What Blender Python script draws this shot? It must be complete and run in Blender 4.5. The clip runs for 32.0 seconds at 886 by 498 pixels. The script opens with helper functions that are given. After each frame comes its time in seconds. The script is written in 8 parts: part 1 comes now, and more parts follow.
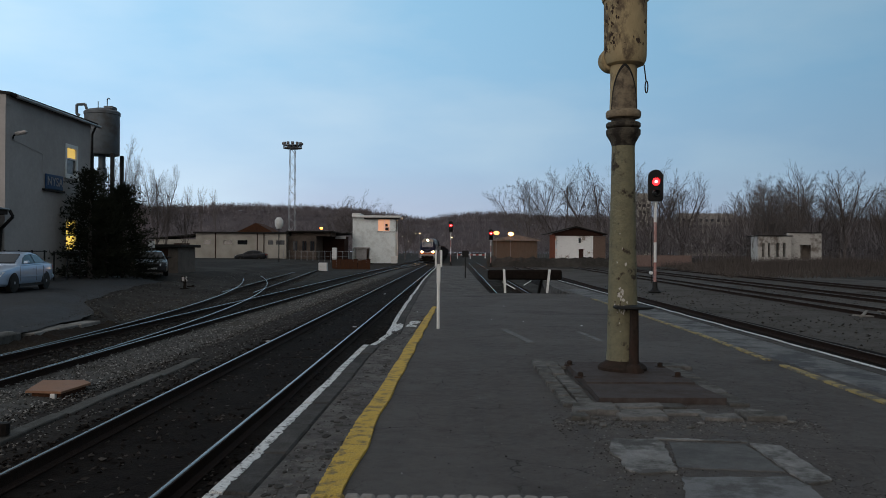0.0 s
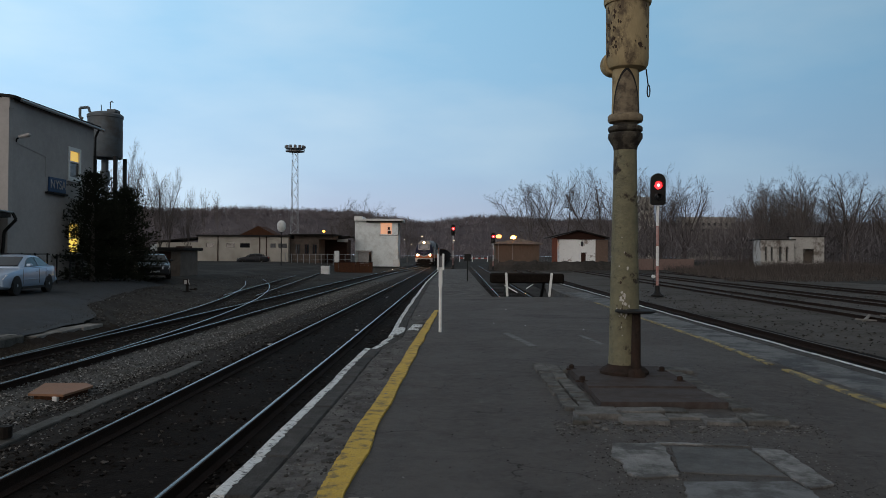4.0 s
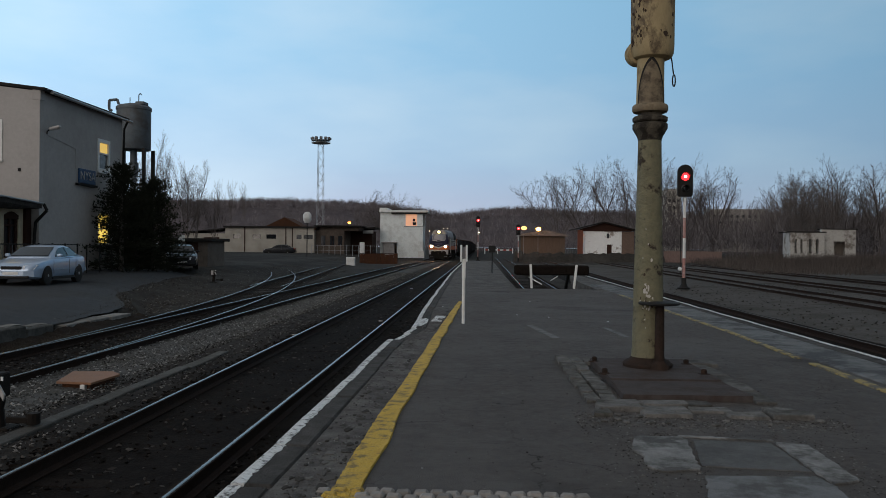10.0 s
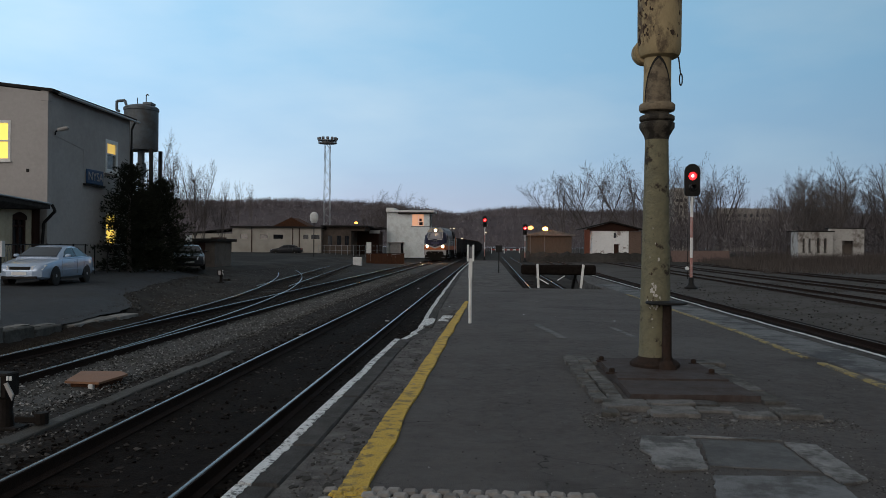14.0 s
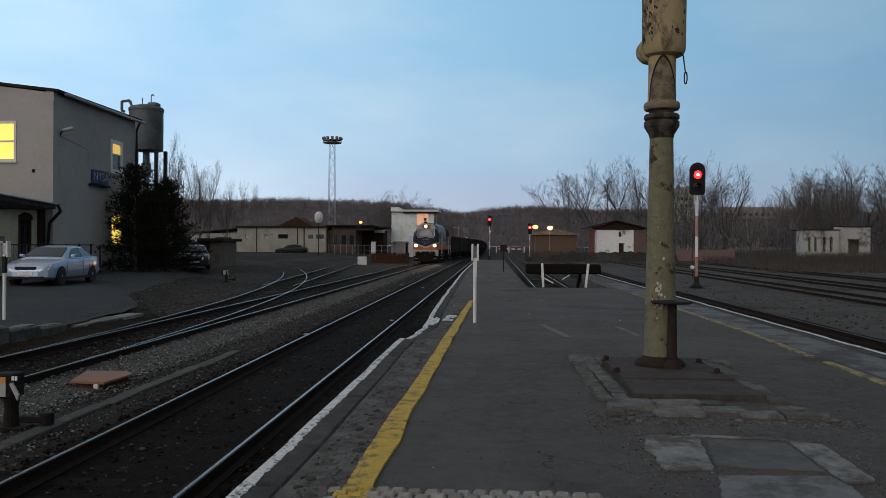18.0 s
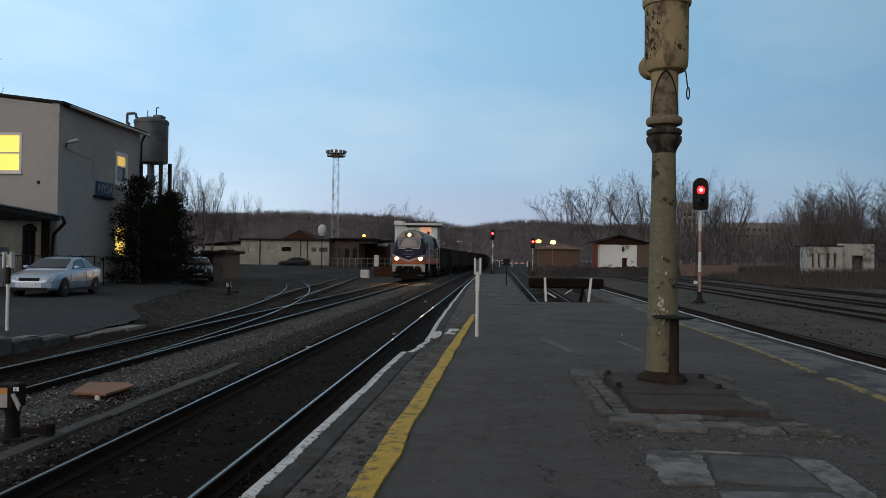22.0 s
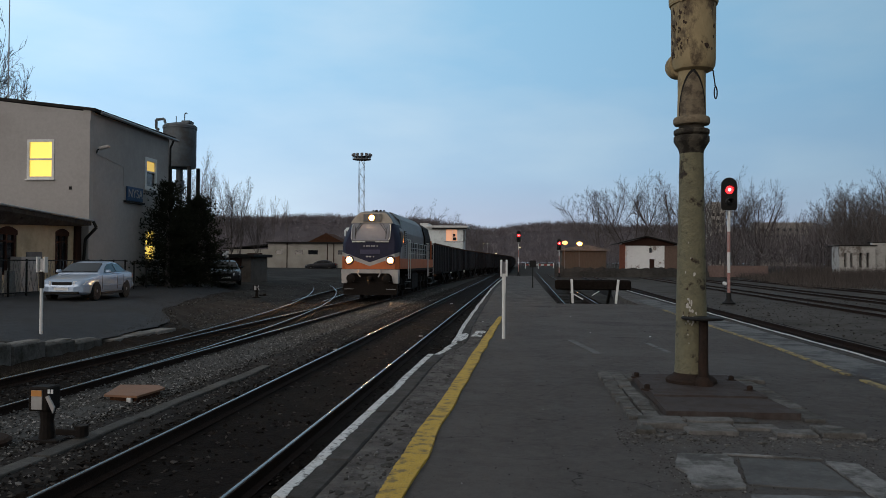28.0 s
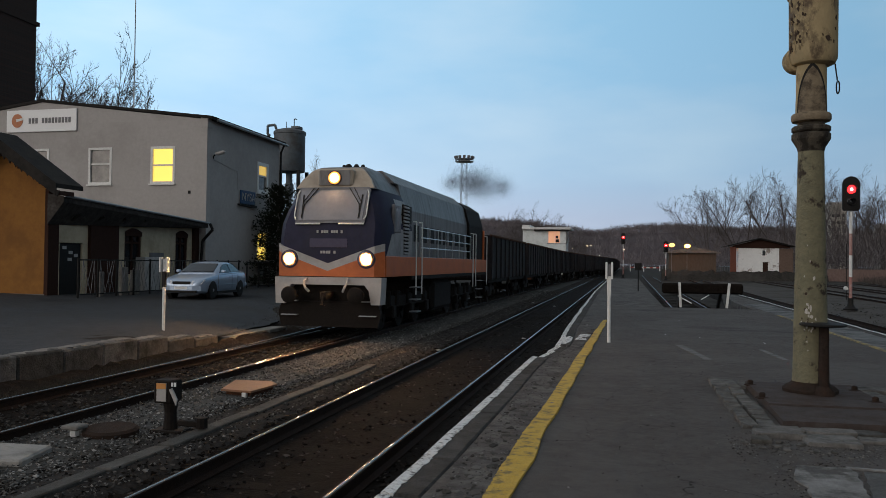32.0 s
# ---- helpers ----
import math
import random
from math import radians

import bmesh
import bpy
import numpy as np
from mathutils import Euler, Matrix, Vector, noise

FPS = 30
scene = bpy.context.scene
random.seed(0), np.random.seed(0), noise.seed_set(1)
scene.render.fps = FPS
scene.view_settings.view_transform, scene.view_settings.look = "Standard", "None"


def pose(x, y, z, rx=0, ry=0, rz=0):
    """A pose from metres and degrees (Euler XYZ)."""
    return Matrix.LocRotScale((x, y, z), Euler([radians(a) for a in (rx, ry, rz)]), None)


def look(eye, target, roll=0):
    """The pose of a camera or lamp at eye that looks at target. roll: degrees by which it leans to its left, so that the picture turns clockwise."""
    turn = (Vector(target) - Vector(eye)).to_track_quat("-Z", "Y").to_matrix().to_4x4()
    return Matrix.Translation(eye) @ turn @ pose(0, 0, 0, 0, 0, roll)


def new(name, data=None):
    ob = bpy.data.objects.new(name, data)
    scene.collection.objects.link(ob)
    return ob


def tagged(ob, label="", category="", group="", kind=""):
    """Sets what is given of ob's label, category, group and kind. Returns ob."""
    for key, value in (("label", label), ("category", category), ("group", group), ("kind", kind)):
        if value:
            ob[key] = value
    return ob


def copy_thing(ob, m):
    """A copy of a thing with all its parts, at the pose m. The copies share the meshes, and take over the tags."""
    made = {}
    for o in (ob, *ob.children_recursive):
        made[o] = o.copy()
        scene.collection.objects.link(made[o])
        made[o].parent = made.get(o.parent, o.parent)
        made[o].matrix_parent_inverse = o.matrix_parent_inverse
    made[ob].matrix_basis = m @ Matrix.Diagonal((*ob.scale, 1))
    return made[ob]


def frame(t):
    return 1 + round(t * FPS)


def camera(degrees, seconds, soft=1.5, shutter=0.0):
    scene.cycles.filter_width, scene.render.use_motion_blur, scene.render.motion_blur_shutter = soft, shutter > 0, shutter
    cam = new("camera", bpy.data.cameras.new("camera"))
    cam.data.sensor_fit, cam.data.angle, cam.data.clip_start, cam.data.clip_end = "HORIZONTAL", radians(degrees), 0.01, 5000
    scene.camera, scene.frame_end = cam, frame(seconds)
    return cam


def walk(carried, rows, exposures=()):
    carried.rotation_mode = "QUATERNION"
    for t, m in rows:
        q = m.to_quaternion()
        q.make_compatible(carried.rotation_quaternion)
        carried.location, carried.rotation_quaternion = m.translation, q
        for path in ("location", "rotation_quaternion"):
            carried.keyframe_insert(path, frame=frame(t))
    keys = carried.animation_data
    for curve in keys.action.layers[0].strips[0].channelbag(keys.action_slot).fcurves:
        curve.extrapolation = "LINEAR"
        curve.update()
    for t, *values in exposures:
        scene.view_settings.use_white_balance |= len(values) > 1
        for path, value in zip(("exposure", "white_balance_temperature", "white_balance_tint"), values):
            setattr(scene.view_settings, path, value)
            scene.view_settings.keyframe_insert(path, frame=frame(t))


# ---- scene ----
cam = camera(58.7, 32.0, 0.8)

PATH = [
    (0, (-0.028, -0.014, 1.557), (-0.245, 19.984, 1.640), 0.328),
    (0.5, (-0.033, -0.002, 1.554), (-0.272, 19.997, 1.589), 0.375),
    (1, (-0.031, -0.008, 1.555), (-0.275, 19.990, 1.550), 0.464),
    (1.5, (-0.032, -0.016, 1.558), (-0.313, 19.982, 1.562), 0.514),
    (2, (-0.028, -0.012, 1.560), (-0.313, 19.986, 1.573), 0.518),
    (2.5, (-0.026, -0.022, 1.563), (-0.307, 19.976, 1.614), 0.504),
    (3, (-0.024, -0.020, 1.556), (-0.294, 19.978, 1.651), 0.470),
    (3.5, (-0.025, -0.022, 1.561), (-0.277, 19.976, 1.690), 0.409),
    (5.5, (-0.006, -0.008, 1.562), (-0.635, 19.981, 1.808), 0.504),
    (6, (0.003, -0.015, 1.560), (-0.830, 19.967, 1.761), 0.513),
    (6.5, (0.006, -0.014, 1.561), (-0.936, 19.964, 1.697), 0.456),
    (7, (0.010, -0.005, 1.559), (-0.958, 19.972, 1.652), 0.492),
    (7.5, (0.004, -0.002, 1.557), (-0.995, 19.973, 1.611), 0.497),
    (8, (-0.004, 0.001, 1.555), (-0.991, 19.977, 1.621), 0.546),
    (8.5, (-0.002, -0.007, 1.556), (-0.965, 19.970, 1.617), 0.505),
    (9, (-0.000, 0.005, 1.558), (-0.959, 19.982, 1.584), 0.535),
    (9.5, (0.006, 0.010, 1.554), (-0.928, 19.989, 1.524), 0.562),
    (10, (0.015, 0.001, 1.556), (-0.899, 19.980, 1.505), 0.572),
    (10.5, (0.022, -0.011, 1.555), (-0.911, 19.967, 1.532), 0.524),
    (11, (0.021, -0.013, 1.557), (-0.932, 19.965, 1.537), 0.463),
    (11.5, (0.022, -0.003, 1.555), (-0.960, 19.973, 1.523), 0.417),
    (12, (0.016, 0.001, 1.553), (-0.975, 19.977, 1.513), 0.423),
    (12.5, (0.012, 0.003, 1.552), (-0.986, 19.978, 1.520), 0.441),
    (13, (0.012, -0.001, 1.557), (-1.026, 19.972, 1.536), 0.427),
    (13.5, (0.010, 0.001, 1.553), (-1.055, 19.972, 1.531), 0.484),
    (14, (0.016, 0.004, 1.553), (-1.067, 19.974, 1.497), 0.487),
    (14.5, (0.022, 0.005, 1.553), (-1.071, 19.975, 1.481), 0.490),
    (16.5, (0.026, 0.006, 1.549), (-1.137, 19.972, 1.356), 0.426),
    (17, (0.027, 0.004, 1.558), (-1.158, 19.968, 1.370), 0.340),
    (17.5, (0.020, 0.001, 1.556), (-1.185, 19.964, 1.432), 0.314),
    (18, (0.020, 0.015, 1.554), (-1.183, 19.979, 1.481), 0.377),
    (18.5, (0.021, -0.008, 1.555), (-1.131, 19.959, 1.582), 0.416),
    (19, (0.028, 0.003, 1.556), (-1.090, 19.971, 1.690), 0.511),
    (19.5, (0.030, -0.005, 1.556), (-1.089, 19.963, 1.712), 0.633),
    (20, (0.033, -0.001, 1.558), (-1.104, 19.966, 1.740), 0.751),
    (20.5, (0.033, -0.009, 1.553), (-1.105, 19.956, 1.837), 0.798),
    (21, (0.034, -0.002, 1.556), (-1.133, 19.961, 1.890), 0.763),
    (21.5, (0.030, -0.008, 1.554), (-1.204, 19.951, 1.860), 0.788),
    (22, (0.031, 0.003, 1.550), (-1.254, 19.960, 1.825), 0.726),
    (22.5, (0.031, -0.011, 1.552), (-1.270, 19.944, 1.864), 0.522),
    (23, (0.032, -0.014, 1.556), (-1.310, 19.937, 1.913), 0.414),
    (23.5, (0.030, -0.005, 1.554), (-1.374, 19.943, 1.926), 0.397),
    (24, (0.027, -0.009, 1.554), (-1.435, 19.935, 1.895), 0.434),
    (24.5, (0.028, -0.004, 1.552), (-1.470, 19.938, 1.882), 0.435),
    (25, (0.032, -0.001, 1.552), (-1.526, 19.936, 1.870), 0.371),
    (25.5, (0.032, 0.001, 1.552), (-1.575, 19.934, 1.872), 0.356),
    (27.5, (0.028, -0.007, 1.554), (-1.792, 19.907, 1.874), 0.372),
    (28, (0.027, -0.006, 1.551), (-1.912, 19.897, 1.876), 0.395),
    (28.5, (0.024, -0.006, 1.550), (-2.038, 19.885, 1.847), 0.412),
    (29, (0.018, 0.002, 1.549), (-2.253, 19.871, 1.841), 0.476),
    (29.5, (0.011, 0.002, 1.548), (-2.663, 19.820, 1.847), 0.500),
    (30, (0.004, -0.051, 1.550), (-3.078, 19.708, 1.841), 0.623),
    (30.5, (0.009, -0.019, 1.549), (-3.430, 19.681, 1.859), 0.622),
    (31, (0.007, -0.022, 1.547), (-3.769, 19.616, 1.876), 0.621),
    (31.5, (-0.001, -0.026, 1.549), (-4.112, 19.545, 1.879), 0.686),
    (32, (-0.003, -0.037, 1.551), (-4.487, 19.451, 1.899), 0.675),
]

walk(cam, [(t, look(eye, target, roll)) for t, eye, target, roll in PATH])

# ---- sky and daylight: dusk under a thin overcast, brighter behind the camera ----
SUN_AZ, SUN_EL = 205.0, 14.0
world = bpy.data.worlds.new("dusk_sky")
scene.world = world
world.use_nodes = True
wn, wl = world.node_tree.nodes, world.node_tree.links
wn.clear()
w_out = wn.new("ShaderNodeOutputWorld")
w_bg = wn.new("ShaderNodeBackground")
w_sky = wn.new("ShaderNodeTexSky")
w_sky.sky_type = "NISHITA"
w_sky.sun_disc = False
w_sky.sun_elevation = radians(4)
w_sky.sun_rotation = radians(SUN_AZ)
w_tc = wn.new("ShaderNodeTexCoord")
w_sep = wn.new("ShaderNodeSeparateXYZ")
w_ramp = wn.new("ShaderNodeValToRGB")
e = w_ramp.color_ramp.elements
e[0].position, e[0].color = 0.0, (0.46, 0.525, 0.66, 1)
e[1].position, e[1].color = 1.0, (0.235, 0.215, 0.20, 1)
for pos, col in ((0.05, (0.455, 0.535, 0.70, 1)), (0.11, (0.39, 0.567, 0.77, 1)), (0.22, (0.328, 0.572, 0.805, 1)), (0.36, (0.302, 0.572, 0.81, 1)), (0.55, (0.25, 0.26, 0.28, 1))):
    q = e.new(pos)
    q.color = col
w_map = wn.new("ShaderNodeMapping")
w_map.inputs["Scale"].default_value = (1.3, 1.3, 4.0)
w_noise = wn.new("ShaderNodeTexNoise")
w_noise.inputs["Scale"].default_value = 2.2
w_noise.inputs["Detail"].default_value = 5.0
w_noise.inputs["Roughness"].default_value = 0.5
w_cr = wn.new("ShaderNodeValToRGB")
w_cr.color_ramp.elements[0].position, w_cr.color_ramp.elements[0].color = 0.40, (0, 0, 0, 1)
w_cr.color_ramp.elements[1].position, w_cr.color_ramp.elements[1].color = 0.72, (1, 1, 1, 1)
w_cloud = wn.new("ShaderNodeMixRGB")
w_cloud.inputs[2].default_value = (0.55, 0.71, 0.85, 1)
w_cm = wn.new("ShaderNodeMath")
w_cm.operation = "MULTIPLY"
w_cm.inputs[1].default_value = 0.7
w_mul = wn.new("ShaderNodeMixRGB")
w_mul.blend_type = "MULTIPLY"
w_mul.inputs[0].default_value = 1.0
w_mul.inputs[2].default_value = (0.09, 0.09, 0.09, 1)
w_add = wn.new("ShaderNodeMixRGB")
w_add.inputs[0].default_value = 0.93
wl.new(w_tc.outputs["Generated"], w_sep.inputs[0])
wl.new(w_sep.outputs["Z"], w_ramp.inputs[0])
wl.new(w_tc.outputs["Generated"], w_map.inputs[0])
wl.new(w_map.outputs[0], w_noise.inputs[0])
wl.new(w_noise.outputs[0], w_cr.inputs[0])
wl.new(w_cr.outputs[0], w_cm.inputs[0])
wl.new(w_cm.outputs[0], w_cloud.inputs[0])
wl.new(w_ramp.outputs[0], w_cloud.inputs[1])
wl.new(w_sky.outputs[0], w_mul.inputs[1])
wl.new(w_mul.outputs[0], w_add.inputs[1])
wl.new(w_cloud.outputs[0], w_add.inputs[2])
wl.new(w_bg.outputs[0], w_out.inputs[0])
# brighter towards the left, bluer towards the right, duller and warmer behind
w_back = wn.new("ShaderNodeMapRange")
w_back.interpolation_type = "SMOOTHSTEP"
w_back.inputs["From Min"].default_value, w_back.inputs["From Max"].default_value = 0.25, -0.35
w_bmix = wn.new("ShaderNodeMixRGB")
w_bmix.inputs[2].default_value = (0.46, 0.45, 0.45, 1)
w_side = wn.new("ShaderNodeMapRange")
w_side.inputs["From Min"].default_value, w_side.inputs["From Max"].default_value = -0.6, 0.9
w_side.inputs["To Min"].default_value, w_side.inputs["To Max"].default_value = 1.40, 0.40
w_tint = wn.new("ShaderNodeVectorMath")
w_tint.operation = "SCALE"
wl.new(w_sep.outputs["Y"], w_back.inputs[0])
wl.new(w_back.outputs[0], w_bmix.inputs[0])
wl.new(w_add.outputs[0], w_bmix.inputs[1])
wl.new(w_sep.outputs["X"], w_side.inputs[0])
wl.new(w_bmix.outputs[0], w_tint.inputs[0])
wl.new(w_side.outputs[0], w_tint.inputs["Scale"])
w_hue = wn.new("ShaderNodeMixRGB")
w_hue.blend_type = "MULTIPLY"
w_hue.inputs[2].default_value = (0.90, 1.0, 1.05, 1)
w_hf = wn.new("ShaderNodeMapRange")
w_hf.inputs["From Min"].default_value, w_hf.inputs["From Max"].default_value = -0.15, 0.5
wl.new(w_sep.outputs["X"], w_hf.inputs[0])
wl.new(w_hf.outputs[0], w_hue.inputs[0])
wl.new(w_tint.outputs[0], w_hue.inputs[1])
wl.new(w_hue.outputs[0], w_bg.inputs[0])
w_bg.inputs[1].default_value = 1.0

sun = new("sun", bpy.data.lights.new("sun", "SUN"))
sun.data.energy = 0.55
sun.data.angle = radians(35)
sun.data.color = (1.0, 0.86, 0.74)
_az = radians(SUN_AZ)
sun.matrix_world = look((60 * math.sin(_az), 60 * math.cos(_az), 60 * math.tan(radians(SUN_EL))), (0, 0, 0))
scene.view_settings.exposure = 0.0


# ---- materials ----
def mat(name, c1, c2, scale=8.0, rough=0.8, metal=0.0, bump=0.2, bscale=40.0, stain=None, sscale=0.6, samt=0.5, vary=0.0, rvar=0.1, spec=0.3, stretch=(1, 1, 1), edge=(0.46, 0.66)):
    m = bpy.data.materials.new(name)
    m.use_nodes = True
    n, l = m.node_tree.nodes, m.node_tree.links
    b = n["Principled BSDF"]
    b.inputs["Metallic"].default_value = metal
    b.inputs["Specular IOR Level"].default_value = spec
    tc = n.new("ShaderNodeTexCoord")
    oi = n.new("ShaderNodeObjectInfo")
    mp = n.new("ShaderNodeMapping")
    mp.inputs["Scale"].default_value = stretch
    off = n.new("ShaderNodeVectorMath")
    off.operation = "SCALE"
    off.inputs[0].default_value = (37.0, 91.0, 53.0)
    l.new(oi.outputs["Random"], off.inputs["Scale"])
    l.new(off.outputs[0], mp.inputs["Location"])
    l.new(tc.outputs["Object"], mp.inputs[0])
    n1 = n.new("ShaderNodeTexNoise")
    n1.inputs["Scale"].default_value = scale
    n1.inputs["Detail"].default_value = 9.0
    n1.inputs["Roughness"].default_value = 0.74
    l.new(mp.outputs[0], n1.inputs[0])
    r1 = n.new("ShaderNodeValToRGB")
    r1.color_ramp.elements[0].position, r1.color_ramp.elements[0].color = 0.3, (*c1, 1)
    r1.color_ramp.elements[1].position, r1.color_ramp.elements[1].color = 0.7, (*c2, 1)
    l.new(n1.outputs[0], r1.inputs[0])
    col = r1.outputs[0]
    if stain:
        n2 = n.new("ShaderNodeTexNoise")
        n2.inputs["Scale"].default_value = sscale
        n2.inputs["Detail"].default_value = 8.0
        n2.inputs["Roughness"].default_value = 0.7
        l.new(mp.outputs[0], n2.inputs[0])
        r2 = n.new("ShaderNodeValToRGB")
        r2.color_ramp.elements[0].position, r2.color_ramp.elements[0].color = edge[0], (0, 0, 0, 1)
        r2.color_ramp.elements[1].position, r2.color_ramp.elements[1].color = edge[1], (samt, samt, samt, 1)
        l.new(n2.outputs[0], r2.inputs[0])
        mx = n.new("ShaderNodeMixRGB")
        mx.inputs[2].default_value = (*stain, 1)
        l.new(r2.outputs[0], mx.inputs[0])
        l.new(col, mx.inputs[1])
        col = mx.outputs[0]
    if vary:
        hs = n.new("ShaderNodeHueSaturation")
        ma = n.new("ShaderNodeMapRange")
        ma.inputs["To Min"].default_value = 1 - vary
        ma.inputs["To Max"].default_value = 1 + vary
        l.new(oi.outputs["Random"], ma.inputs[0])
        l.new(ma.outputs[0], hs.inputs["Value"])
        l.new(col, hs.inputs["Color"])
        col = hs.outputs[0]
    l.new(col, b.inputs["Base Color"])
    mr = n.new("ShaderNodeMapRange")
    mr.inputs["To Min"].default_value = max(0.02, rough - rvar)
    mr.inputs["To Max"].default_value = min(1.0, rough + rvar)
    l.new(n1.outputs[0], mr.inputs[0])
    l.new(mr.outputs[0], b.inputs["Roughness"])
    if bump:
        n3 = n.new("ShaderNodeTexNoise")
        n3.inputs["Scale"].default_value = bscale
        n3.inputs["Detail"].default_value = 4.0
        l.new(mp.outputs[0], n3.inputs[0])
        bp = n.new("ShaderNodeBump")
        bp.inputs["Strength"].default_value = bump
        bp.inputs["Distance"].default_value = 0.02
        l.new(n3.outputs[0], bp.inputs["Height"])
        l.new(bp.outputs[0], b.inputs["Normal"])
    return m


def island_mat(name, cols, rough=0.9, bump=0.3, bscale=60.0, lump=0.0):
    """Loose pieces joined in one mesh: each island takes its own tone."""
    m = bpy.data.materials.new(name)
    m.use_nodes = True
    n, l = m.node_tree.nodes, m.node_tree.links
    b = n["Principled BSDF"]
    g = n.new("ShaderNodeNewGeometry")
    r = n.new("ShaderNodeValToRGB")
    el = r.color_ramp.elements
    el[0].position, el[0].color = 0.0, (*cols[0], 1)
    el[1].position, el[1].color = 1.0, (*cols[-1], 1)
    for i, c in enumerate(cols[1:-1]):
        q = el.new((i + 1) / (len(cols) - 1))
        q.color = (*c, 1)
    l.new(g.outputs["Random Per Island"], r.inputs[0])
    col = r.outputs[0]
    if lump:
        oc = n.new("ShaderNodeTexCoord")
        nl = n.new("ShaderNodeTexNoise")
        nl.inputs["Scale"].default_value, nl.inputs["Detail"].default_value = lump, 5.0
        l.new(oc.outputs["Object"], nl.inputs[0])
        mr = n.new("ShaderNodeMapRange")
        mr.inputs["From Min"].default_value, mr.inputs["From Max"].default_value = 0.3, 0.7
        mr.inputs["To Min"].default_value, mr.inputs["To Max"].default_value = 0.45, 1.45
        l.new(nl.outputs[0], mr.inputs[0])
        hv = n.new("ShaderNodeHueSaturation")
        l.new(mr.outputs[0], hv.inputs["Value"])
        l.new(col, hv.inputs["Color"])
        col = hv.outputs[0]
    l.new(col, b.inputs["Base Color"])
    b.inputs["Roughness"].default_value = rough
    b.inputs["Specular IOR Level"].default_value = 0.05
    if bump:
        tc = n.new("ShaderNodeTexCoord")
        n3 = n.new("ShaderNodeTexNoise")
        n3.inputs["Scale"].default_value = bscale
        l.new(tc.outputs["Object"], n3.inputs[0])
        bp = n.new("ShaderNodeBump")
        bp.inputs["Strength"].default_value = bump
        bp.inputs["Distance"].default_value = 0.02
        l.new(n3.outputs[0], bp.inputs["Height"])
        l.new(bp.outputs[0], b.inputs["Normal"])
    return m


def glow(name, col, strength):
    m = bpy.data.materials.new(name)
    m.use_nodes = True
    b = m.node_tree.nodes["Principled BSDF"]
    b.inputs["Base Color"].default_value = (*col, 1)
    b.inputs["Emission Color"].default_value = (*col, 1)
    b.inputs["Emission Strength"].default_value = strength
    return m


def glass(name, tint, rough=0.05):
    m = bpy.data.materials.new(name)
    m.use_nodes = True
    b = m.node_tree.nodes["Principled BSDF"]
    b.inputs["Base Color"].default_value = (*tint, 1)
    b.inputs["Roughness"].default_value = rough
    b.inputs["Specular IOR Level"].default_value = 0.7
    return m


def cracked(m, size, dust, damp):
    """Adds wandering hairline cracks, dusty patches and damp stains to a surfacing."""
    n, l = m.node_tree.nodes, m.node_tree.links
    b = n["Principled BSDF"]
    base = b.inputs["Base Color"].links[0].from_socket
    tc = n.new("ShaderNodeTexCoord")

    def cloud(scale, lo, hi, detail=6.0):
        t = n.new("ShaderNodeTexNoise")
        t.inputs["Scale"].default_value, t.inputs["Detail"].default_value, t.inputs["Roughness"].default_value = scale, detail, 0.68
        l.new(tc.outputs["Object"], t.inputs[0])
        r = n.new("ShaderNodeMapRange")
        r.interpolation_type = "SMOOTHSTEP"
        r.inputs["From Min"].default_value, r.inputs["From Max"].default_value = lo, hi
        l.new(t.outputs[0], r.inputs[0])
        return t, r.outputs[0]

    def mixed(fac, a, colour):
        x = n.new("ShaderNodeMixRGB")
        x.inputs[2].default_value = (*colour, 1)
        l.new(fac, x.inputs[0])
        l.new(a, x.inputs[1])
        return x.outputs[0]
    _, patch = cloud(0.75, 0.56, 0.74)
    half = n.new("ShaderNodeMath")
    half.operation = "MULTIPLY"
    half.inputs[1].default_value = 0.55
    l.new(patch, half.inputs[0])
    col = mixed(half.outputs[0], base, dust)
    _, wet = cloud(0.28, 0.54, 0.70, 9.0)
    col = mixed(wet, col, damp)
    wob, _ = cloud(1.4, 0, 1)
    add = n.new("ShaderNodeVectorMath")
    add.operation = "MULTIPLY_ADD"
    add.inputs[1].default_value = (0.55, 0.55, 0.0)
    l.new(wob.outputs["Color"], add.inputs[0])
    l.new(tc.outputs["Object"], add.inputs[2])
    v = n.new("ShaderNodeTexVoronoi")
    v.feature = "DISTANCE_TO_EDGE"
    v.inputs["Scale"].default_value = size
    l.new(add.outputs[0], v.inputs[0])
    c = n.new("ShaderNodeMapRange")
    c.inputs["From Min"].default_value, c.inputs["From Max"].default_value = 0.0015, 0.008
    c.inputs["To Min"].default_value, c.inputs["To Max"].default_value = 1.0, 0.0
    l.new(v.outputs["Distance"], c.inputs[0])
    _, some = cloud(0.5, 0.44, 0.60)
    k = n.new("ShaderNodeMath")
    k.operation = "MULTIPLY"
    l.new(c.outputs[0], k.inputs[0])
    l.new(some, k.inputs[1])
    col = mixed(k.outputs[0], col, (0.032, 0.029, 0.027))
    l.new(col, b.inputs["Base Color"])
    return m


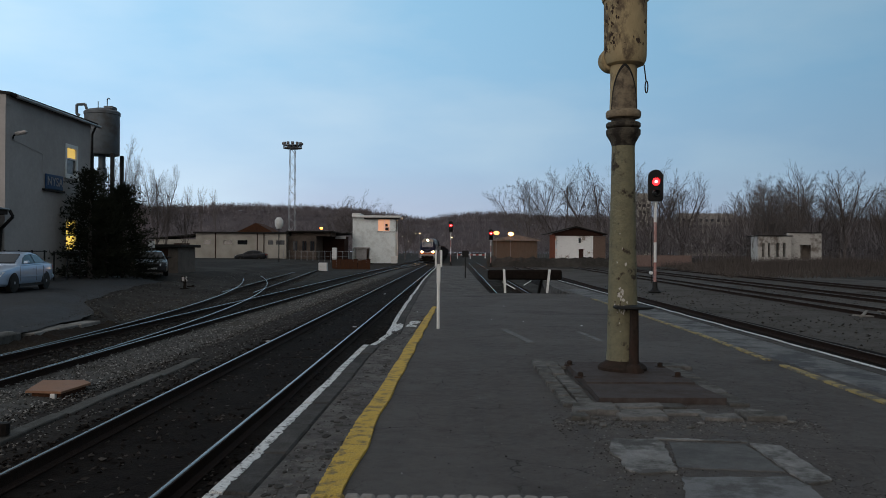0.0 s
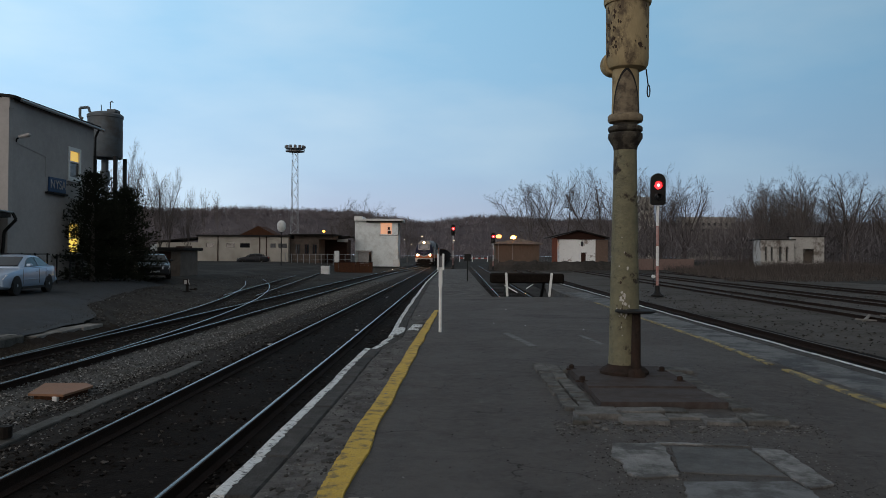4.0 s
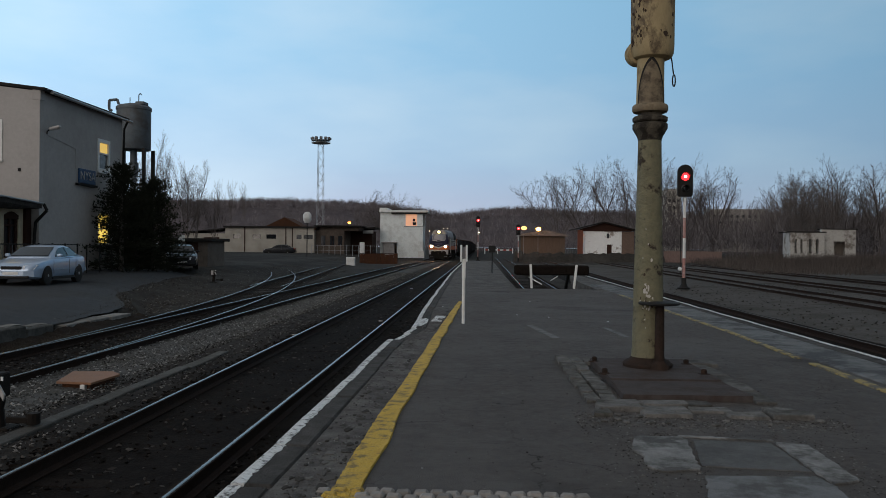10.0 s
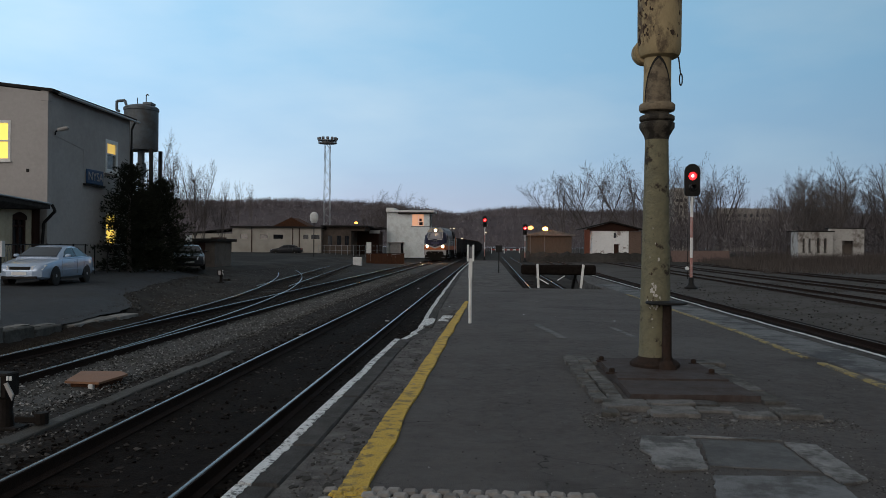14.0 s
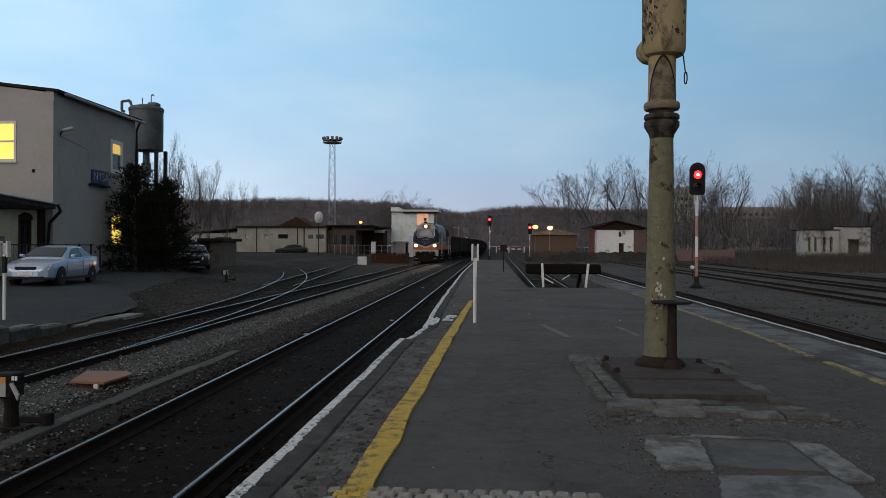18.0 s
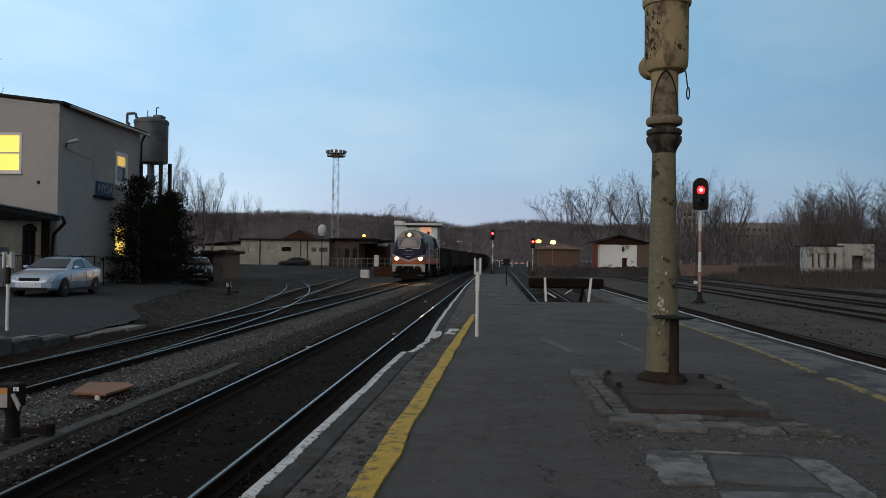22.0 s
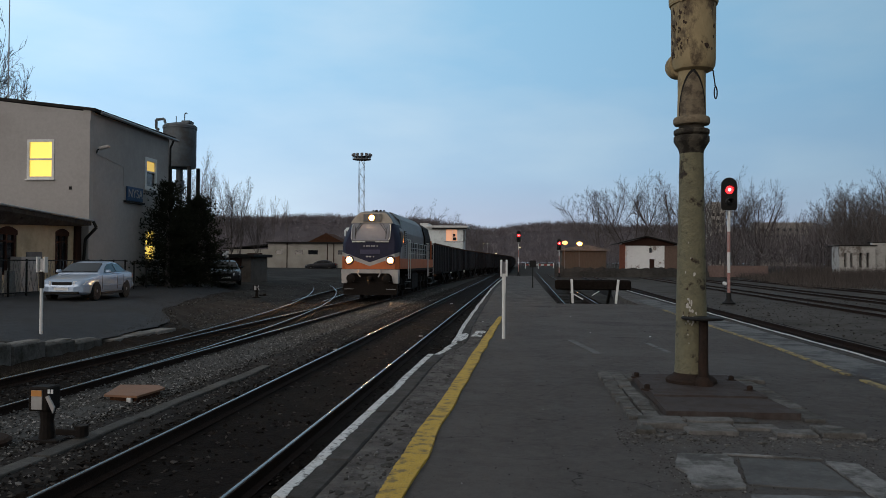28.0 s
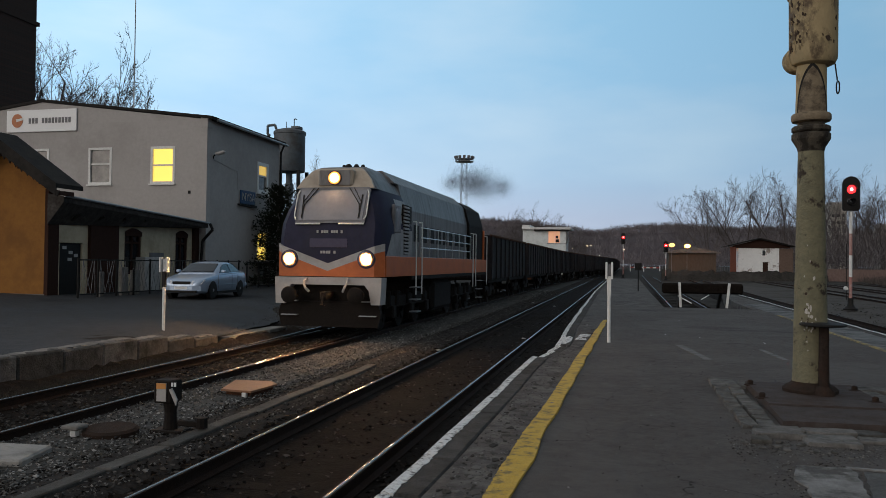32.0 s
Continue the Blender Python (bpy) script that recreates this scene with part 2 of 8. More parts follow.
M_ASPH = mat("asphalt", (0.073, 0.065, 0.061), (0.138, 0.126, 0.119), 9, 0.82, bump=1.0, bscale=150, stain=(0.15, 0.14, 0.134), sscale=0.6, samt=0.6, spec=0.12)
M_ASPH2 = mat("old_asphalt", (0.042, 0.038, 0.036), (0.135, 0.124, 0.117), 9, 0.85, bump=1.0, bscale=60, stain=(0.19, 0.18, 0.168), sscale=2.2, samt=0.75, spec=0.1)
M_ROAD = mat("road_asphalt", (0.030, 0.032, 0.036), (0.068, 0.072, 0.078), 3, 0.75, bump=0.6, bscale=70, stain=(0.045, 0.044, 0.042), sscale=0.35, samt=0.7, spec=0.12)
cracked(M_ASPH, 1.3, (0.155, 0.15, 0.147), (0.058, 0.052, 0.049))
cracked(M_ASPH2, 2.6, (0.21, 0.20, 0.19), (0.045, 0.041, 0.038))
cracked(M_ROAD, 0.5, (0.085, 0.088, 0.093), (0.026, 0.026, 0.028))
M_DIRT = mat("dark_soil", (0.020, 0.0185, 0.017), (0.062, 0.058, 0.053), 5, 0.95, bump=0.8, bscale=25, stain=(0.078, 0.073, 0.067), sscale=0.22, samt=0.75, spec=0.03)
M_BED = mat("oily_track_bed", (0.006, 0.005, 0.0043), (0.021, 0.017, 0.015), 7, 0.9, bump=0.9, bscale=30, stain=(0.024, 0.020, 0.017), sscale=1.2, samt=0.5, spec=0.03)
M_BALL = mat("ballast_bed", (0.05, 0.049, 0.047), (0.135, 0.132, 0.127), 16, 0.95, bump=1.0, bscale=22, stain=(0.05, 0.045, 0.035), sscale=0.5, samt=0.7, spec=0.03)
M_DKBALL = mat("oily_ballast", (0.016, 0.014, 0.013), (0.055, 0.050, 0.047), 10, 0.95, bump=1.0, bscale=24, stain=(0.06, 0.056, 0.052), sscale=0.8, samt=0.6, spec=0.03)
M_GRAVEL = mat("trodden_gravel", (0.060, 0.055, 0.051), (0.125, 0.117, 0.109), 9, 0.95, bump=1.0, bscale=26, stain=(0.04, 0.036, 0.030), sscale=0.35, samt=0.7, spec=0.04)
M_CONC = mat("concrete", (0.16, 0.155, 0.145), (0.27, 0.26, 0.245), 6, 0.9, bump=0.5, bscale=50, stain=(0.09, 0.085, 0.075), sscale=1.3, samt=0.7, vary=0.15, spec=0.1)
M_OLDCONC = mat("mossy_old_concrete", (0.08, 0.078, 0.075), (0.20, 0.194, 0.186), 7, 0.95, bump=0.9, bscale=35, stain=(0.035, 0.034, 0.028), sscale=2.2, samt=0.8, vary=0.2, spec=0.05)
M_KERB = mat("kerb_stone", (0.042, 0.039, 0.037), (0.105, 0.10, 0.095), 14, 0.9, bump=1.0, bscale=45, stain=(0.028, 0.026, 0.024), sscale=3.5, samt=0.75, vary=0.15, spec=0.1)
M_WHITE = mat("white_marking", (0.55, 0.56, 0.56), (0.80, 0.81, 0.80), 22, 0.8, bump=0.8, bscale=60, stain=(0.085, 0.082, 0.078), sscale=13.0, samt=0.95, edge=(0.52, 0.60))
M_WORN = mat("worn_white_marking", (0.10, 0.10, 0.098), (0.22, 0.22, 0.215), 12, 0.85, bump=0.3, bscale=70, stain=(0.07, 0.066, 0.062), sscale=5.0, samt=0.9, spec=0.1)
M_YEL = mat("yellow_marking", (0.47, 0.30, 0.045), (0.66, 0.44, 0.075), 16, 0.8, bump=1.0, bscale=45, stain=(0.17, 0.135, 0.065), sscale=8.0, samt=0.85, edge=(0.50, 0.60))
M_YEL2 = mat("worn_yellow_marking", (0.27, 0.21, 0.085), (0.36, 0.28, 0.11), 10, 0.8, bump=0.4, bscale=70, stain=(0.09, 0.085, 0.075), sscale=5.0, samt=0.95, edge=(0.46, 0.56))
M_RAILTOP = mat("polished_rail_head", (0.095, 0.080, 0.068), (0.18, 0.156, 0.136), 20, 0.24, metal=1.0, bump=0.05, rvar=0.08)
M_RAILDULL = mat("dull_rail_head", (0.075, 0.06, 0.05), (0.15, 0.125, 0.105), 14, 0.6, metal=0.6, bump=0.1, spec=0.2)
M_RAIL = mat("rusty_rail_web", (0.018, 0.011, 0.009), (0.038, 0.024, 0.018), 15, 0.85, metal=0.2, bump=0.4, bscale=60, spec=0.1)
M_SLEEP = mat("tarred_sleeper", (0.009, 0.007, 0.006), (0.026, 0.021, 0.018), 10, 0.9, bump=0.6, bscale=40, vary=0.3, stretch=(1, 6, 1), spec=0.03)
M_PLASTER = mat("grey_plaster", (0.385, 0.37, 0.36), (0.46, 0.44, 0.43), 5, 0.95, bump=0.15, bscale=60, stain=(0.28, 0.26, 0.245), sscale=0.25, samt=0.5)
M_CREAM = mat("cream_plaster", (0.50, 0.42, 0.30), (0.60, 0.52, 0.38), 5, 0.9, bump=0.2, stain=(0.30, 0.24, 0.16), sscale=0.8, samt=0.6)
M_ORANGE = mat("ochre_plaster", (0.24, 0.105, 0.025), (0.31, 0.145, 0.036), 4, 0.9, bump=0.3, stain=(0.15, 0.065, 0.02), sscale=0.6, samt=0.6)
M_BROWN = mat("dark_brown_timber", (0.028, 0.014, 0.011), (0.055, 0.028, 0.021), 8, 0.8, bump=0.3, stretch=(4, 4, 0.6), spec=0.1)
M_ROOF = mat("dark_roofing", (0.013, 0.0125, 0.012), (0.034, 0.032, 0.031), 6, 0.8, bump=0.3, stain=(0.05, 0.044, 0.038), sscale=0.7, spec=0.08)
M_BLACK = mat("black_iron", (0.010, 0.010, 0.010), (0.026, 0.025, 0.024), 14, 0.7, metal=0.3, bump=0.3, bscale=50)
M_WPAINT = mat("white_paint", (0.70, 0.71, 0.70), (0.82, 0.83, 0.82), 9, 0.6, bump=0.1, stain=(0.52, 0.51, 0.48), sscale=2.0, samt=0.5)
M_RPAINT = mat("faded_red_paint", (0.30, 0.05, 0.04), (0.42, 0.09, 0.07), 9, 0.7, bump=0.1)
M_PINK = mat("bleached_red_paint", (0.34, 0.15, 0.135), (0.46, 0.25, 0.225), 9, 0.8, bump=0.1, stain=(0.50, 0.46, 0.44), sscale=4.0, samt=0.7)
M_STEEL = mat("galvanised_steel", (0.28, 0.29, 0.30), (0.40, 0.41, 0.42), 12, 0.5, metal=0.7, bump=0.1)
M_OLDIRON = mat("dark_rusty_iron", (0.020, 0.0155, 0.013), (0.046, 0.033, 0.027), 14, 0.9, bump=0.7, bscale=50, stain=(0.050, 0.028, 0.020), sscale=5.0, samt=0.6, spec=0.1)
M_CURTAIN = mat("curtained_window_glass", (0.025, 0.028, 0.032), (0.26, 0.25, 0.235), 1.6, 0.2, bump=0.0, rvar=0.05, spec=0.6)
M_RUST = mat("rusted_iron", (0.045, 0.022, 0.014), (0.11, 0.05, 0.027), 14, 0.9, bump=0.6, bscale=50, stain=(0.05, 0.025, 0.018), sscale=3.0, samt=0.8, spec=0.1)
M_BARK = mat("winter_bark", (0.088, 0.077, 0.073), (0.155, 0.137, 0.131), 6, 0.95, bump=0.5, bscale=20, vary=0.2, spec=0.05)
M_YARDWALL = mat("faded_cream_wall", (0.40, 0.375, 0.33), (0.50, 0.47, 0.42), 2, 0.9, bump=0.2, stain=(0.27, 0.24, 0.20), sscale=0.5, samt=0.6)
M_TANK = mat("dark_tank_paint", (0.11, 0.13, 0.15), (0.155, 0.18, 0.20), 3, 0.6, metal=0.2, bump=0.1, stain=(0.07, 0.05, 0.035), sscale=0.8, samt=0.6)
M_DGLASS = glass("dark_window_glass", (0.015, 0.018, 0.022))
M_LIT = glow("lit_window", (1.0, 0.69, 0.135), 1.0)
M_LIT2 = glow("dim_lit_window", (1.0, 0.66, 0.16), 0.55)


# ---- mesh building ----
class B:
    """A list of vertices and faces with the shapes that the things are put together from."""

    def __init__(self):
        self.v, self.f = [], []

    def add(self, vs, fs):
        o = len(self.v)
        self.v.extend(vs)
        self.f.extend([tuple(i + o for i in q) for q in fs])
        return self

    def box(self, x0, x1, y0, y1, z0, z1, b=0.0, m=None):
        if b <= 0:
            vs = [(x, y, z) for z in (z0, z1) for y in (y0, y1) for x in (x0, x1)]
            fs = [(0, 2, 3, 1), (4, 5, 7, 6), (0, 1, 5, 4), (2, 6, 7, 3), (0, 4, 6, 2), (1, 3, 7, 5)]
        else:
            b = min(b, 0.45 * min(x1 - x0, y1 - y0, z1 - z0))
            vs, idx = [], {}
            for k, z in enumerate((z0, z1)):
                for j, y in enumerate((y0, y1)):
                    for i, x in enumerate((x0, x1)):
                        sx, sy, sz = (1, -1)[i] * b, (1, -1)[j] * b, (1, -1)[k] * b
                        idx[i, j, k] = len(vs)
                        vs += [(x, y + sy, z + sz), (x + sx, y, z + sz), (x + sx, y + sy, z)]
            g = lambda i, j, k, a: idx[i, j, k] + a
            fs = []
            for i in (0, 1):
                fs.append((g(i, 0, 0, 0), g(i, 0, 1, 0), g(i, 1, 1, 0), g(i, 1, 0, 0)))
                fs.append((g(0, i, 0, 1), g(1, i, 0, 1), g(1, i, 1, 1), g(0, i, 1, 1)))
                fs.append((g(0, 0, i, 2), g(0, 1, i, 2), g(1, 1, i, 2), g(1, 0, i, 2)))
            for i in (0, 1):
                for j in (0, 1):
                    fs.append((g(i, j, 0, 0), g(i, j, 1, 0), g(i, j, 1, 1), g(i, j, 0, 1)))
                    fs.append((g(i, 0, j, 0), g(i, 1, j, 0), g(i, 1, j, 2), g(i, 0, j, 2)))
                    fs.append((g(0, i, j, 1), g(1, i, j, 1), g(1, i, j, 2), g(0, i, j, 2)))
                    for k in (0, 1):
                        fs.append((g(i, j, k, 0), g(i, j, k, 1), g(i, j, k, 2)))
        if m is not None:
            vs = [tuple(m @ Vector(p)) for p in vs]
        return self.add(vs, fs)

    def tube(self, p0, p1, r0, r1=None, n=8, caps=True):
        r1 = r0 if r1 is None else r1
        p0, p1 = Vector(p0), Vector(p1)
        d = p1 - p0
        if d.length < 1e-9:
            return self
        d.normalize()
        a = d.orthogonal().normalized()
        c = d.cross(a)
        vs = []
        for p, r in ((p0, r0), (p1, r1)):
            for i in range(n):
                w = 2 * math.pi * i / n
                vs.append(tuple(p + (a * math.cos(w) + c * math.sin(w)) * r))
        fs = [(i, (i + 1) % n, n + (i + 1) % n, n + i) for i in range(n)]
        if caps:
            fs += [tuple(range(n - 1, -1, -1)), tuple(range(n, 2 * n))]
        return self.add(vs, fs)

    def path(self, pts, r, n=6):
        for a, b in zip(pts[:-1], pts[1:]):
            self.tube(a, b, r, r, n)
        return self

    def lathe(self, prof, n=24, at=(0, 0, 0), axis="z"):
        vs, fs = [], []
        for r, h in prof:
            for i in range(n):
                w = 2 * math.pi * i / n
                p = (r * math.cos(w), r * math.sin(w), h)
                if axis == "x":
                    p = (p[2], p[0], p[1])
                elif axis == "y":
                    p = (p[0], p[2], p[1])
                vs.append((p[0] + at[0], p[1] + at[1], p[2] + at[2]))
        k = len(prof)
        for j in range(k - 1):
            for i in range(n):
                fs.append((j * n + i, j * n + (i + 1) % n, (j + 1) * n + (i + 1) % n, (j + 1) * n + i))
        fs += [tuple(range(n - 1, -1, -1)), tuple((k - 1) * n + i for i in range(n))]
        return self.add(vs, fs)

    def loft(self, rings, caps=True):
        """Rings of equal length, joined in order."""
        n, vs, fs = len(rings[0]), [p for r in rings for p in r], []
        for j in range(len(rings) - 1):
            for i in range(n):
                fs.append((j * n + i, j * n + (i + 1) % n, (j + 1) * n + (i + 1) % n, (j + 1) * n + i))
        if caps:
            fs += [tuple(range(n - 1, -1, -1)), tuple((len(rings) - 1) * n + i for i in range(n))]
        return self.add(vs, fs)

    def poly(self, pts, z0, z1):
        """An upright prism over a plan outline."""
        return self.loft([[(x, y, z0) for x, y in pts], [(x, y, z1) for x, y in pts]])

    def slab(self, pts, axis, a, b):
        """A prism over an outline in the plane across an axis."""
        put = {"x": lambda p, q: (q, p[0], p[1]), "y": lambda p, q: (p[0], q, p[1])}[axis]
        return self.loft([[put(p, a) for p in pts], [put(p, b) for p in pts]])

    def mesh(self, name, material, smooth=False):
        me = bpy.data.meshes.new(name)
        me.from_pydata(self.v, [], self.f)
        bm = bmesh.new()
        bm.from_mesh(me)
        bmesh.ops.recalc_face_normals(bm, faces=bm.faces)
        bm.to_mesh(me)
        bm.free()
        if smooth:
            me.polygons.foreach_set("use_smooth", [True] * len(me.polygons))
            me.set_sharp_from_angle(angle=radians(40))
        me.materials.append(material)
        me.update()
        return me


def part(name, b, material, parent, label="", smooth=False, at=None):
    ob = new(name, b.mesh(name, material, smooth) if isinstance(b, B) else b)
    ob.parent = parent
    if at is not None:
        ob.matrix_basis = at
    if label:
        tagged(ob, label)
    return ob


def thing(name, label, category, group="", at=None, kind=""):
    ob = new(name)
    ob.empty_display_size = 0.1
    if at is not None:
        ob.matrix_basis = at
    return tagged(ob, label, category, group, kind)


def solo(name, b, material, label, category="", group="", kind="", at=None, smooth=False):
    ob = new(name, b.mesh(name, material, smooth) if isinstance(b, B) else b)
    if at is not None:
        ob.matrix_basis = at
    return tagged(ob, label, category, group, kind)


RAIL_Z = -0.33
EYE_H = 1.56
rnd = random.Random(7)


# ---- ground, tracks, platforms ----
def smooth01(t):
    t = max(0.0, min(1.0, t))
    return t * t * (3 - 2 * t)


def road_edge(y):
    """Where the yard's asphalt ends towards the tracks."""
    return float(np.interp(y, (13.0, 17.0, 20.0, 22.0, 28.0, 38.0, 44.0), (-9.30, -9.20, -9.40, -10.2, -13.0, -15.5, -16.2)))


def yard_z(x, y):
    """Level of the yard, worn down along its broken edge."""
    z = 0.28 * smooth01((-14 - x) / 12)
    return z - 0.22 * smooth01((y - 13.0) / 3.3) * smooth01((x - road_edge(y) + 1.6) / 1.6)


def ground_z(x, y):
    z = -0.50
    if y > 13:
        e, s = road_edge(y), smooth01((y - 20.3) / 1.5)
        w = 0.2 + 0.3 * s + 3.0 * smooth01((y - 28) / 8)
        z += smooth01((e + w - 0.35 + 0.53 * s - x) / w) * (0.494 + yard_z(x, y))
    else:
        z += smooth01((-9.6 - x) / 0.8) * (0.47 + 0.28 * smooth01((-14 - x) / 12))
    z += 0.35 * smooth01((x - 26) / 20)
    return z + 0.6 * smooth01((y - 70) / 120) * smooth01((abs(x + 2) - 9) / 14)


def centre_r(y):
    """Centre line of the track beside the platform's far edge."""
    return 7.25 + 0.0075 * (y - 11.6) + 0.02 * max(0.0, y - 45)


def ground_sheet():
    b = B()
    xs = [-1600, -900, -500, -300, -200, -140, -100, -75, -60, -48, -40, -34, -30, -26, -23, -20] + [-18 + 0.25 * i for i in range(41)] + [-7, -5, -3, 0, 3, 6, 9, 12, 16, 20, 24, 28, 33, 38, 45, 55, 70, 90, 120, 170, 250, 400, 700, 1100, 1600]
    ys = [-400, -150, -60, -20, 0, 5, 9, 12, 12.9, 13.1] + [13.5 + 0.5 * i for i in range(64)] + [46, 48, 50, 65, 85, 110, 150, 200, 280, 380, 500, 600, 660, 720, 780, 840, 900, 1000, 1300, 2000, 3500]
    vs = [(x, y, ground_z(x, y) + rnd.uniform(-0.004, 0.004) - (0.07 if (-8.6 < x < -1.4 or 5.5 < x < 42) and y < 105 else 0.0)) for y in ys for x in xs]
    n = len(xs)
    fs = [(j * n + i, j * n + i + 1, (j + 1) * n + i + 1, (j + 1) * n + i) for j in range(len(ys) - 1) for i in range(n - 1)]
    b.add(vs, fs)
    solo("ground", b, M_DIRT, "dark trampled winter soil and gravel between the tracks", kind="structure", smooth=True)


ground_sheet()


def road_sheet():
    b = B()
    xs = [-90, -60, -45, -36, -30, -26, -23, -20, -18, -16, -14.5, -13, -12, -11.4, -10.9, -10.4, -9.9, -9.42]
    ys = [-30, -10, 0, 5, 9, 12, 13, 15] + [16 + 0.5 * i for i in range(57)]
    vs = []
    for y in ys:
        for x in xs:
            xx = -90 + (x + 90) * (road_edge(y) + (0.12 * math.sin(y * 0.9) + rnd.uniform(-0.05, 0.05) if y > 17 and x > -9.5 else 0.0) + 90) / 80.58
            vs.append((xx, y, yard_z(xx, y) + 0.008))
    n = len(xs)
    b.add(vs, [(j * n + i, j * n + i + 1, (j + 1) * n + i + 1, (j + 1) * n + i) for j in range(len(ys) - 1) for i in range(n - 1)])
    solo("road", b, M_ROAD, "worn grey asphalt yard beside the tracks", kind="structure", smooth=True)


road_sheet()

RAIL_PROF = [(-0.07, 0.0), (0.07, 0.0), (0.07, 0.012), (0.012, 0.035), (0.009, 0.11), (0.033, 0.122), (0.033, 0.146), (-0.033, 0.146), (-0.033, 0.122), (-0.009, 0.11), (-0.012, 0.035), (-0.07, 0.012)]
HEAD_PROF = [(-0.020, 0.142), (0.020, 0.142)] + [(0.020 * math.sin(math.pi / 2 * (1 - k / 4)) if abs(k - 4) < 4 else 0.020 * (1 if k == 0 else -1), 0.1525 - 0.0065 * (abs(k - 4) / 4) ** 2) for k in range(9)]


def rail(track, line, ys, label="", top=None):
    web, head = B(), B()
    wr, hr = [], []
    for y in ys:
        x, base = line(y), RAIL_Z - 0.152
        wr.append([(x + px, y, base + pz) for px, pz in RAIL_PROF])
        hr.append([(x + px, y, base + pz) for px, pz in HEAD_PROF])
    web.loft(wr)
    head.loft(hr)
    r = part("rail", web, M_RAIL, track, label)
    part("rail_head", head, top or M_RAILTOP, r, "bright worn steel running surface", smooth=True)
    return r


SLEEPER = B().box(-1.25, 1.25, -0.12, 0.12, -0.11, 0.0, 0.015).mesh("sleeper", M_SLEEP)
PLATE = B().box(-0.16, 0.16, -0.07, 0.07, 0.0, 0.014, 0.004).mesh("tie_plate", M_RUST)


def track(name, label, centre, ys, sleepers=(), gauge=1.435, top=None):
    t = thing(name, label, "railway track", kind="structure")
    g = gauge / 2 + 0.033
    rail(t, lambda y: centre(y) - g, ys, "", top)
    rail(t, lambda y: centre(y) + g, ys, "", top)
    rows = 0
    for y in sleepers:
        d = (centre(y + 0.5) - centre(y - 0.5))
        s = part("sleeper", SLEEPER, None, t, at=pose(centre(y) + rnd.uniform(-0.03, 0.03), y, RAIL_Z - 0.158 + rnd.uniform(-0.012, 0.004), 0, 0, -math.degrees(math.atan(d)) + rnd.uniform(-1, 1)))
        rows += 1
    return t


def steps(a, b, s):
    return [a + s * i for i in range(int((b - a) / s) + 1)]


def line_x(y):
    """Centre of the line that the train takes: the platform track far out, then over to the second track."""
    return -7.31 + 4.24 * smooth01((y - 70) / 115)


def c_turn(y):
    return -7.31 - (0.0031 * (y - 9) ** 2 if y > 9 else 0.0)


LONG = [-40, -20, 0] + steps(4, 60, 4) + steps(70, 400, 15) + [500, 620]
T1 = track("track_platform", "straight railway track with dark oily sleepers", lambda y: -3.07, LONG, steps(1.0, 48.0, 0.62))
T2 = track("track_train", "railway track on grey stone ballast", lambda y: -7.31, LONG, steps(1.0, 40.0, 0.62))
TX = track("track_crossover", "long crossover between the two main tracks", line_x, steps(72, 184, 4))
T3 = track("track_siding", "siding track curving away from a turnout", c_turn, steps(10.5, 40, 1.5) + steps(42, 74, 2), steps(12.0, 46.0, 0.7))
T4 = track("track_yard", "yard track leading towards the low building", lambda y: -9.75 - 0.105 * (y - 35), steps(36, 130, 6), steps(37, 60, 0.8))
T5 = track("track_far_edge", "track beside the far edge of the platform", centre_r, steps(-10, 60, 3) + steps(66, 200, 6), steps(8.0, 40.0, 0.65), 1.435, M_RAILDULL)
T6 = track("track_dead_end", "short dead-end track behind a timber buffer stop", lambda y: 2.93 + 0.0095 * (y - 45), steps(33, 150, 6), steps(34, 60, 0.7))
T7 = track("track_yard_right", "outer yard track in gravel", lambda y: 14.5 + 0.03 * (y - 30), steps(0, 130, 6), steps(16, 44, 0.7), 1.435, M_RAILDULL)
T8 = track("track_yard_outer", "outer yard track in gravel", lambda y: 18.6 + 0.04 * (y - 30), steps(0, 130, 6), steps(20, 46, 0.7), 1.435, M_RAILDULL)
T9 = track("track_yard_edge", "outermost yard track by the scrub", lambda y: 23.6 + 0.05 * (y - 30), steps(0, 130, 6), (), 1.435, M_RAILDULL)


def bed(name, label, x0, x1, y0, y1, z, material, nx=8, ny=60):
    b = B()
    vs = []
    for j in range(ny + 1):
        y = y0 + (y1 - y0) * (j / ny) ** 1.6
        for i in range(nx + 1):
            u = i / nx
            edge = min(u, 1 - u) * 8
            vs.append((x0 + (x1 - x0) * u, y, z - (0.08 if edge < 0.5 else 0.0) + rnd.uniform(-0.014, 0.014)))
    n = nx + 1
    b.add(vs, [(j * n + i, j * n + i + 1, (j + 1) * n + i + 1, (j + 1) * n + i) for j in range(ny) for i in range(nx)])
    solo(name, b, material, label, kind="structure", smooth=True)


bed("track_bed", "oil-blackened bed between the rails by the platform", -4.45, -1.55, -10, 420, RAIL_Z - 0.155, M_BED, 10, 120)
bed("ballast_edge", "oily dark ballast beside the platform track", -5.35, -4.25, -10, 300, RAIL_Z - 0.122, M_DKBALL, 4, 120)
bed("ballast_bed", "grey crushed stone ballast between two tracks", -6.75, -5.25, -10, 300, RAIL_Z - 0.125, M_BALL, 8, 120)
bed("track_bed_train", "dark gravel bed of the train's track", -9.3, -6.5, -10, 420, RAIL_Z - 0.150, M_BED, 10, 120)
bed("track_bed_far", "dark bed of the track beyond the platform", 5.6, 9.2, -10, 70, RAIL_Z - 0.150, M_BED, 8, 60)


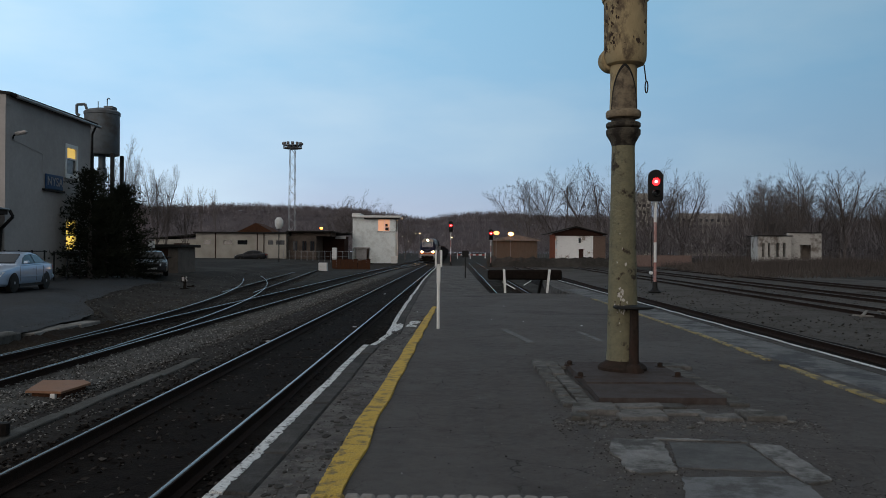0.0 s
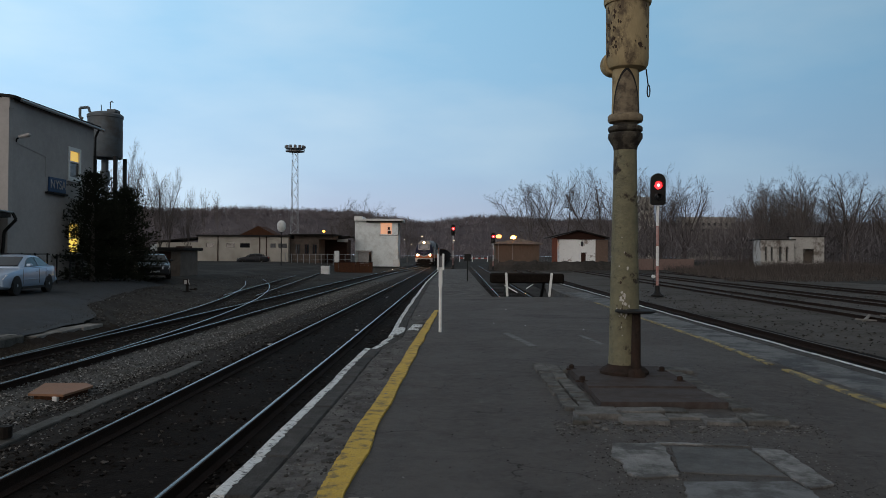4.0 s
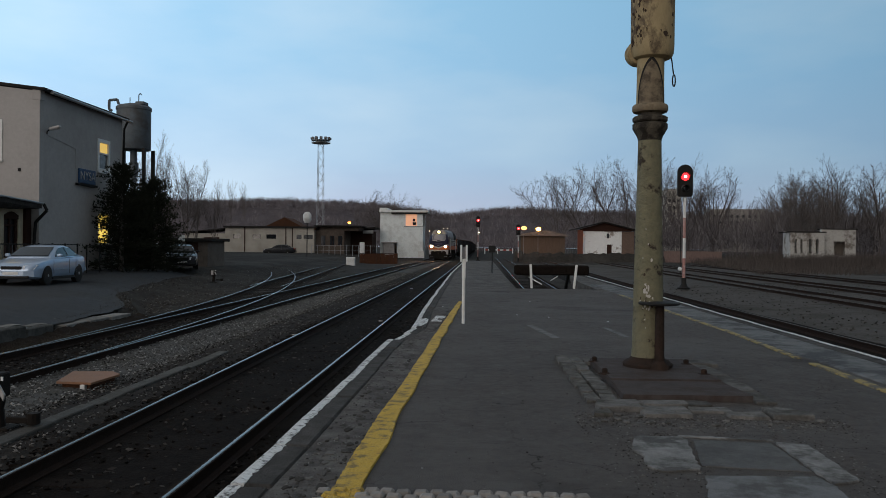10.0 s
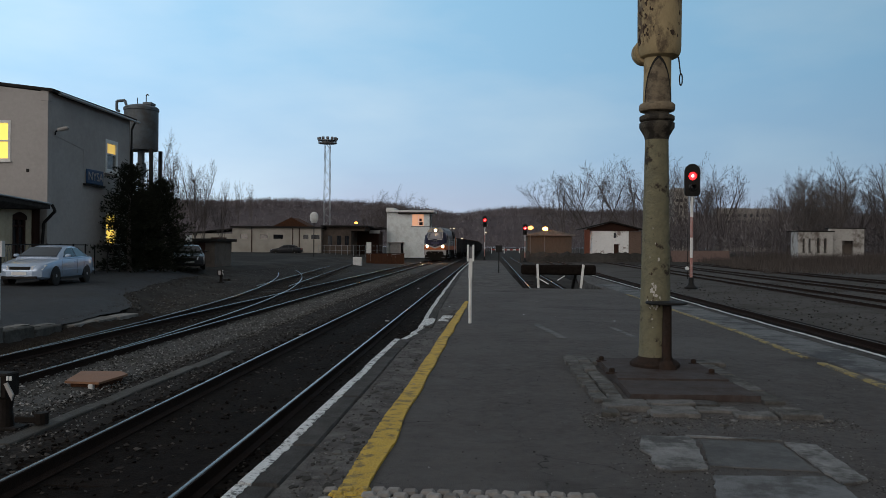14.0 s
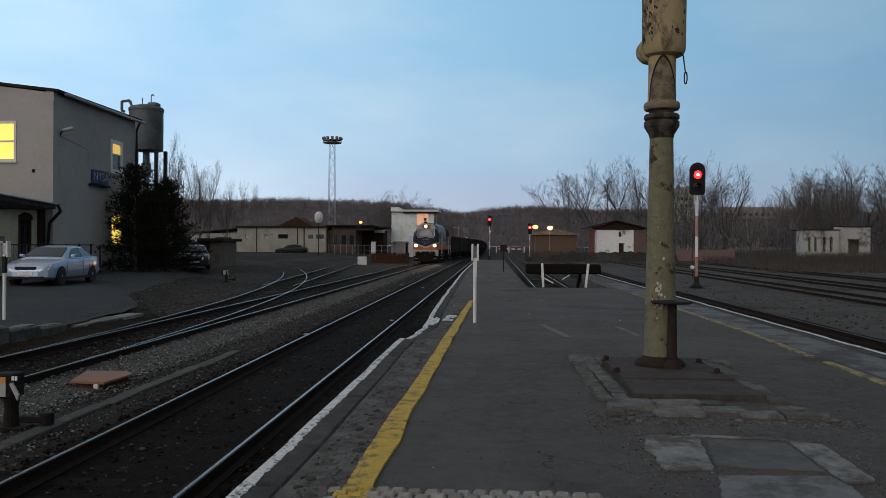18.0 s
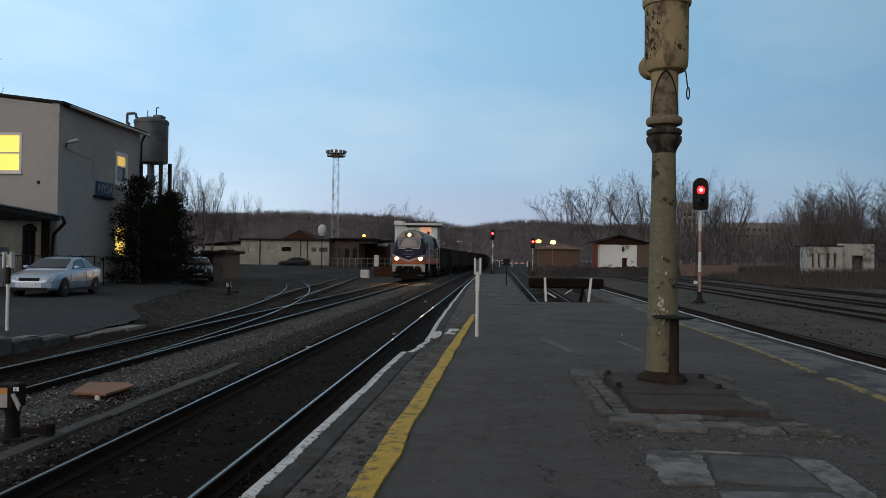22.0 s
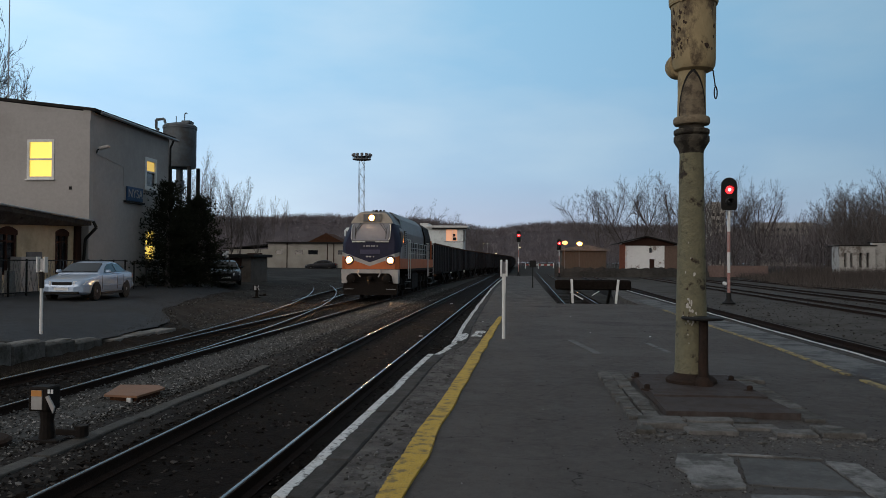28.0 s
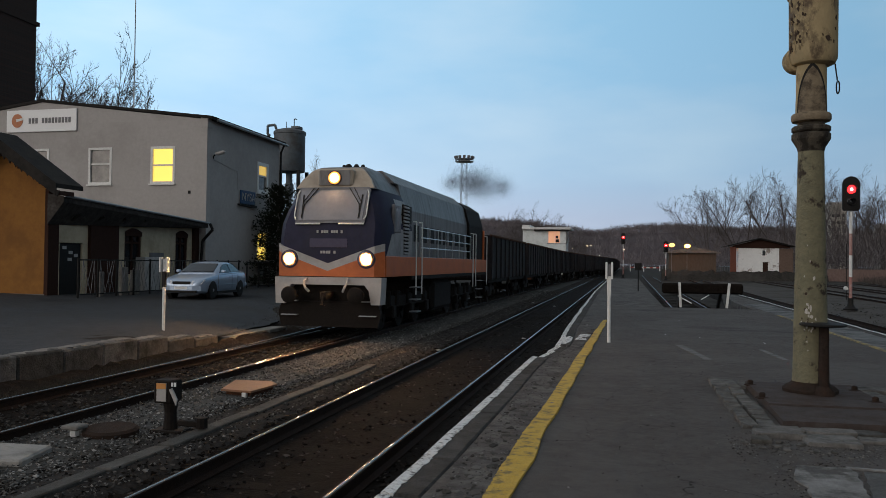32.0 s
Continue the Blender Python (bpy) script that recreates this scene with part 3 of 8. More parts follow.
bed("gravel_field", "trodden grey-brown gravel between the outer tracks", 9.0, 44.0, -10, 110, RAIL_Z - 0.135, M_GRAVEL, 40, 70)


def platform():
    pf = thing("platform", "low station platform of dark patched asphalt", "platform", kind="structure")
    # body: main part, then two strips either side of the dead-end track
    ys = [-8, 0, 3, 4.5, 6, 8, 10, 12, 12.9, 13.4, 14.2, 15, 15.8, 16.6, 17.8, 19, 21, 24, 27, 30]
    b = B()
    left = lambda y: float(np.interp(y, (4.7, 6.0, 10.0, 12.9, 13.5, 15.0, 16.6, 19.0, 28.0, 46.0), (-1.30, -1.265, -1.225, -1.20, -1.10, -0.97, -0.98, -1.05, -1.17, -1.35)))
    right = lambda y: centre_r(y) - 1.72
    rows = []
    for y in ys:
        rows.append([(left(y) - 0.06, y, -0.7), (left(y) - 0.06, y, -0.004), (-0.3, y, 0.0), (1.2, y, 0.008), (2.6, y, 0.012), (4.1, y, 0.006), (right(y), y, 0), (right(y), y, -0.7)])
    b.loft(rows)
    part("deck", b, M_ASPH, pf, "dark smooth asphalt deck")
    b = B()
    b.loft([[(left(y) - 0.06, y, -0.7), (left(y) - 0.06, y, -0.004), (x1, y, 0), (x1, y, -0.7)] for y, x1 in ((30, 1.45), (36, 1.45), (46, 1.45), (60, 1.5), (75, 1.55), (92, 1.6))])
    part("deck_strip", b, M_ASPH2, pf, "narrow end of the platform")
    b = B()
    b.loft([[(x0, y, -0.7), (x0, y, 0), (right(y), y, 0), (right(y), y, -0.7)] for y, x0 in ((30, 4.5), (36, 4.6), (44, 5.2), (52, 6.0))])
    part("deck_strip", b, M_ASPH2, pf)
    # rough old surfacing between kerb and yellow line
    b = B()
    yy = steps(2.0, 23.0, 0.35)
    b.loft([[(left(y) + 0.004, y, 0.0), (left(y) + 0.004, y, 0.012), (-0.80 + 0.05 * math.sin(y * 2.1) + rnd.uniform(-0.03, 0.03), y, 0.010 + rnd.uniform(0, 0.006)), (-0.74 + rnd.uniform(-0.03, 0.03), y, 0.0)] for y in yy])
    part("edge_surfacing", b, M_ASPH2, pf, "cracked old asphalt strip behind the kerb")
    b = B()
    b.loft([[(4.76, y, 0.0), (4.78 + rnd.uniform(0, 0.03), y, 0.016), (right(y) - 0.01, y, 0.012), (right(y) - 0.01, y, 0.0)] for y in steps(4.0, 34.0, 0.5)])
    part("edge_surfacing", b, mat("pale_worn_surfacing", (0.075, 0.076, 0.076), (0.19, 0.19, 0.188), 3, 0.85, bump=0.8, bscale=50, stain=(0.05, 0.05, 0.052), sscale=1.3, samt=0.9, edge=(0.47, 0.57)), pf, "pale worn strip along the far edge")
    return pf, left, right


PF, PF_LEFT, PF_RIGHT = platform()


def strip(parent, name, material, label, lo, hi, ys, z):
    """A painted line with ragged edges, a few millimetres thick."""
    b = B()
    b.loft([[(lo(y) - 0.004, y, z - 0.02), (lo(y) + rnd.uniform(-0.007, 0.007), y, z), (hi(y) + rnd.uniform(-0.007, 0.007), y, z), (hi(y) + 0.004, y, z - 0.02)] for y in ys])
    return part(name, b, material, parent, label)


def yl(y):
    return float(np.interp(y, (3.2, 5.2, 5.9, 6.9, 8.2, 10.2, 13.4, 17.8, 22.4), (-0.88, -0.893, -0.905, -0.888, -0.848, -0.807, -0.757, -0.665, -0.550))) + 0.006 * math.sin(y * 2.3)


def yl_wide(y):
    return float(np.interp(y, (3.2, 5.2, 6.2, 8.2, 13.4, 17.8, 22.4), (0.17, 0.178, 0.20, 0.165, 0.165, 0.15, 0.11))) + 0.010 * math.sin(y * 3.1 + 1)


strip(PF, "yellow_line", M_YEL, "chipped yellow safety line", yl, lambda y: yl(y) + yl_wide(y), steps(3.2, 22.4, 0.05), 0.0185)
yr = lambda y: float(np.interp(y, (7.0, 9.0, 11.4, 15.1, 20.3, 27.0), (4.46, 4.48, 4.55, 4.70, 4.69, 4.72)))
strip(PF, "yellow_line", M_YEL2, "faded yellow safety line", yr, lambda y: yr(y) + 0.11, steps(7.0, 11.2, 0.2), 0.024)
strip(PF, "yellow_line", M_YEL2, "faded yellow safety line", yr, lambda y: yr(y) + 0.09, steps(11.5, 27.0, 0.3), 0.024)


def kerbs():
    stone = B().box(0, 0.27, 0.006, 0.994, -0.30, 0.0, 0.018).mesh("kerb_stone", M_KERB)
    paints = []
    for v in range(7):
        r = random.Random(60 + v)
        m = 26
        cs = [0.085 + r.uniform(-0.009, 0.009) + (r.uniform(-0.03, 0) if r.random() < 0.12 else 0) for _ in range(m + 1)]
        paints.append(B().loft([[(-0.004, 0.004 + k * 0.992 / m, -0.05), (-0.004, 0.004 + k * 0.992 / m, 0.004), (cs[k], 0.004 + k * 0.992 / m, 0.004), (cs[k], 0.004 + k * 0.992 / m, -0.02)] for k in range(m + 1)]).mesh("white_edge_marking", M_WHITE))
    for i in range(-3, 88):
        y = float(i)
        x = PF_LEFT(y + 0.5) - 0.29
        k = part("kerb_stone", stone, None, PF, at=pose(x + rnd.uniform(-0.01, 0.01), y, 0.012 + rnd.uniform(-0.006, 0.008), rnd.uniform(-0.3, 0.3), 0, -math.degrees(math.atan(PF_LEFT(y + 1) - PF_LEFT(y)))))
        part("white_edge_marking", paints[i % 7], None, k)
    stone_r = B().box(-0.30, 0, 0.006, 0.994, -0.30, 0.0, 0.015).mesh("kerb_stone", M_KERB)
    paint_r = B().box(-0.07, 0.004, 0.0, 1.0, -0.05, 0.005).mesh("white_edge_marking", M_WHITE)
    for i in range(2, 50):
        y = float(i)
        k = part("kerb_stone", stone_r, None, PF, at=pose(PF_RIGHT(y + 0.5) + 0.30, y, 0.012 + rnd.uniform(-0.004, 0.006), 0, 0, -math.degrees(math.atan(PF_RIGHT(y + 1) - PF_RIGHT(y)))))
        part("white_edge_marking", paint_r, None, k)


kerbs()


# ---- the train ----
M_NAVY = mat("navy_paint", (0.018, 0.018, 0.042), (0.030, 0.030, 0.062), 4, 0.55, bump=0.05, stain=(0.03, 0.028, 0.034), sscale=1.2, samt=0.6, spec=0.15)
M_LGREY = mat("light_grey_paint", (0.36, 0.35, 0.35), (0.46, 0.45, 0.44), 5, 0.5, bump=0.05, stain=(0.28, 0.26, 0.24), sscale=1.5, samt=0.6)
M_HOODSIDE = mat("sooty_hood_paint", (0.12, 0.12, 0.125), (0.25, 0.247, 0.248), 3, 0.5, bump=0.1, stain=(0.05, 0.045, 0.043), sscale=2.0, samt=0.8, stretch=(1, 3.0, 0.25))
M_HOOD = mat("grey_hood_paint", (0.15, 0.15, 0.165), (0.21, 0.21, 0.22), 4, 0.5, bump=0.06, stain=(0.08, 0.075, 0.075), sscale=1.1, samt=0.7)
M_LORANGE = mat("orange_paint", (0.50, 0.125, 0.035), (0.60, 0.165, 0.05), 5, 0.45, bump=0.05, stain=(0.36, 0.10, 0.04), sscale=1.5, samt=0.5)
M_LGREY2 = mat("dull_cab_grey", (0.27, 0.265, 0.27), (0.35, 0.345, 0.345), 5, 0.55, bump=0.05, stain=(0.12, 0.11, 0.105), sscale=1.5, samt=0.7)
M_BEIGE = mat("beige_roof_paint", (0.36, 0.31, 0.25), (0.46, 0.40, 0.33), 5, 0.5, bump=0.05, stain=(0.25, 0.21, 0.17), sscale=2.0, samt=0.6)
M_UNDER = mat("dirty_underframe", (0.008, 0.006, 0.005), (0.020, 0.015, 0.012), 9, 0.85, metal=0.2, bump=0.4, bscale=40)
M_WAGON = mat("dirty_wagon_steel", (0.012, 0.011, 0.013), (0.034, 0.029, 0.031), 4, 0.8, metal=0.1, bump=0.3, bscale=30, stain=(0.05, 0.035, 0.03), sscale=1.4, samt=0.7, vary=0.25)
M_COAL = mat("coal_load", (0.010, 0.010, 0.011), (0.035, 0.034, 0.034), 12, 0.6, bump=1.0, bscale=14)
# glossy pane with a pale grey base colour
M_SCREEN = mat("pale_grey_windscreen", (0.17, 0.18, 0.21), (0.24, 0.25, 0.28), 2, 0.12, bump=0.0, rvar=0.05, spec=0.8)
M_LAMP = glow("headlamp_lens", (1.0, 0.55, 0.24), 700.0)
# emissive bowl colour imitates the orange halo round each headlamp
M_HALO = glow("lamp_halo_glow", (1.0, 0.40, 0.085), 1.25)
M_CHROME = mat("worn_bright_metal", (0.55, 0.55, 0.54), (0.70, 0.70, 0.69), 20, 0.35, metal=0.9, bump=0.05)


def wheelset(r, half=0.75):
    b = B()
    for s in (-1, 1):
        b.lathe([(0.08, s * half - 0.06), (r - 0.07, s * half - 0.06), (r, s * half - 0.055), (r - 0.005, s * half + 0.05), (r - 0.08, s * half + 0.06), (0.09, s * half + 0.07)], 20, axis="x")
        for k in range(5):
            a = 2 * math.pi * k / 5
            b.tube((s * (half + 0.065), 0.18 * math.cos(a), 0.18 * math.sin(a)), (s * (half + 0.075), 0.33 * math.cos(a), 0.33 * math.sin(a)), 0.03, 0.03, 5)
    b.tube((-half - 0.15, 0, 0), (half + 0.15, 0, 0), 0.09, 0.09, 10)
    return b


def buffer_pair(parent, y, way):
    for s in (-1, 1):
        b = B().lathe([(0.11, 0), (0.11, 0.24), (0.075, 0.24), (0.075, 0.40), (0.21, 0.40), (0.215, 0.42), (0.18, 0.45), (0.0, 0.46)], 16, axis="y")
        b.v = [(x, v * way, z) for x, v, z in b.v]
        part("buffer", b, M_UNDER, parent, "greasy round buffer", smooth=True, at=pose(0.875 * s, y, 1.04))


def locomotive():
    lo = thing("locomotive", "navy, grey and orange diesel locomotive with lit headlamps", "locomotive")
    sl = [(1.50, -0.16, 1.42), (2.0, -0.17, 1.43), (2.45, -0.15, 1.43), (2.85, -0.06, 1.42), (3.20, 0.08, 1.33), (3.55, 0.22, 1.19), (3.76, 0.32, 1.08)]

    def ring(z, y, h, back=2.65, c=0.22):
        return [(-h + c, y, z), (h - c, y, z), (h, y + c * 1.3, z), (h, back, z), (-h, back, z), (-h, y + c * 1.3, z)]
    part("cab", B().loft([ring(*q) for q in sl]), M_NAVY, lo, "navy driver's cab with raked front", smooth=True)
    roof = [(3.765, 0.33, 1.08), (4.02, 0.43, 0.94), (4.26, 0.55, 0.74), (4.36, 0.70, 0.64), (4.42, 1.05, 0.55)]
    part("cab_roof", B().loft([ring(z, y, h, 2.6, 0.12 * h) for z, y, h in roof]), M_HOODSIDE, lo, "sooty faceted cab roof")
    part("brow", B().loft([[(-1.21 * f, y, z), (1.21 * f, y, z), (1.21 * f, y + 0.10, z), (-1.21 * f, y + 0.10, z)] for z, y, f in ((3.78, 0.255, 0.88), (4.02, 0.37, 0.77), (4.25, 0.49, 0.60), (4.33, 0.60, 0.50))]), M_BEIGE, lo, "beige panel round the roof lamp")
    # front: orange apron, chevron, white skirt, all following the bent front
    fy = lambda x: -0.17 + max(0.0, abs(x) - 1.23) * 1.25
    cols = [-1.425, -1.33, -1.23, -0.8, -0.4, 0.0, 0.4, 0.8, 1.23, 1.33, 1.425]

    def front_panel(lo_z, hi_z, out, xs):
        b, n = B(), len(xs)
        outer = [(x * (1 + out * 0.3), fy(x) - out, f(x)) for f in (lo_z, hi_z) for x in xs]
        inner = [(x, fy(x) + 0.03, f(x)) for f in (lo_z, hi_z) for x in xs]
        b.v = outer + inner
        m = 2 * n
        for k in range(n - 1):
            b.f += [(k, k + 1, n + k + 1, n + k), (m + k, m + n + k, m + n + k + 1, m + k + 1), (n + k, n + k + 1, m + n + k + 1, m + n + k), (k, m + k, m + k + 1, k + 1)]
        b.f += [(0, n, m + n, m), (n - 1, m + n - 1, m + 2 * n - 1, 2 * n - 1)]
        return b
    part("front_apron", front_panel(lambda x: 1.50, lambda x: 1.65 + 0.36 * abs(x), 0.018, cols), M_LORANGE, lo, "orange lower front")
    for s in (-1, 1):
        half = [x for x in cols if x * s >= 0]
        part("chevron", front_panel(lambda x: 1.64 + 0.36 * abs(x), lambda x: 1.83 + 0.36 * abs(x), 0.026, half), M_LGREY, lo, "light grey chevron stripe")
        b = B().box(s * 1.415 - 0.035, s * 1.415 + 0.035, 0.12, 15.0, 1.50, 2.03, 0.01)
        part("side_band", b, M_LORANGE, lo, "orange side band")
    sk = [(-1.40, 0.80), (-1.16, 0.80), (-1.10, 1.14), (-0.98, 1.29), (0.98, 1.29), (1.10, 1.14), (1.16, 0.80), (1.40, 0.80), (1.43, 1.48), (-1.43, 1.48)]
    part("skirt", B().slab(sk, "y", -0.19, 0.25), M_LGREY, lo, "grimy white front skirt")
    part("plough", B().slab([(-1.3, 0.22), (1.3, 0.22), (1.38, 0.55), (1.3, 0.86), (-1.3, 0.86), (-1.38, 0.55)], "y", -0.05, 0.12).box(-1.2, 1.2, 0.1, 0.5, 0.45, 1.3), M_UNDER, lo, "black snow plough")
    for z in (0.50, 0.86):
        for s in (-1, 1):
            part("step", B().box(s * 1.05 - 0.22, s * 1.05 + 0.22, -0.16, -0.03, z, z + 0.025), M_STEEL, lo)
    part("coupler", B().box(-0.10, 0.10, -0.45, 0.1, 0.92, 1.12, 0.03).tube((0, -0.45, 1.02), (0.0, -0.52, 0.78), 0.035).tube((-0.06, -0.5, 0.8), (0.06, -0.5, 0.8), 0.03), M_UNDER, lo, "black screw coupling")
    buffer_pair(lo, -0.15, -1)
    for s in (-1, 1):
        pts = [(s * 0.55, -0.2, 1.44), (s * 0.58, -0.34, 1.36), (s * 0.52, -0.38, 1.22), (s * 0.45, -0.30, 1.12)]
        part("brake_hose", B().path(pts, 0.032), M_LGREY, lo, "pale hose loop")
    # windscreen
    wy = lambda z: -0.06 + (z - 2.85) * 0.385 - 0.02
    out = [(-0.93, 2.86), (0.93, 2.86), (0.98, 3.72), (0.94, 3.80), (-0.94, 3.80), (-0.98, 3.72)]
    b = B().loft([[(x, wy(z) - 0.03, z) for x, z in out], [(x, wy(z) + 0.04, z) for x, z in out]])
    part("windscreen_frame", b, M_HOOD, lo, "grey windscreen surround")
    inn = [(-0.86, 2.93), (0.86, 2.93), (0.90, 3.72), (-0.90, 3.72)]
    part("windscreen", B().loft([[(x, wy(z) - 0.045, z) for x, z in inn], [(x, wy(z), z) for x, z in inn]]), M_SCREEN, lo, "wide raked windscreen")
    for s in (-1, 1):
        q = lambda x, z: (x * s, wy(z) - 0.075, z)
        part("wiper", B().path([q(0.42, 3.78), q(0.74, 3.35), q(0.78, 3.02)], 0.014, 4).path([q(0.55, 3.78), q(0.80, 3.38)], 0.012, 4).path([q(0.80, 3.60), q(0.76, 2.98)], 0.016, 4), M_BLACK, lo)
        part("handrail", B().path([(s * 0.25, -0.12, 2.84), (s * 0.92, -0.12, 2.84)], 0.022), M_WPAINT, lo, "white grab rail")
        part("mirror_post", B().path([q(0.92, 3.72), q(0.97, 3.62), q(0.97, 3.05), q(0.92, 2.95)], 0.018, 5), M_WPAINT, lo)
    # lettering that cannot be kept is drawn as bars
    b = B()
    for i, w in enumerate((0.05, 0.0, 0.05, 0.05, 0.05, 0.0, 0.05, 0.05, 0.05, 0.0, 0.05)):
        if w:
            part("number_bar", B().box(-0.33 + i * 0.065, -0.33 + i * 0.065 + w, -0.145, -0.125, 2.60, 2.67), M_LGREY, lo)
    for i in range(6):
        if i != 4:
            part("number_bar", B().box(-0.20 + i * 0.07, -0.20 + i * 0.07 + 0.05, -0.185, -0.165, 2.08, 2.15), M_LGREY, lo)
    part("emblem_plate", B().box(-0.50, 0.50, -0.180, -0.150, 2.24, 2.46, 0.006), mat("violet_grey_plate", (0.045, 0.042, 0.085), (0.065, 0.06, 0.11), 6, 0.5), lo, "dull violet plate")
    # lamps
    for s in (-1, 1):
        h = part("headlamp", B().lathe([(0.235, 0.12), (0.235, -0.015), (0.21, -0.02), (0.0, 0.0)], 20, axis="y"), M_NAVY, lo, "round headlamp housing", smooth=True, at=pose(1.03 * s, -0.20, 1.94))
        part("lens", B().lathe([(0.135, 0.0), (0.12, -0.045), (0.07, -0.06), (0.0, -0.065)], 20, axis="y"), M_LAMP, h, "glaring warm lens")
        part("reflector", B().lathe([(0.175, -0.03), (0.14, -0.004), (0.138, 0.0)], 20, axis="y"), M_HALO, h, "bowl made to glow as the lamp's halo")
        part("rim", B().lathe([(0.215, -0.015), (0.205, -0.04), (0.178, -0.036), (0.176, -0.03)], 20, axis="y"), M_NAVY, h, "dark lamp rim")
    part("lamp_box", B().box(-0.48, 0.48, 0.24, 0.95, 3.82, 4.28, 0.05), M_BEIGE, lo, "beige roof lamp box")
    # no hollow here: the recess's shade is put in as a darker flat frame
    part("lamp_frame", B().box(-0.42, 0.42, 0.225, 0.24, 3.86, 4.24), M_HOODSIDE, lo, "flat plate darkened like a recess round the roof lamp")
    h = part("headlamp", B().lathe([(0.19, 0.12), (0.19, -0.02), (0.17, 0.0), (0.0, 0.0)], 20, axis="y"), M_NAVY, lo, "round roof headlamp", smooth=True, at=pose(0.0, 0.225, 4.04))
    part("lens", B().lathe([(0.125, 0.0), (0.105, -0.03), (0.0, -0.05)], 18, axis="y"), M_LAMP, h, "glaring warm lens")
    part("reflector", B().lathe([(0.165, -0.03), (0.128, -0.004), (0.126, 0.0)], 18, axis="y"), M_HALO, h, "bowl made to glow as the lamp's halo")
    for x, y, r in ((0.10, 1.0, 0.10), (0.30, 1.05, 0.085), (-0.10, 1.2, 0.07), (0.45, 1.15, 0.07)):
        part("horn", B().lathe([(r * 0.6, 0), (r, 0.05), (r, 0.12), (r * 0.6, 0.18), (0.0, 0.2)], 10), M_BLACK, lo, "black roof horn", smooth=True, at=pose(x, y, 4.30))
    # cab sides
    for s in (-1, 1):
        fr = B().box(s * 1.40 - 0.05, s * 1.40 + 0.05, 0.85, 1.45, 2.66, 3.40, 0.02)
        w = part("side_window", fr, M_HOOD, lo, "cab side window in grey frame")
        part("pane", B().box(s * 1.445 - 0.008, s * 1.445 + 0.012, 0.93, 1.37, 2.74, 3.32), M_SCREEN, w)
        hw = lambda z: float(np.interp(z, [q[0] for q in sl], [q[2] for q in sl])) + 0.008
        fl = [(2.02, 0.16), (2.3, 0.42), (2.60, 0.66), (2.70, 1.42), (3.0, 1.50), (3.3, 1.56), (3.60, 1.60)]
        part("side_panel", B().loft([[(s * hw(z), y, z), (s * hw(z), 2.64, z), (s * (hw(z) - 0.05), 2.64, z), (s * (hw(z) - 0.05), y, z)] for z, y in fl]), M_LGREY2, lo, "grey lower cab side")
        g = part("louvre", B().box(s * 1.41 - 0.03, s * 1.41 + 0.03, 1.74, 2.26, 2.08, 3.46, 0.01), M_UNDER, lo, "dark ribbed air intake")
        part("cab_opening", B().box(s * 1.40 - 0.03, s * 1.40 + 0.022, 2.36, 2.62, 2.95, 3.45, 0.01), M_BLACK, lo, "dark window by the walkway door")
        for k in range(14):
            part("slat", B().slab([(s * 1.43, 2.10 + k * 0.097), (s * 1.475, 2.095 + k * 0.097), (s * 1.475, 2.12 + k * 0.097), (s * 1.43, 2.165 + k * 0.097)], "y", 1.74, 2.26), M_LGREY2, g)
    # long hood
    prof = lambda h, t: [(-h, 1.52), (h, 1.52), (h, 3.40), (h * 0.86, t - 0.30), (h * 0.5, t), (-h * 0.5, t), (-h * 0.86, t - 0.30), (-h, 3.40)]
    part("hood", B().slab(prof(1.18, 4.38), "y", 2.6, 11.9), M_HOODSIDE, lo, "long sooty grey engine hood")
    part("hood_roof", B().slab([(-1.00, 4.10), (1.00, 4.10), (0.62, 4.45), (-0.62, 4.45)], "y", 2.3, 11.9), M_HOODSIDE, lo, "dark sooty hood roof")
    part("cooler", B().slab(prof(1.28, 4.36), "y", 11.9, 14.9), M_UNDER, lo, "dark rear cooler housing")
    for k in range(9):
        y0 = 3.6 + k * 0.98
        for s in (-1, 1):
            d = part("hood_door", B().box(s * 1.165 - 0.012, s * 1.165 + 0.012, y0, y0 + 0.92, 1.7, 3.18, 0.006), M_HOODSIDE, lo)
            part("vent", B().box(s * 1.18 - 0.01, s * 1.18 + 0.01, y0 + 0.15, y0 + 0.77, 2.5, 3.0), M_BLACK, d, "dark vent grille")
    part("exhaust", B().lathe([(0.22, 4.2), (0.22, 4.42), (0.17, 4.42), (0.17, 4.32), (0.0, 4.32)], 14, at=(0, 6.5, 0)), M_RUST, lo, "sooty exhaust stack")
    part("roof_fan", B().lathe([(0.62, 4.25), (0.62, 4.36), (0.55, 4.38), (0.0, 4.38)], 18, at=(0, 5.2, 0)), M_BLACK, lo)
    # walkway and railing
    part("walkway", B().box(-1.45, 1.45, 2.6, 15.2, 1.38, 1.50, 0.02), M_UNDER, lo, "dark walkway and frame")
    for s in (-1, 1):
        for k in range(8):
            y = 3.75 + k * 1.12
            part("rail_post", B().tube((s * 1.40, y, 1.50), (s * 1.40, y, 2.92), 0.018, n=6), M_CHROME, lo)
        for z in (2.02, 2.32, 2.62, 2.92):
            part("railing", B().tube((s * 1.40, 3.75, z), (s * 1.40, 11.59, z), 0.017, n=6), M_CHROME, lo, "pale safety railing")
        for y in (3.0, 3.66, 11.75, 12.35, 14.95):
            part("grab_pole", B().path([(s * 1.47, y, 0.95), (s * 1.47, y, 3.05), (s * 1.36, y, 3.05)], 0.022), M_WPAINT, lo, "white vertical grab pole")
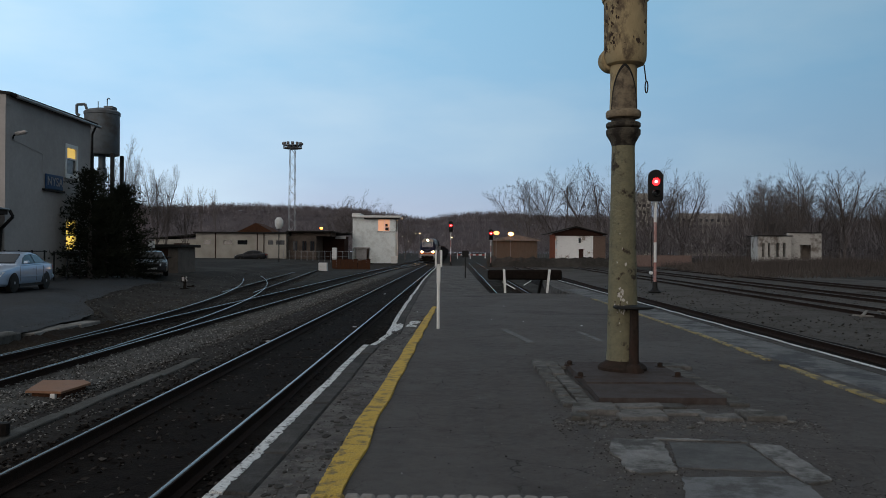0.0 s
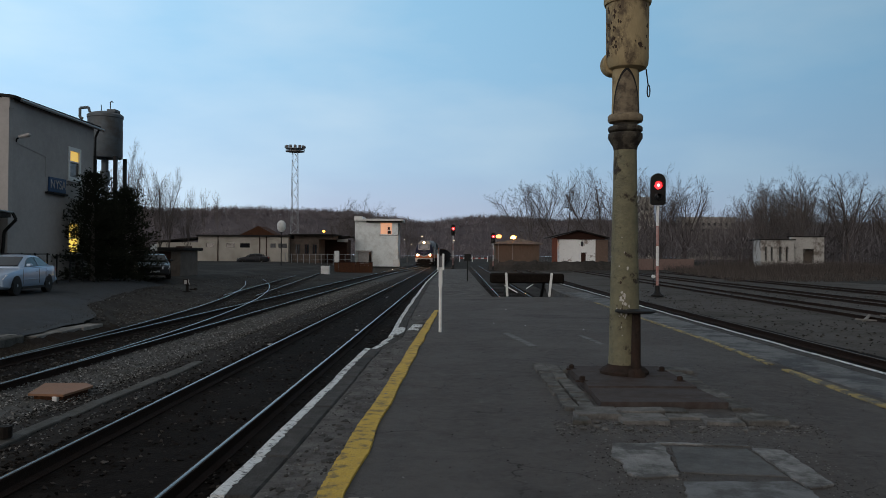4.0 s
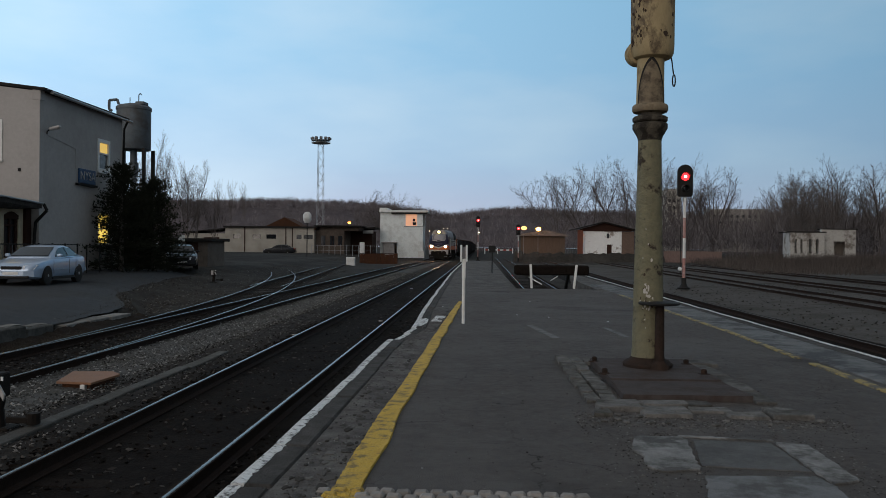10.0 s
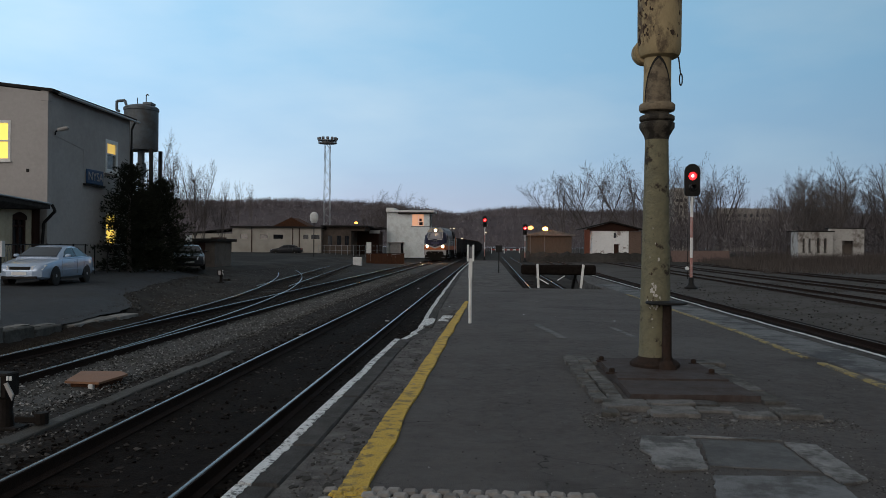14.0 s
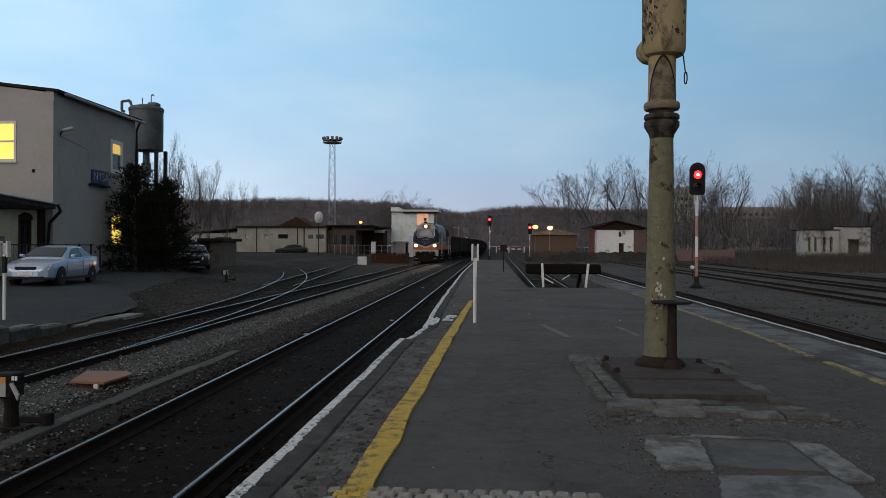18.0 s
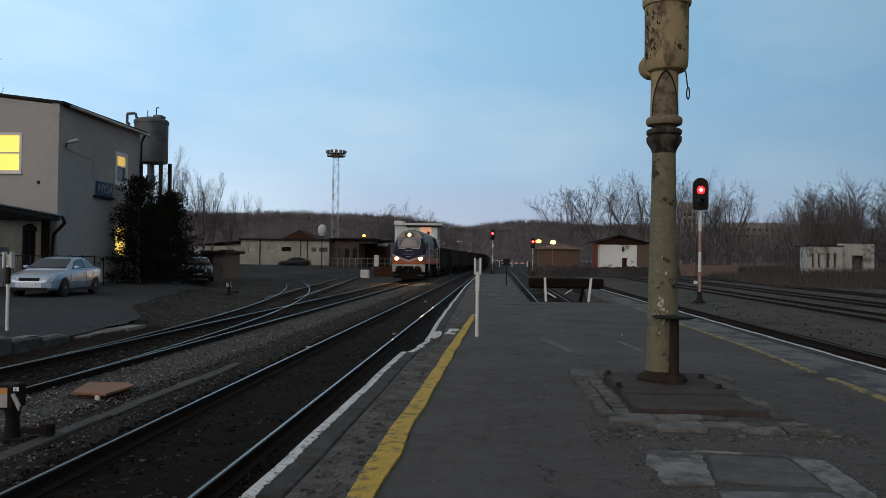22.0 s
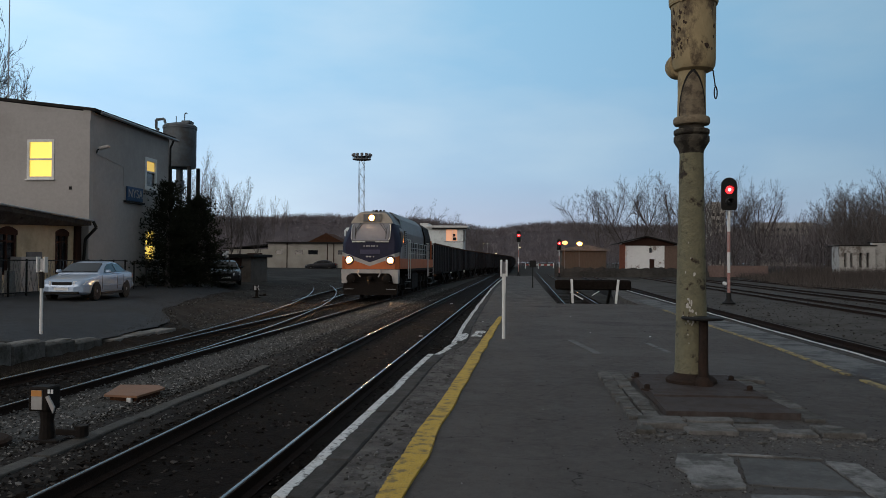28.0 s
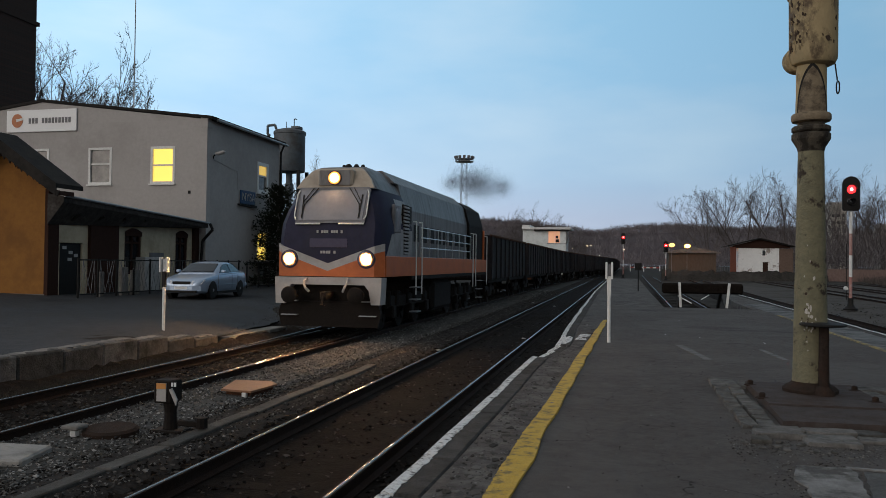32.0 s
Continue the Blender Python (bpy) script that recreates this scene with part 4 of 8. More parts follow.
        for y in (3.1, 13.35):
            for z in (0.45, 0.80, 1.15):
                part("step", B().box(s * 1.42 - 0.12, s * 1.42 + 0.12, y - 0.22, y + 0.22, z, z + 0.03), M_STEEL, lo)
    # orange paint stands for the red light on the end wall
    part("rear_wall", B().box(-1.35, 1.35, 14.9, 15.02, 1.5, 3.3, 0.03), M_LORANGE, lo, "rear end wall with its red light painted orange")
    # underframe
    part("fuel_tank", B().box(-1.2, 1.2, 6.3, 9.0, 0.30, 1.30, 0.12), M_UNDER, lo, "grimy fuel tank", smooth=False)
    for y0 in (3.6, 11.9):
        for s in (-1, 1):
            bg = B()
            bg.box(s * 1.06 - 0.07, s * 1.06 + 0.07, y0 - 2.35, y0 + 2.35, 0.62, 0.98, 0.04)
            for k in (-1, 0, 1):
                bg.box(s * 1.10 - 0.12, s * 1.10 + 0.12, y0 + k * 1.85 - 0.17, y0 + k * 1.85 + 0.17, 0.36, 0.70, 0.04)
                for d in (-0.36, 0.36):
                    bg.tube((s * 1.12, y0 + k * 1.85 + d, 0.70), (s * 1.12, y0 + k * 1.85 + d, 1.10), 0.09, 0.09, 8)
            part("bogie_side", bg, M_UNDER, lo, "three-axle bogie side frame")
    ws = wheelset(0.525).mesh("wheelset", M_UNDER, True)
    axles = []
    for y in (1.75, 3.6, 5.45, 10.05, 11.9, 13.75):
        axles.append((part("wheelset", ws, None, lo, "steel wheels on their axle", at=pose(0, y, 0.525)), y))
    buffer_pair(lo, 15.1, 1)
    return lo, axles


LOCO, AXLES = locomotive()


def wagon():
    wg = thing("freight_wagon", "dirty dark open coal wagon with ribbed steel sides", "freight wagon", "wagons of the train")
    L0, L1 = 0.62, 13.42
    for s in (-1, 1):
        sd = part("side_wall", B().box(s * 1.38 - 0.03, s * 1.38 + 0.03, L0, L1, 1.18, 3.10), M_WAGON, wg, "dented steel side wall")
        for k in range(10):
            y = L0 + 0.12 + k * (L1 - L0 - 0.24) / 9
            part("rib", B().box(s * 1.435 - 0.04, s * 1.435 + 0.04, y - 0.06, y + 0.06, 1.15, 3.08, 0.015), M_WAGON, sd)
        part("top_rim", B().box(s * 1.40 - 0.07, s * 1.40 + 0.07, L0, L1, 3.08, 3.19, 0.02), M_RUST, wg, "rusty top rim")
        part("sole_bar", B().box(s * 1.25 - 0.06, s * 1.25 + 0.06, L0 - 0.1, L1 + 0.1, 0.98, 1.20, 0.01), M_UNDER, wg)
        part("handbrake_wheel", B().lathe([(0.20, -0.02), (0.20, 0.02), (0.15, 0.02), (0.15, -0.02)], 14, at=(s * 1.42, 6.2, 1.02), axis="x"), M_UNDER, wg)
    for y in (L0, L1):
        en = part("end_wall", B().box(-1.38, 1.38, y - 0.03, y + 0.03, 1.18, 3.15), M_WAGON, wg)
        for x in (-0.9, -0.3, 0.3, 0.9):
            part("rib", B().box(x - 0.05, x + 0.05, y - 0.09, y + 0.09, 1.18, 3.12, 0.01), M_WAGON, en)
    part("floor", B().box(-1.35, 1.35, L0, L1, 1.10, 1.18), M_UNDER, wg)
    c = B()
    nx, ny = 5, 22
    vs = [(-1.33 + 2.66 * i / nx, L0 + 0.05 + (L1 - L0 - 0.1) * j / ny, 2.70 + 0.22 * math.sin(math.pi * i / nx) + rnd.uniform(-0.09, 0.09)) for j in range(ny + 1) for i in range(nx + 1)]
    c.add(vs, [(j * (nx + 1) + i, j * (nx + 1) + i + 1, (j + 1) * (nx + 1) + i + 1, (j + 1) * (nx + 1) + i) for j in range(ny) for i in range(nx)])
    part("coal_load", c, M_COAL, wg, "heaped black coal")
    ws = wheelset(0.46).mesh("wheelset", M_UNDER, True)
    for y0 in (2.52, 11.52):
        for s in (-1, 1):
            bg = B()
            bg.box(s * 1.0 - 0.06, s * 1.0 + 0.06, y0 - 1.25, y0 + 1.25, 0.55, 0.80, 0.03)
            bg.box(s * 1.0 - 0.10, s * 1.0 + 0.10, y0 - 0.35, y0 + 0.35, 0.35, 0.98, 0.04)
            for d in (-0.9, 0.9):
                bg.box(s * 1.02 - 0.11, s * 1.02 + 0.11, y0 + d - 0.15, y0 + d + 0.15, 0.34, 0.62, 0.03)
            part("bogie_side", bg, M_UNDER, wg, "two-axle bogie side frame")
        for d in (-0.9, 0.9):
            part("wheelset", ws, None, wg, at=pose(0, y0 + d, 0.46))
    buffer_pair(wg, L0, -1)
    buffer_pair(wg, L1, 1)
    return wg


def train_y(t):
    """Where the locomotive's front is along the line at t seconds: it rolls in and gathers speed."""
    return 142.36 - 3.07417 * t + 0.0947991 * t * t - 0.00750662 * t ** 3 + 0.000118098 * t ** 4


def rolling(y, length):
    """Pose of a vehicle whose front stands at y on the line through the crossover."""
    a, b = y + 0.2 * length, y + 0.8 * length
    xa, xb = line_x(a), line_x(b)
    turn = math.atan2(xb - xa, b - a)
    return Matrix.Translation((xa - math.tan(turn) * (a - y), y, RAIL_Z)) @ Matrix.Rotation(-turn, 4, "Z")


WAGON = wagon()
WAGONS = [(WAGON, 15.75)]
for i in range(1, 19):
    WAGONS.append((copy_thing(WAGON, pose(0, 0, 0)), 15.75 + 14.04 * i))
for w, off in WAGONS:
    w.matrix_basis = rolling(train_y(0) + off, 14.04)
LOCO.matrix_basis = rolling(train_y(0), 15.3)


# ---- buildings beside the yard ----
def wall(parent, name, axis, c, th, a0, a1, z0, z1, holes, material, label=""):
    """An upright wall across an axis at c, th thick, with openings (a0, a1, z0, z1) through it."""
    az = sorted({a0, a1, *[h[0] for h in holes], *[h[1] for h in holes]})
    zz = sorted({z0, z1, *[h[2] for h in holes], *[h[3] for h in holes]})
    na, nz = len(az), len(zz)

    def solid(i, k):
        if not (0 <= i < na - 1 and 0 <= k < nz - 1):
            return False
        m, n = (az[i] + az[i + 1]) / 2, (zz[k] + zz[k + 1]) / 2
        return not any(h[0] < m < h[1] and h[2] < n < h[3] for h in holes)
    put = (lambda a, d, z: (a, d, z)) if axis == "y" else (lambda a, d, z: (d, a, z))
    vs = [put(a, d, z) for d in (c, c + th) for z in zz for a in az]
    at = lambda s, i, k: s * na * nz + k * na + i
    fs = []
    for i in range(na - 1):
        for k in range(nz - 1):
            if not solid(i, k):
                continue
            for s in (0, 1):
                fs.append((at(s, i, k), at(s, i + 1, k), at(s, i + 1, k + 1), at(s, i, k + 1)))
            for di, dk, p, q in ((-1, 0, (i, k), (i, k + 1)), (1, 0, (i + 1, k), (i + 1, k + 1)), (0, -1, (i, k), (i + 1, k)), (0, 1, (i, k + 1), (i + 1, k + 1))):
                if not solid(i + di, k + dk):
                    fs.append((at(0, *p), at(0, *q), at(1, *q), at(1, *p)))
    used = sorted({v for f in fs for v in f})
    ren = {v: n for n, v in enumerate(used)}
    b = B().add([vs[v] for v in used], [tuple(ren[v] for v in f) for f in fs])
    return part(name, b, material, parent, label)


def window_unit(parent, axis, c, a0, a1, z0, z1, pane_mat, label, split=0.0, fw=0.12, sill=True):
    """Frame, glazing bars, panes and sill in an opening; c is the outer face, d the way inwards."""
    d = 1.0 if axis == "y" else -1.0

    def bx(p, q, n0, n1, z, w, bev=0.0):
        lo, hi = sorted((c + d * n0, c + d * n1))
        return B().box(p, q, lo, hi, z, w, bev) if axis == "y" else B().box(lo, hi, p, q, z, w, bev)
    fr = bx(a0, a0 + fw, -0.03, 0.12, z0, z1)
    for o in (bx(a1 - fw, a1, -0.03, 0.12, z0, z1), bx(a0 + fw, a1 - fw, -0.03, 0.12, z1 - fw, z1), bx(a0 + fw, a1 - fw, -0.03, 0.12, z0, z0 + fw)):
        fr.add(o.v, o.f)
    mid = (z0 + z1) / 2 + split
    o = bx(a0 + fw, a1 - fw, -0.01, 0.10, mid - 0.04, mid + 0.04)
    fr.add(o.v, o.f)
    w = part("window", fr, M_WPAINT, parent, label)
    part("pane", bx(a0 + fw, a1 - fw, 0.06, 0.09, z0 + fw, mid - 0.04), pane_mat, w)
    part("pane", bx(a0 + fw, a1 - fw, 0.06, 0.09, mid + 0.04, z1 - fw), pane_mat, w)
    if sill:
        part("sill", bx(a0 - 0.05, a1 + 0.05, -0.10, 0.02, z0 - 0.06, z0), M_WPAINT, w)
    return w


def office_building():
    ob = thing("office_building", "two-storey grey rendered office building with lit windows", "building")
    x0, x1, y0, y1, top = -38.5, -20.25, 35.4, 43.8, 8.55
    front = [(-30.60, -29.34, 5.36, 7.27), (-26.98, -25.61, 5.36, 7.26), (-23.38, -22.01, 5.36, 7.25)]
    side = [(40.9, 42.3, 5.38, 7.15), (40.95, 42.2, 1.5, 3.2)]
    wall(ob, "front_wall", "y", y0, 0.35, x0, x1, -0.3, top, front, M_PLASTER, "grey rendered front wall")
    wall(ob, "side_wall", "x", x1 - 0.35, 0.35, y0 + 0.35, y1, -0.3, top, side, M_PLASTER, "grey rendered side wall")
    wall(ob, "rear_wall", "y", y1 - 0.35, 0.35, x0, x1 - 0.35, -0.3, top, [], M_PLASTER)
    wall(ob, "side_wall", "x", x0, 0.35, y0 + 0.35, y1 - 0.35, -0.3, top, [], M_PLASTER)
    xr, zr = -29.8, 9.74
    g = lambda a, b: B().slab([(x0, top), (x1, top), (xr, zr - 0.02)], "y", a, b)
    part("gable", g(y0, y0 + 0.35), M_PLASTER, ob, "low rendered gable")
    part("gable", g(y1 - 0.35, y1), M_PLASTER, ob)
    part("corner_parapet", B().box(x1 - 0.35, x1 + 0.03, y0 - 0.012, y0 + 0.37, 8.15, top + 0.20, 0.01), M_PLASTER, ob)
    for s in (-1, 1):
        xe = x1 + 0.25 if s > 0 else x0 - 0.25
        part("roof", B().slab([(xr, zr), (xe, top + 0.02), (xe, top + 0.16), (xr, zr + 0.14)], "y", y0 - 0.06, y1 + 0.35), M_ROOF, ob, "dark flat-pitched roof")
    part("gutter", B().tube((x1 + 0.28, y0 + 0.5, top + 0.03), (x1 + 0.28, y1 + 0.6, top - 0.02), 0.08, n=8), M_STEEL, ob, "metal gutter")
    part("downpipe", B().path([(x1 + 0.28, y1 + 0.1, top), (x1 + 0.08, y1 + 0.05, top - 0.5), (x1 + 0.08, y1 + 0.05, 0.1)], 0.06), M_BLACK, ob, "dark downpipe")
    window_unit(ob, "y", y0, *front[0], M_DGLASS, "dark window in white frame")
    window_unit(ob, "y", y0, *front[1], M_CURTAIN, "curtained window in white frame", 0.1)
    window_unit(ob, "y", y0, *front[2], M_LIT, "brightly lit window in white frame")
    hw = window_unit(ob, "x", x1, *side[0], M_LIT2, "half-lit window in white frame", 0.12, 0.2)
    next(o for o in hw.children if o.name.startswith("pane")).data.materials[0] = M_CURTAIN
    window_unit(ob, "x", x1, *side[1], M_LIT, "lit ground-floor window", 0.0, 0.09, False)
    # sign board with an emblem; the lettering is drawn as bars
    sg = part("sign_board", B().box(-31.93, -27.68, y0 - 0.10, y0 - 0.02, 8.16, 9.32, 0.02), mat("clean_white_enamel", (0.86, 0.87, 0.88), (0.90, 0.91, 0.92), 3, 0.5, bump=0.0), ob, "long white sign board")
    em = B()
    em.slab([(-31.25 + 0.33 * math.cos(a), 8.76 + 0.36 * math.sin(a)) for a in [i * math.pi / 10 for i in range(20)]], "y", y0 - 0.125, y0 - 0.10)
    part("emblem", em, mat("orange_emblem", (0.45, 0.16, 0.08), (0.55, 0.22, 0.10), 8, 0.5), sg, "round orange emblem")
    part("emblem_notch", B().slab([(-31.30, 8.70), (-30.90, 8.78), (-30.90, 8.90), (-31.30, 8.84)], "y", y0 - 0.14, y0 - 0.126), M_WPAINT, sg)
    x = -30.55
    for w in (0.2, 0.2, 0.2, 0, 0.2, 0.2, 0.2, 0.2, 0.2, 0.2, 0.2, 0.2, 0.2):
        if w:
            part("lettering_bar", B().box(x, x + 0.14, y0 - 0.115, y0 - 0.10, 8.60, 8.88), M_HOOD, sg)
        x += 0.2
    # station name sign on the side wall
    ns = part("name_sign", B().box(x1 + 0.02, x1 + 0.10, 38.85, 40.55, 4.62, 5.36, 0.02), mat("blue_enamel", (0.022, 0.06, 0.14), (0.03, 0.08, 0.18), 5, 0.4, bump=0.02), ob, "blue enamel station name sign")
    part("sign_rail", B().box(x1 + 0.02, x1 + 0.16, 38.6, 40.65, 4.50, 4.60), M_BLACK, ns)
    cu = bpy.data.curves.new("name_text", "FONT")
    cu.body = "NYSA"
    cu.size, cu.align_x, cu.align_y, cu.extrude = 0.62, "CENTER", "CENTER", 0.006
    tx = new("name_text", cu)
    tx.parent = ns
    tx.matrix_basis = pose(x1 + 0.112, 39.70, 4.99, 90, 0, 90)
    cu.materials.append(M_LGREY)
    # lamp on a bracket by the corner
    lp = part("wall_lamp", B().path([(x1, 36.0, 6.65), (x1 + 0.04, 36.0, 6.8), (x1 + 0.18, 35.95, 6.88)], 0.035), M_BLACK, ob, "street lamp on a wall bracket")
    part("lamp_head", B().box(-0.28, 0.28, -0.12, 0.12, -0.07, 0.08, 0.05), M_LGREY, lp, "grey lamp head", at=pose(x1 + 0.42, 35.95, 6.93, 0, -12, 0))
    part("conduit", B().path([(x1 + 0.015, 36.05, 6.62), (x1 + 0.015, 38.6, 6.30), (x1 + 0.015, 38.62, 5.3)], 0.009, 5), M_PLASTER, ob, "thin grey cable on the wall")
    part("wall_vent", B().box(-21.25, -21.12, y0 - 0.03, y0 + 0.02, 4.85, 5.0), M_BLACK, ob)
    return ob


office_building()


def long_annex():
    an = thing("long_annex", "long single-storey cream annex with deep dark canopy roof", "building")
    X, e = -20.7, -20.0
    felt = mat("weathered_roofing_felt", (0.030, 0.027, 0.025), (0.085, 0.078, 0.072), 5, 0.9, bump=0.6, bscale=30, stain=(0.12, 0.115, 0.11), sscale=1.4, samt=0.6, edge=(0.54, 0.66), spec=0.08)
    holes = [(25.6, 26.9, 0.1, 2.15), (29.55, 30.75, 0.9, 2.72), (33.45, 34.5, 0.9, 2.78), (31.4, 32.3, 1.1, 1.75)]
    wall(an, "front_wall", "x", X - 0.4, 0.4, 25.5, 35.35, -0.3, 3.35, holes, M_CREAM, "cream plaster wall with brown timber posts")
    wall(an, "end_wall", "y", 25.5, 0.4, X - 7.0, X - 0.4, -0.3, 3.35, [], M_CREAM)
    wall(an, "rear_wall", "x", X - 7.4, 0.4, 25.5, 35.35, -0.3, 3.35, [], M_CREAM)
    part("canopy", B().loft([[(e, y, z - 0.22), (e, y, z), (X - 7.6, y, z + 0.6), (X - 7.6, y, 3.3), (X, y, z2)] for y, z, z2 in ((25.38, 3.81, 2.80), (35.2, 3.36, 3.10))]), felt, an, "deep overhanging roof of weathered felt")
    part("canopy", B().loft([[(e, y, z - 0.22), (e, y, z), (-20.68, y, z + 0.1), (-20.68, y, z2)] for y, z, z2 in ((24.9, 3.83, 2.79), (25.37, 3.81, 2.80))]), felt, an)
    part("gutter", B().tube((e + 0.05, 24.9, 3.84), (e + 0.05, 35.3, 3.36), 0.05, n=8), M_STEEL, an, "long metal gutter")
    part("downpipe", B().path([(e + 0.05, 35.25, 3.35), (e + 0.2, 35.28, 3.05), (X + 0.35, 35.3, 2.5), (X + 0.3, 35.1, 0.1)], 0.07), M_BLACK, an, "bent dark downpipe")
    for y0, y1 in ((27.2, 29.0), (34.9, 35.34)):
        part("timber_post", B().box(X - 0.02, X + 0.14, y0, y1, 0.0, 3.3, 0.02), M_BROWN, an, "dark brown boarded bay")
    for y in steps(26.0, 33.0, 1.4):
        part("rafter", B().slab([(e - 0.1, 3.20), (e - 0.1, 3.27), (X, 2.96 + 0.033 * (y - 25.6)), (X, 2.86 + 0.033 * (y - 25.6))], "y", y - 0.05, y + 0.05), M_ROOF, an)
    d = part("door", B().box(X - 0.15, X - 0.08, 25.62, 26.88, 0.12, 2.13), M_BLACK, an, "dark door with small notices")
    for y, z in ((25.85, 1.9), (26.2, 1.72), (26.5, 1.60), (26.15, 1.45)):
        part("notice", B().box(X - 0.078, X - 0.07, y, y + 0.22, z, z + 0.12), M_LGREY, d, "small pale notice")
    for a, b_, z0, z1 in holes[1:3]:
        w = B().box(X - 0.16, X - 0.04, a, b_, z0, z0 + 0.1).box(X - 0.16, X - 0.04, a, a + 0.12, z0 + 0.1, z1).box(X - 0.16, X - 0.04, b_ - 0.12, b_, z0 + 0.1, z1).box(X - 0.16, X - 0.05, (a + b_) / 2 - 0.05, (a + b_) / 2 + 0.05, z0 + 0.1, z1).box(X - 0.16, X - 0.06, a + 0.12, b_ - 0.12, z1 - 0.5, z1 - 0.42)
        w.slab([(a + (b_ - a) * k / 8, z1 - 0.18 + 0.0 * k) for k in (0, 8)] + [(b_ - (b_ - a) * k / 8, z1 + 0.16 * math.sin(math.pi * k / 8)) for k in range(9)], "x", X - 0.10, X + 0.03)
        o = part("arched_window", w, M_BROWN, an, "tall arched window with dark brown frame")
        part("pane", B().box(X - 0.14, X - 0.11, a + 0.1, b_ - 0.1, z0 + 0.08, z1 - 0.1), M_DGLASS, o)
    part("notice_board", B().box(X - 0.02, X + 0.06, 31.35, 32.4, 1.5, 1.85), M_HOOD, an, "small grey wall board")
    part("cabinet", B().box(X + 0.02, X + 0.5, 30.3, 31.45, 0.0, 1.64, 0.02), M_LGREY, an, "pale meter cabinet")
    return an


long_annex()


def ochre_house():
    oh = thing("ochre_house", "ochre plastered house with dark carved timber gable", "building")
    X1, X0, Y0 = -20.85, -24.9, 25.0
    wall(oh, "gable_wall", "y", Y0, 0.35, X0, X1, -0.3, 4.15, [], M_ORANGE, "ochre plaster wall")
    part("gable", B().slab([(X0, 4.15), (X1, 4.15), (-22.6, 5.55), (-23.15, 5.55)], "y", Y0, Y0 + 0.35), M_ORANGE, oh)
    part("side_return", B().box(X1, X1 + 0.16, Y0 - 0.02, Y0 + 0.55, 0.0, 4.1), M_BROWN, oh, "dark brown corner boarding")
    for s in (-1, 1):
        xr, ze = -22.6, 4.05
        xe = xr + s * 2.95
        part("roof", B().slab([(xr, 6.02), (xe, ze), (xe, ze + 0.16), (xr, 6.2)], "y", Y0 - 0.9, Y0 + 0.5), M_ROOF, oh, "dark pitched roof with wide eaves")
        bb = B().slab([(xr, 5.72), (xe, ze - 0.28), (xe, ze + 0.17), (xr, 6.2)], "y", Y0 - 0.96, Y0 - 0.90)
        for k in range(12):
            x = xr + s * (0.25 + k * 0.25)
            z = 5.72 - (0.25 + k * 0.25) * (2.0 / 3.3)
            bb.slab([(x - 0.1, z + 0.02), (x + 0.1, z + 0.02), (x, z - 0.17)], "y", Y0 - 0.95, Y0 - 0.91)
        part("bargeboard", bb, M_ROOF, oh, "dark toothed bargeboard")
        for k in range(4):
            x = xr + s * (0.5 + k * 0.8)
            part("rafter", B().box(x - 0.06, x + 0.06, Y0 - 0.85, Y0, 5.55 - (0.5 + k * 0.8) * 0.6, 5.70 - (0.5 + k * 0.8) * 0.6), M_BROWN, oh)
    # added strip that makes the foot of the wall darker
    part("plinth", B().box(X0 - 0.04, X1 + 0.04, Y0 - 0.05, Y0, -0.3, 0.22), M_OLDCONC, oh)
    return oh


ochre_house()


def fence():
    fc = thing("metal_fence", "dark welded metal fence with diagonal bars and concrete posts", "fence")
    X = -19.1
    for i in range(12):
        y = 24.6 + i * 1.1
        part("post", B().tube((X, y, 0.0), (X, y, 1.55), 0.04, n=6), M_BLACK, fc)
        if i < 11:
            part("top_rail", B().tube((X, y, 1.50), (X, y + 1.1, 1.50), 0.025, n=5), M_BLACK, fc)
            part("bottom_rail", B().tube((X, y, 0.25), (X, y + 1.1, 0.25), 0.025, n=5), M_BLACK, fc)
            if i < 7:
                for k in range(3):
                    part("bar", B().tube((X, y + 0.1 + k * 0.3, 0.25), (X, y + 0.35 + k * 0.3 + rnd.uniform(-0.25, 0.25), 1.5), 0.009, n=4), M_HOOD, fc)
                    part("bar", B().tube((X, y + 0.45 + k * 0.25, 0.25), (X, y + 0.2 + k * 0.25 + rnd.uniform(-0.3, 0.2), 1.5), 0.009, n=4), M_HOOD, fc)
    for y, w in ((27.3, 0.42), (28.0, 0.5), (26.0, 0.25)):
        part("concrete_panel", B().box(X - 0.25, X - 0.12, y, y + w, 0.0, 1.05 + 0.2 * rnd.random(), 0.02), M_CONC, fc, "pale concrete panel")
    for i in range(3):
        y = 37.2 + i * 1.3
        part("post", B().tube((X + 0.2, y, 0.0), (X + 0.2, y, 1.5), 0.035, n=6), M_BLACK, fc)
        if i < 2:
            part("top_rail", B().tube((X + 0.2, y, 1.45), (X + 0.2, y + 1.3, 1.45), 0.025, n=5), M_BLACK, fc)
    return fc


fence()


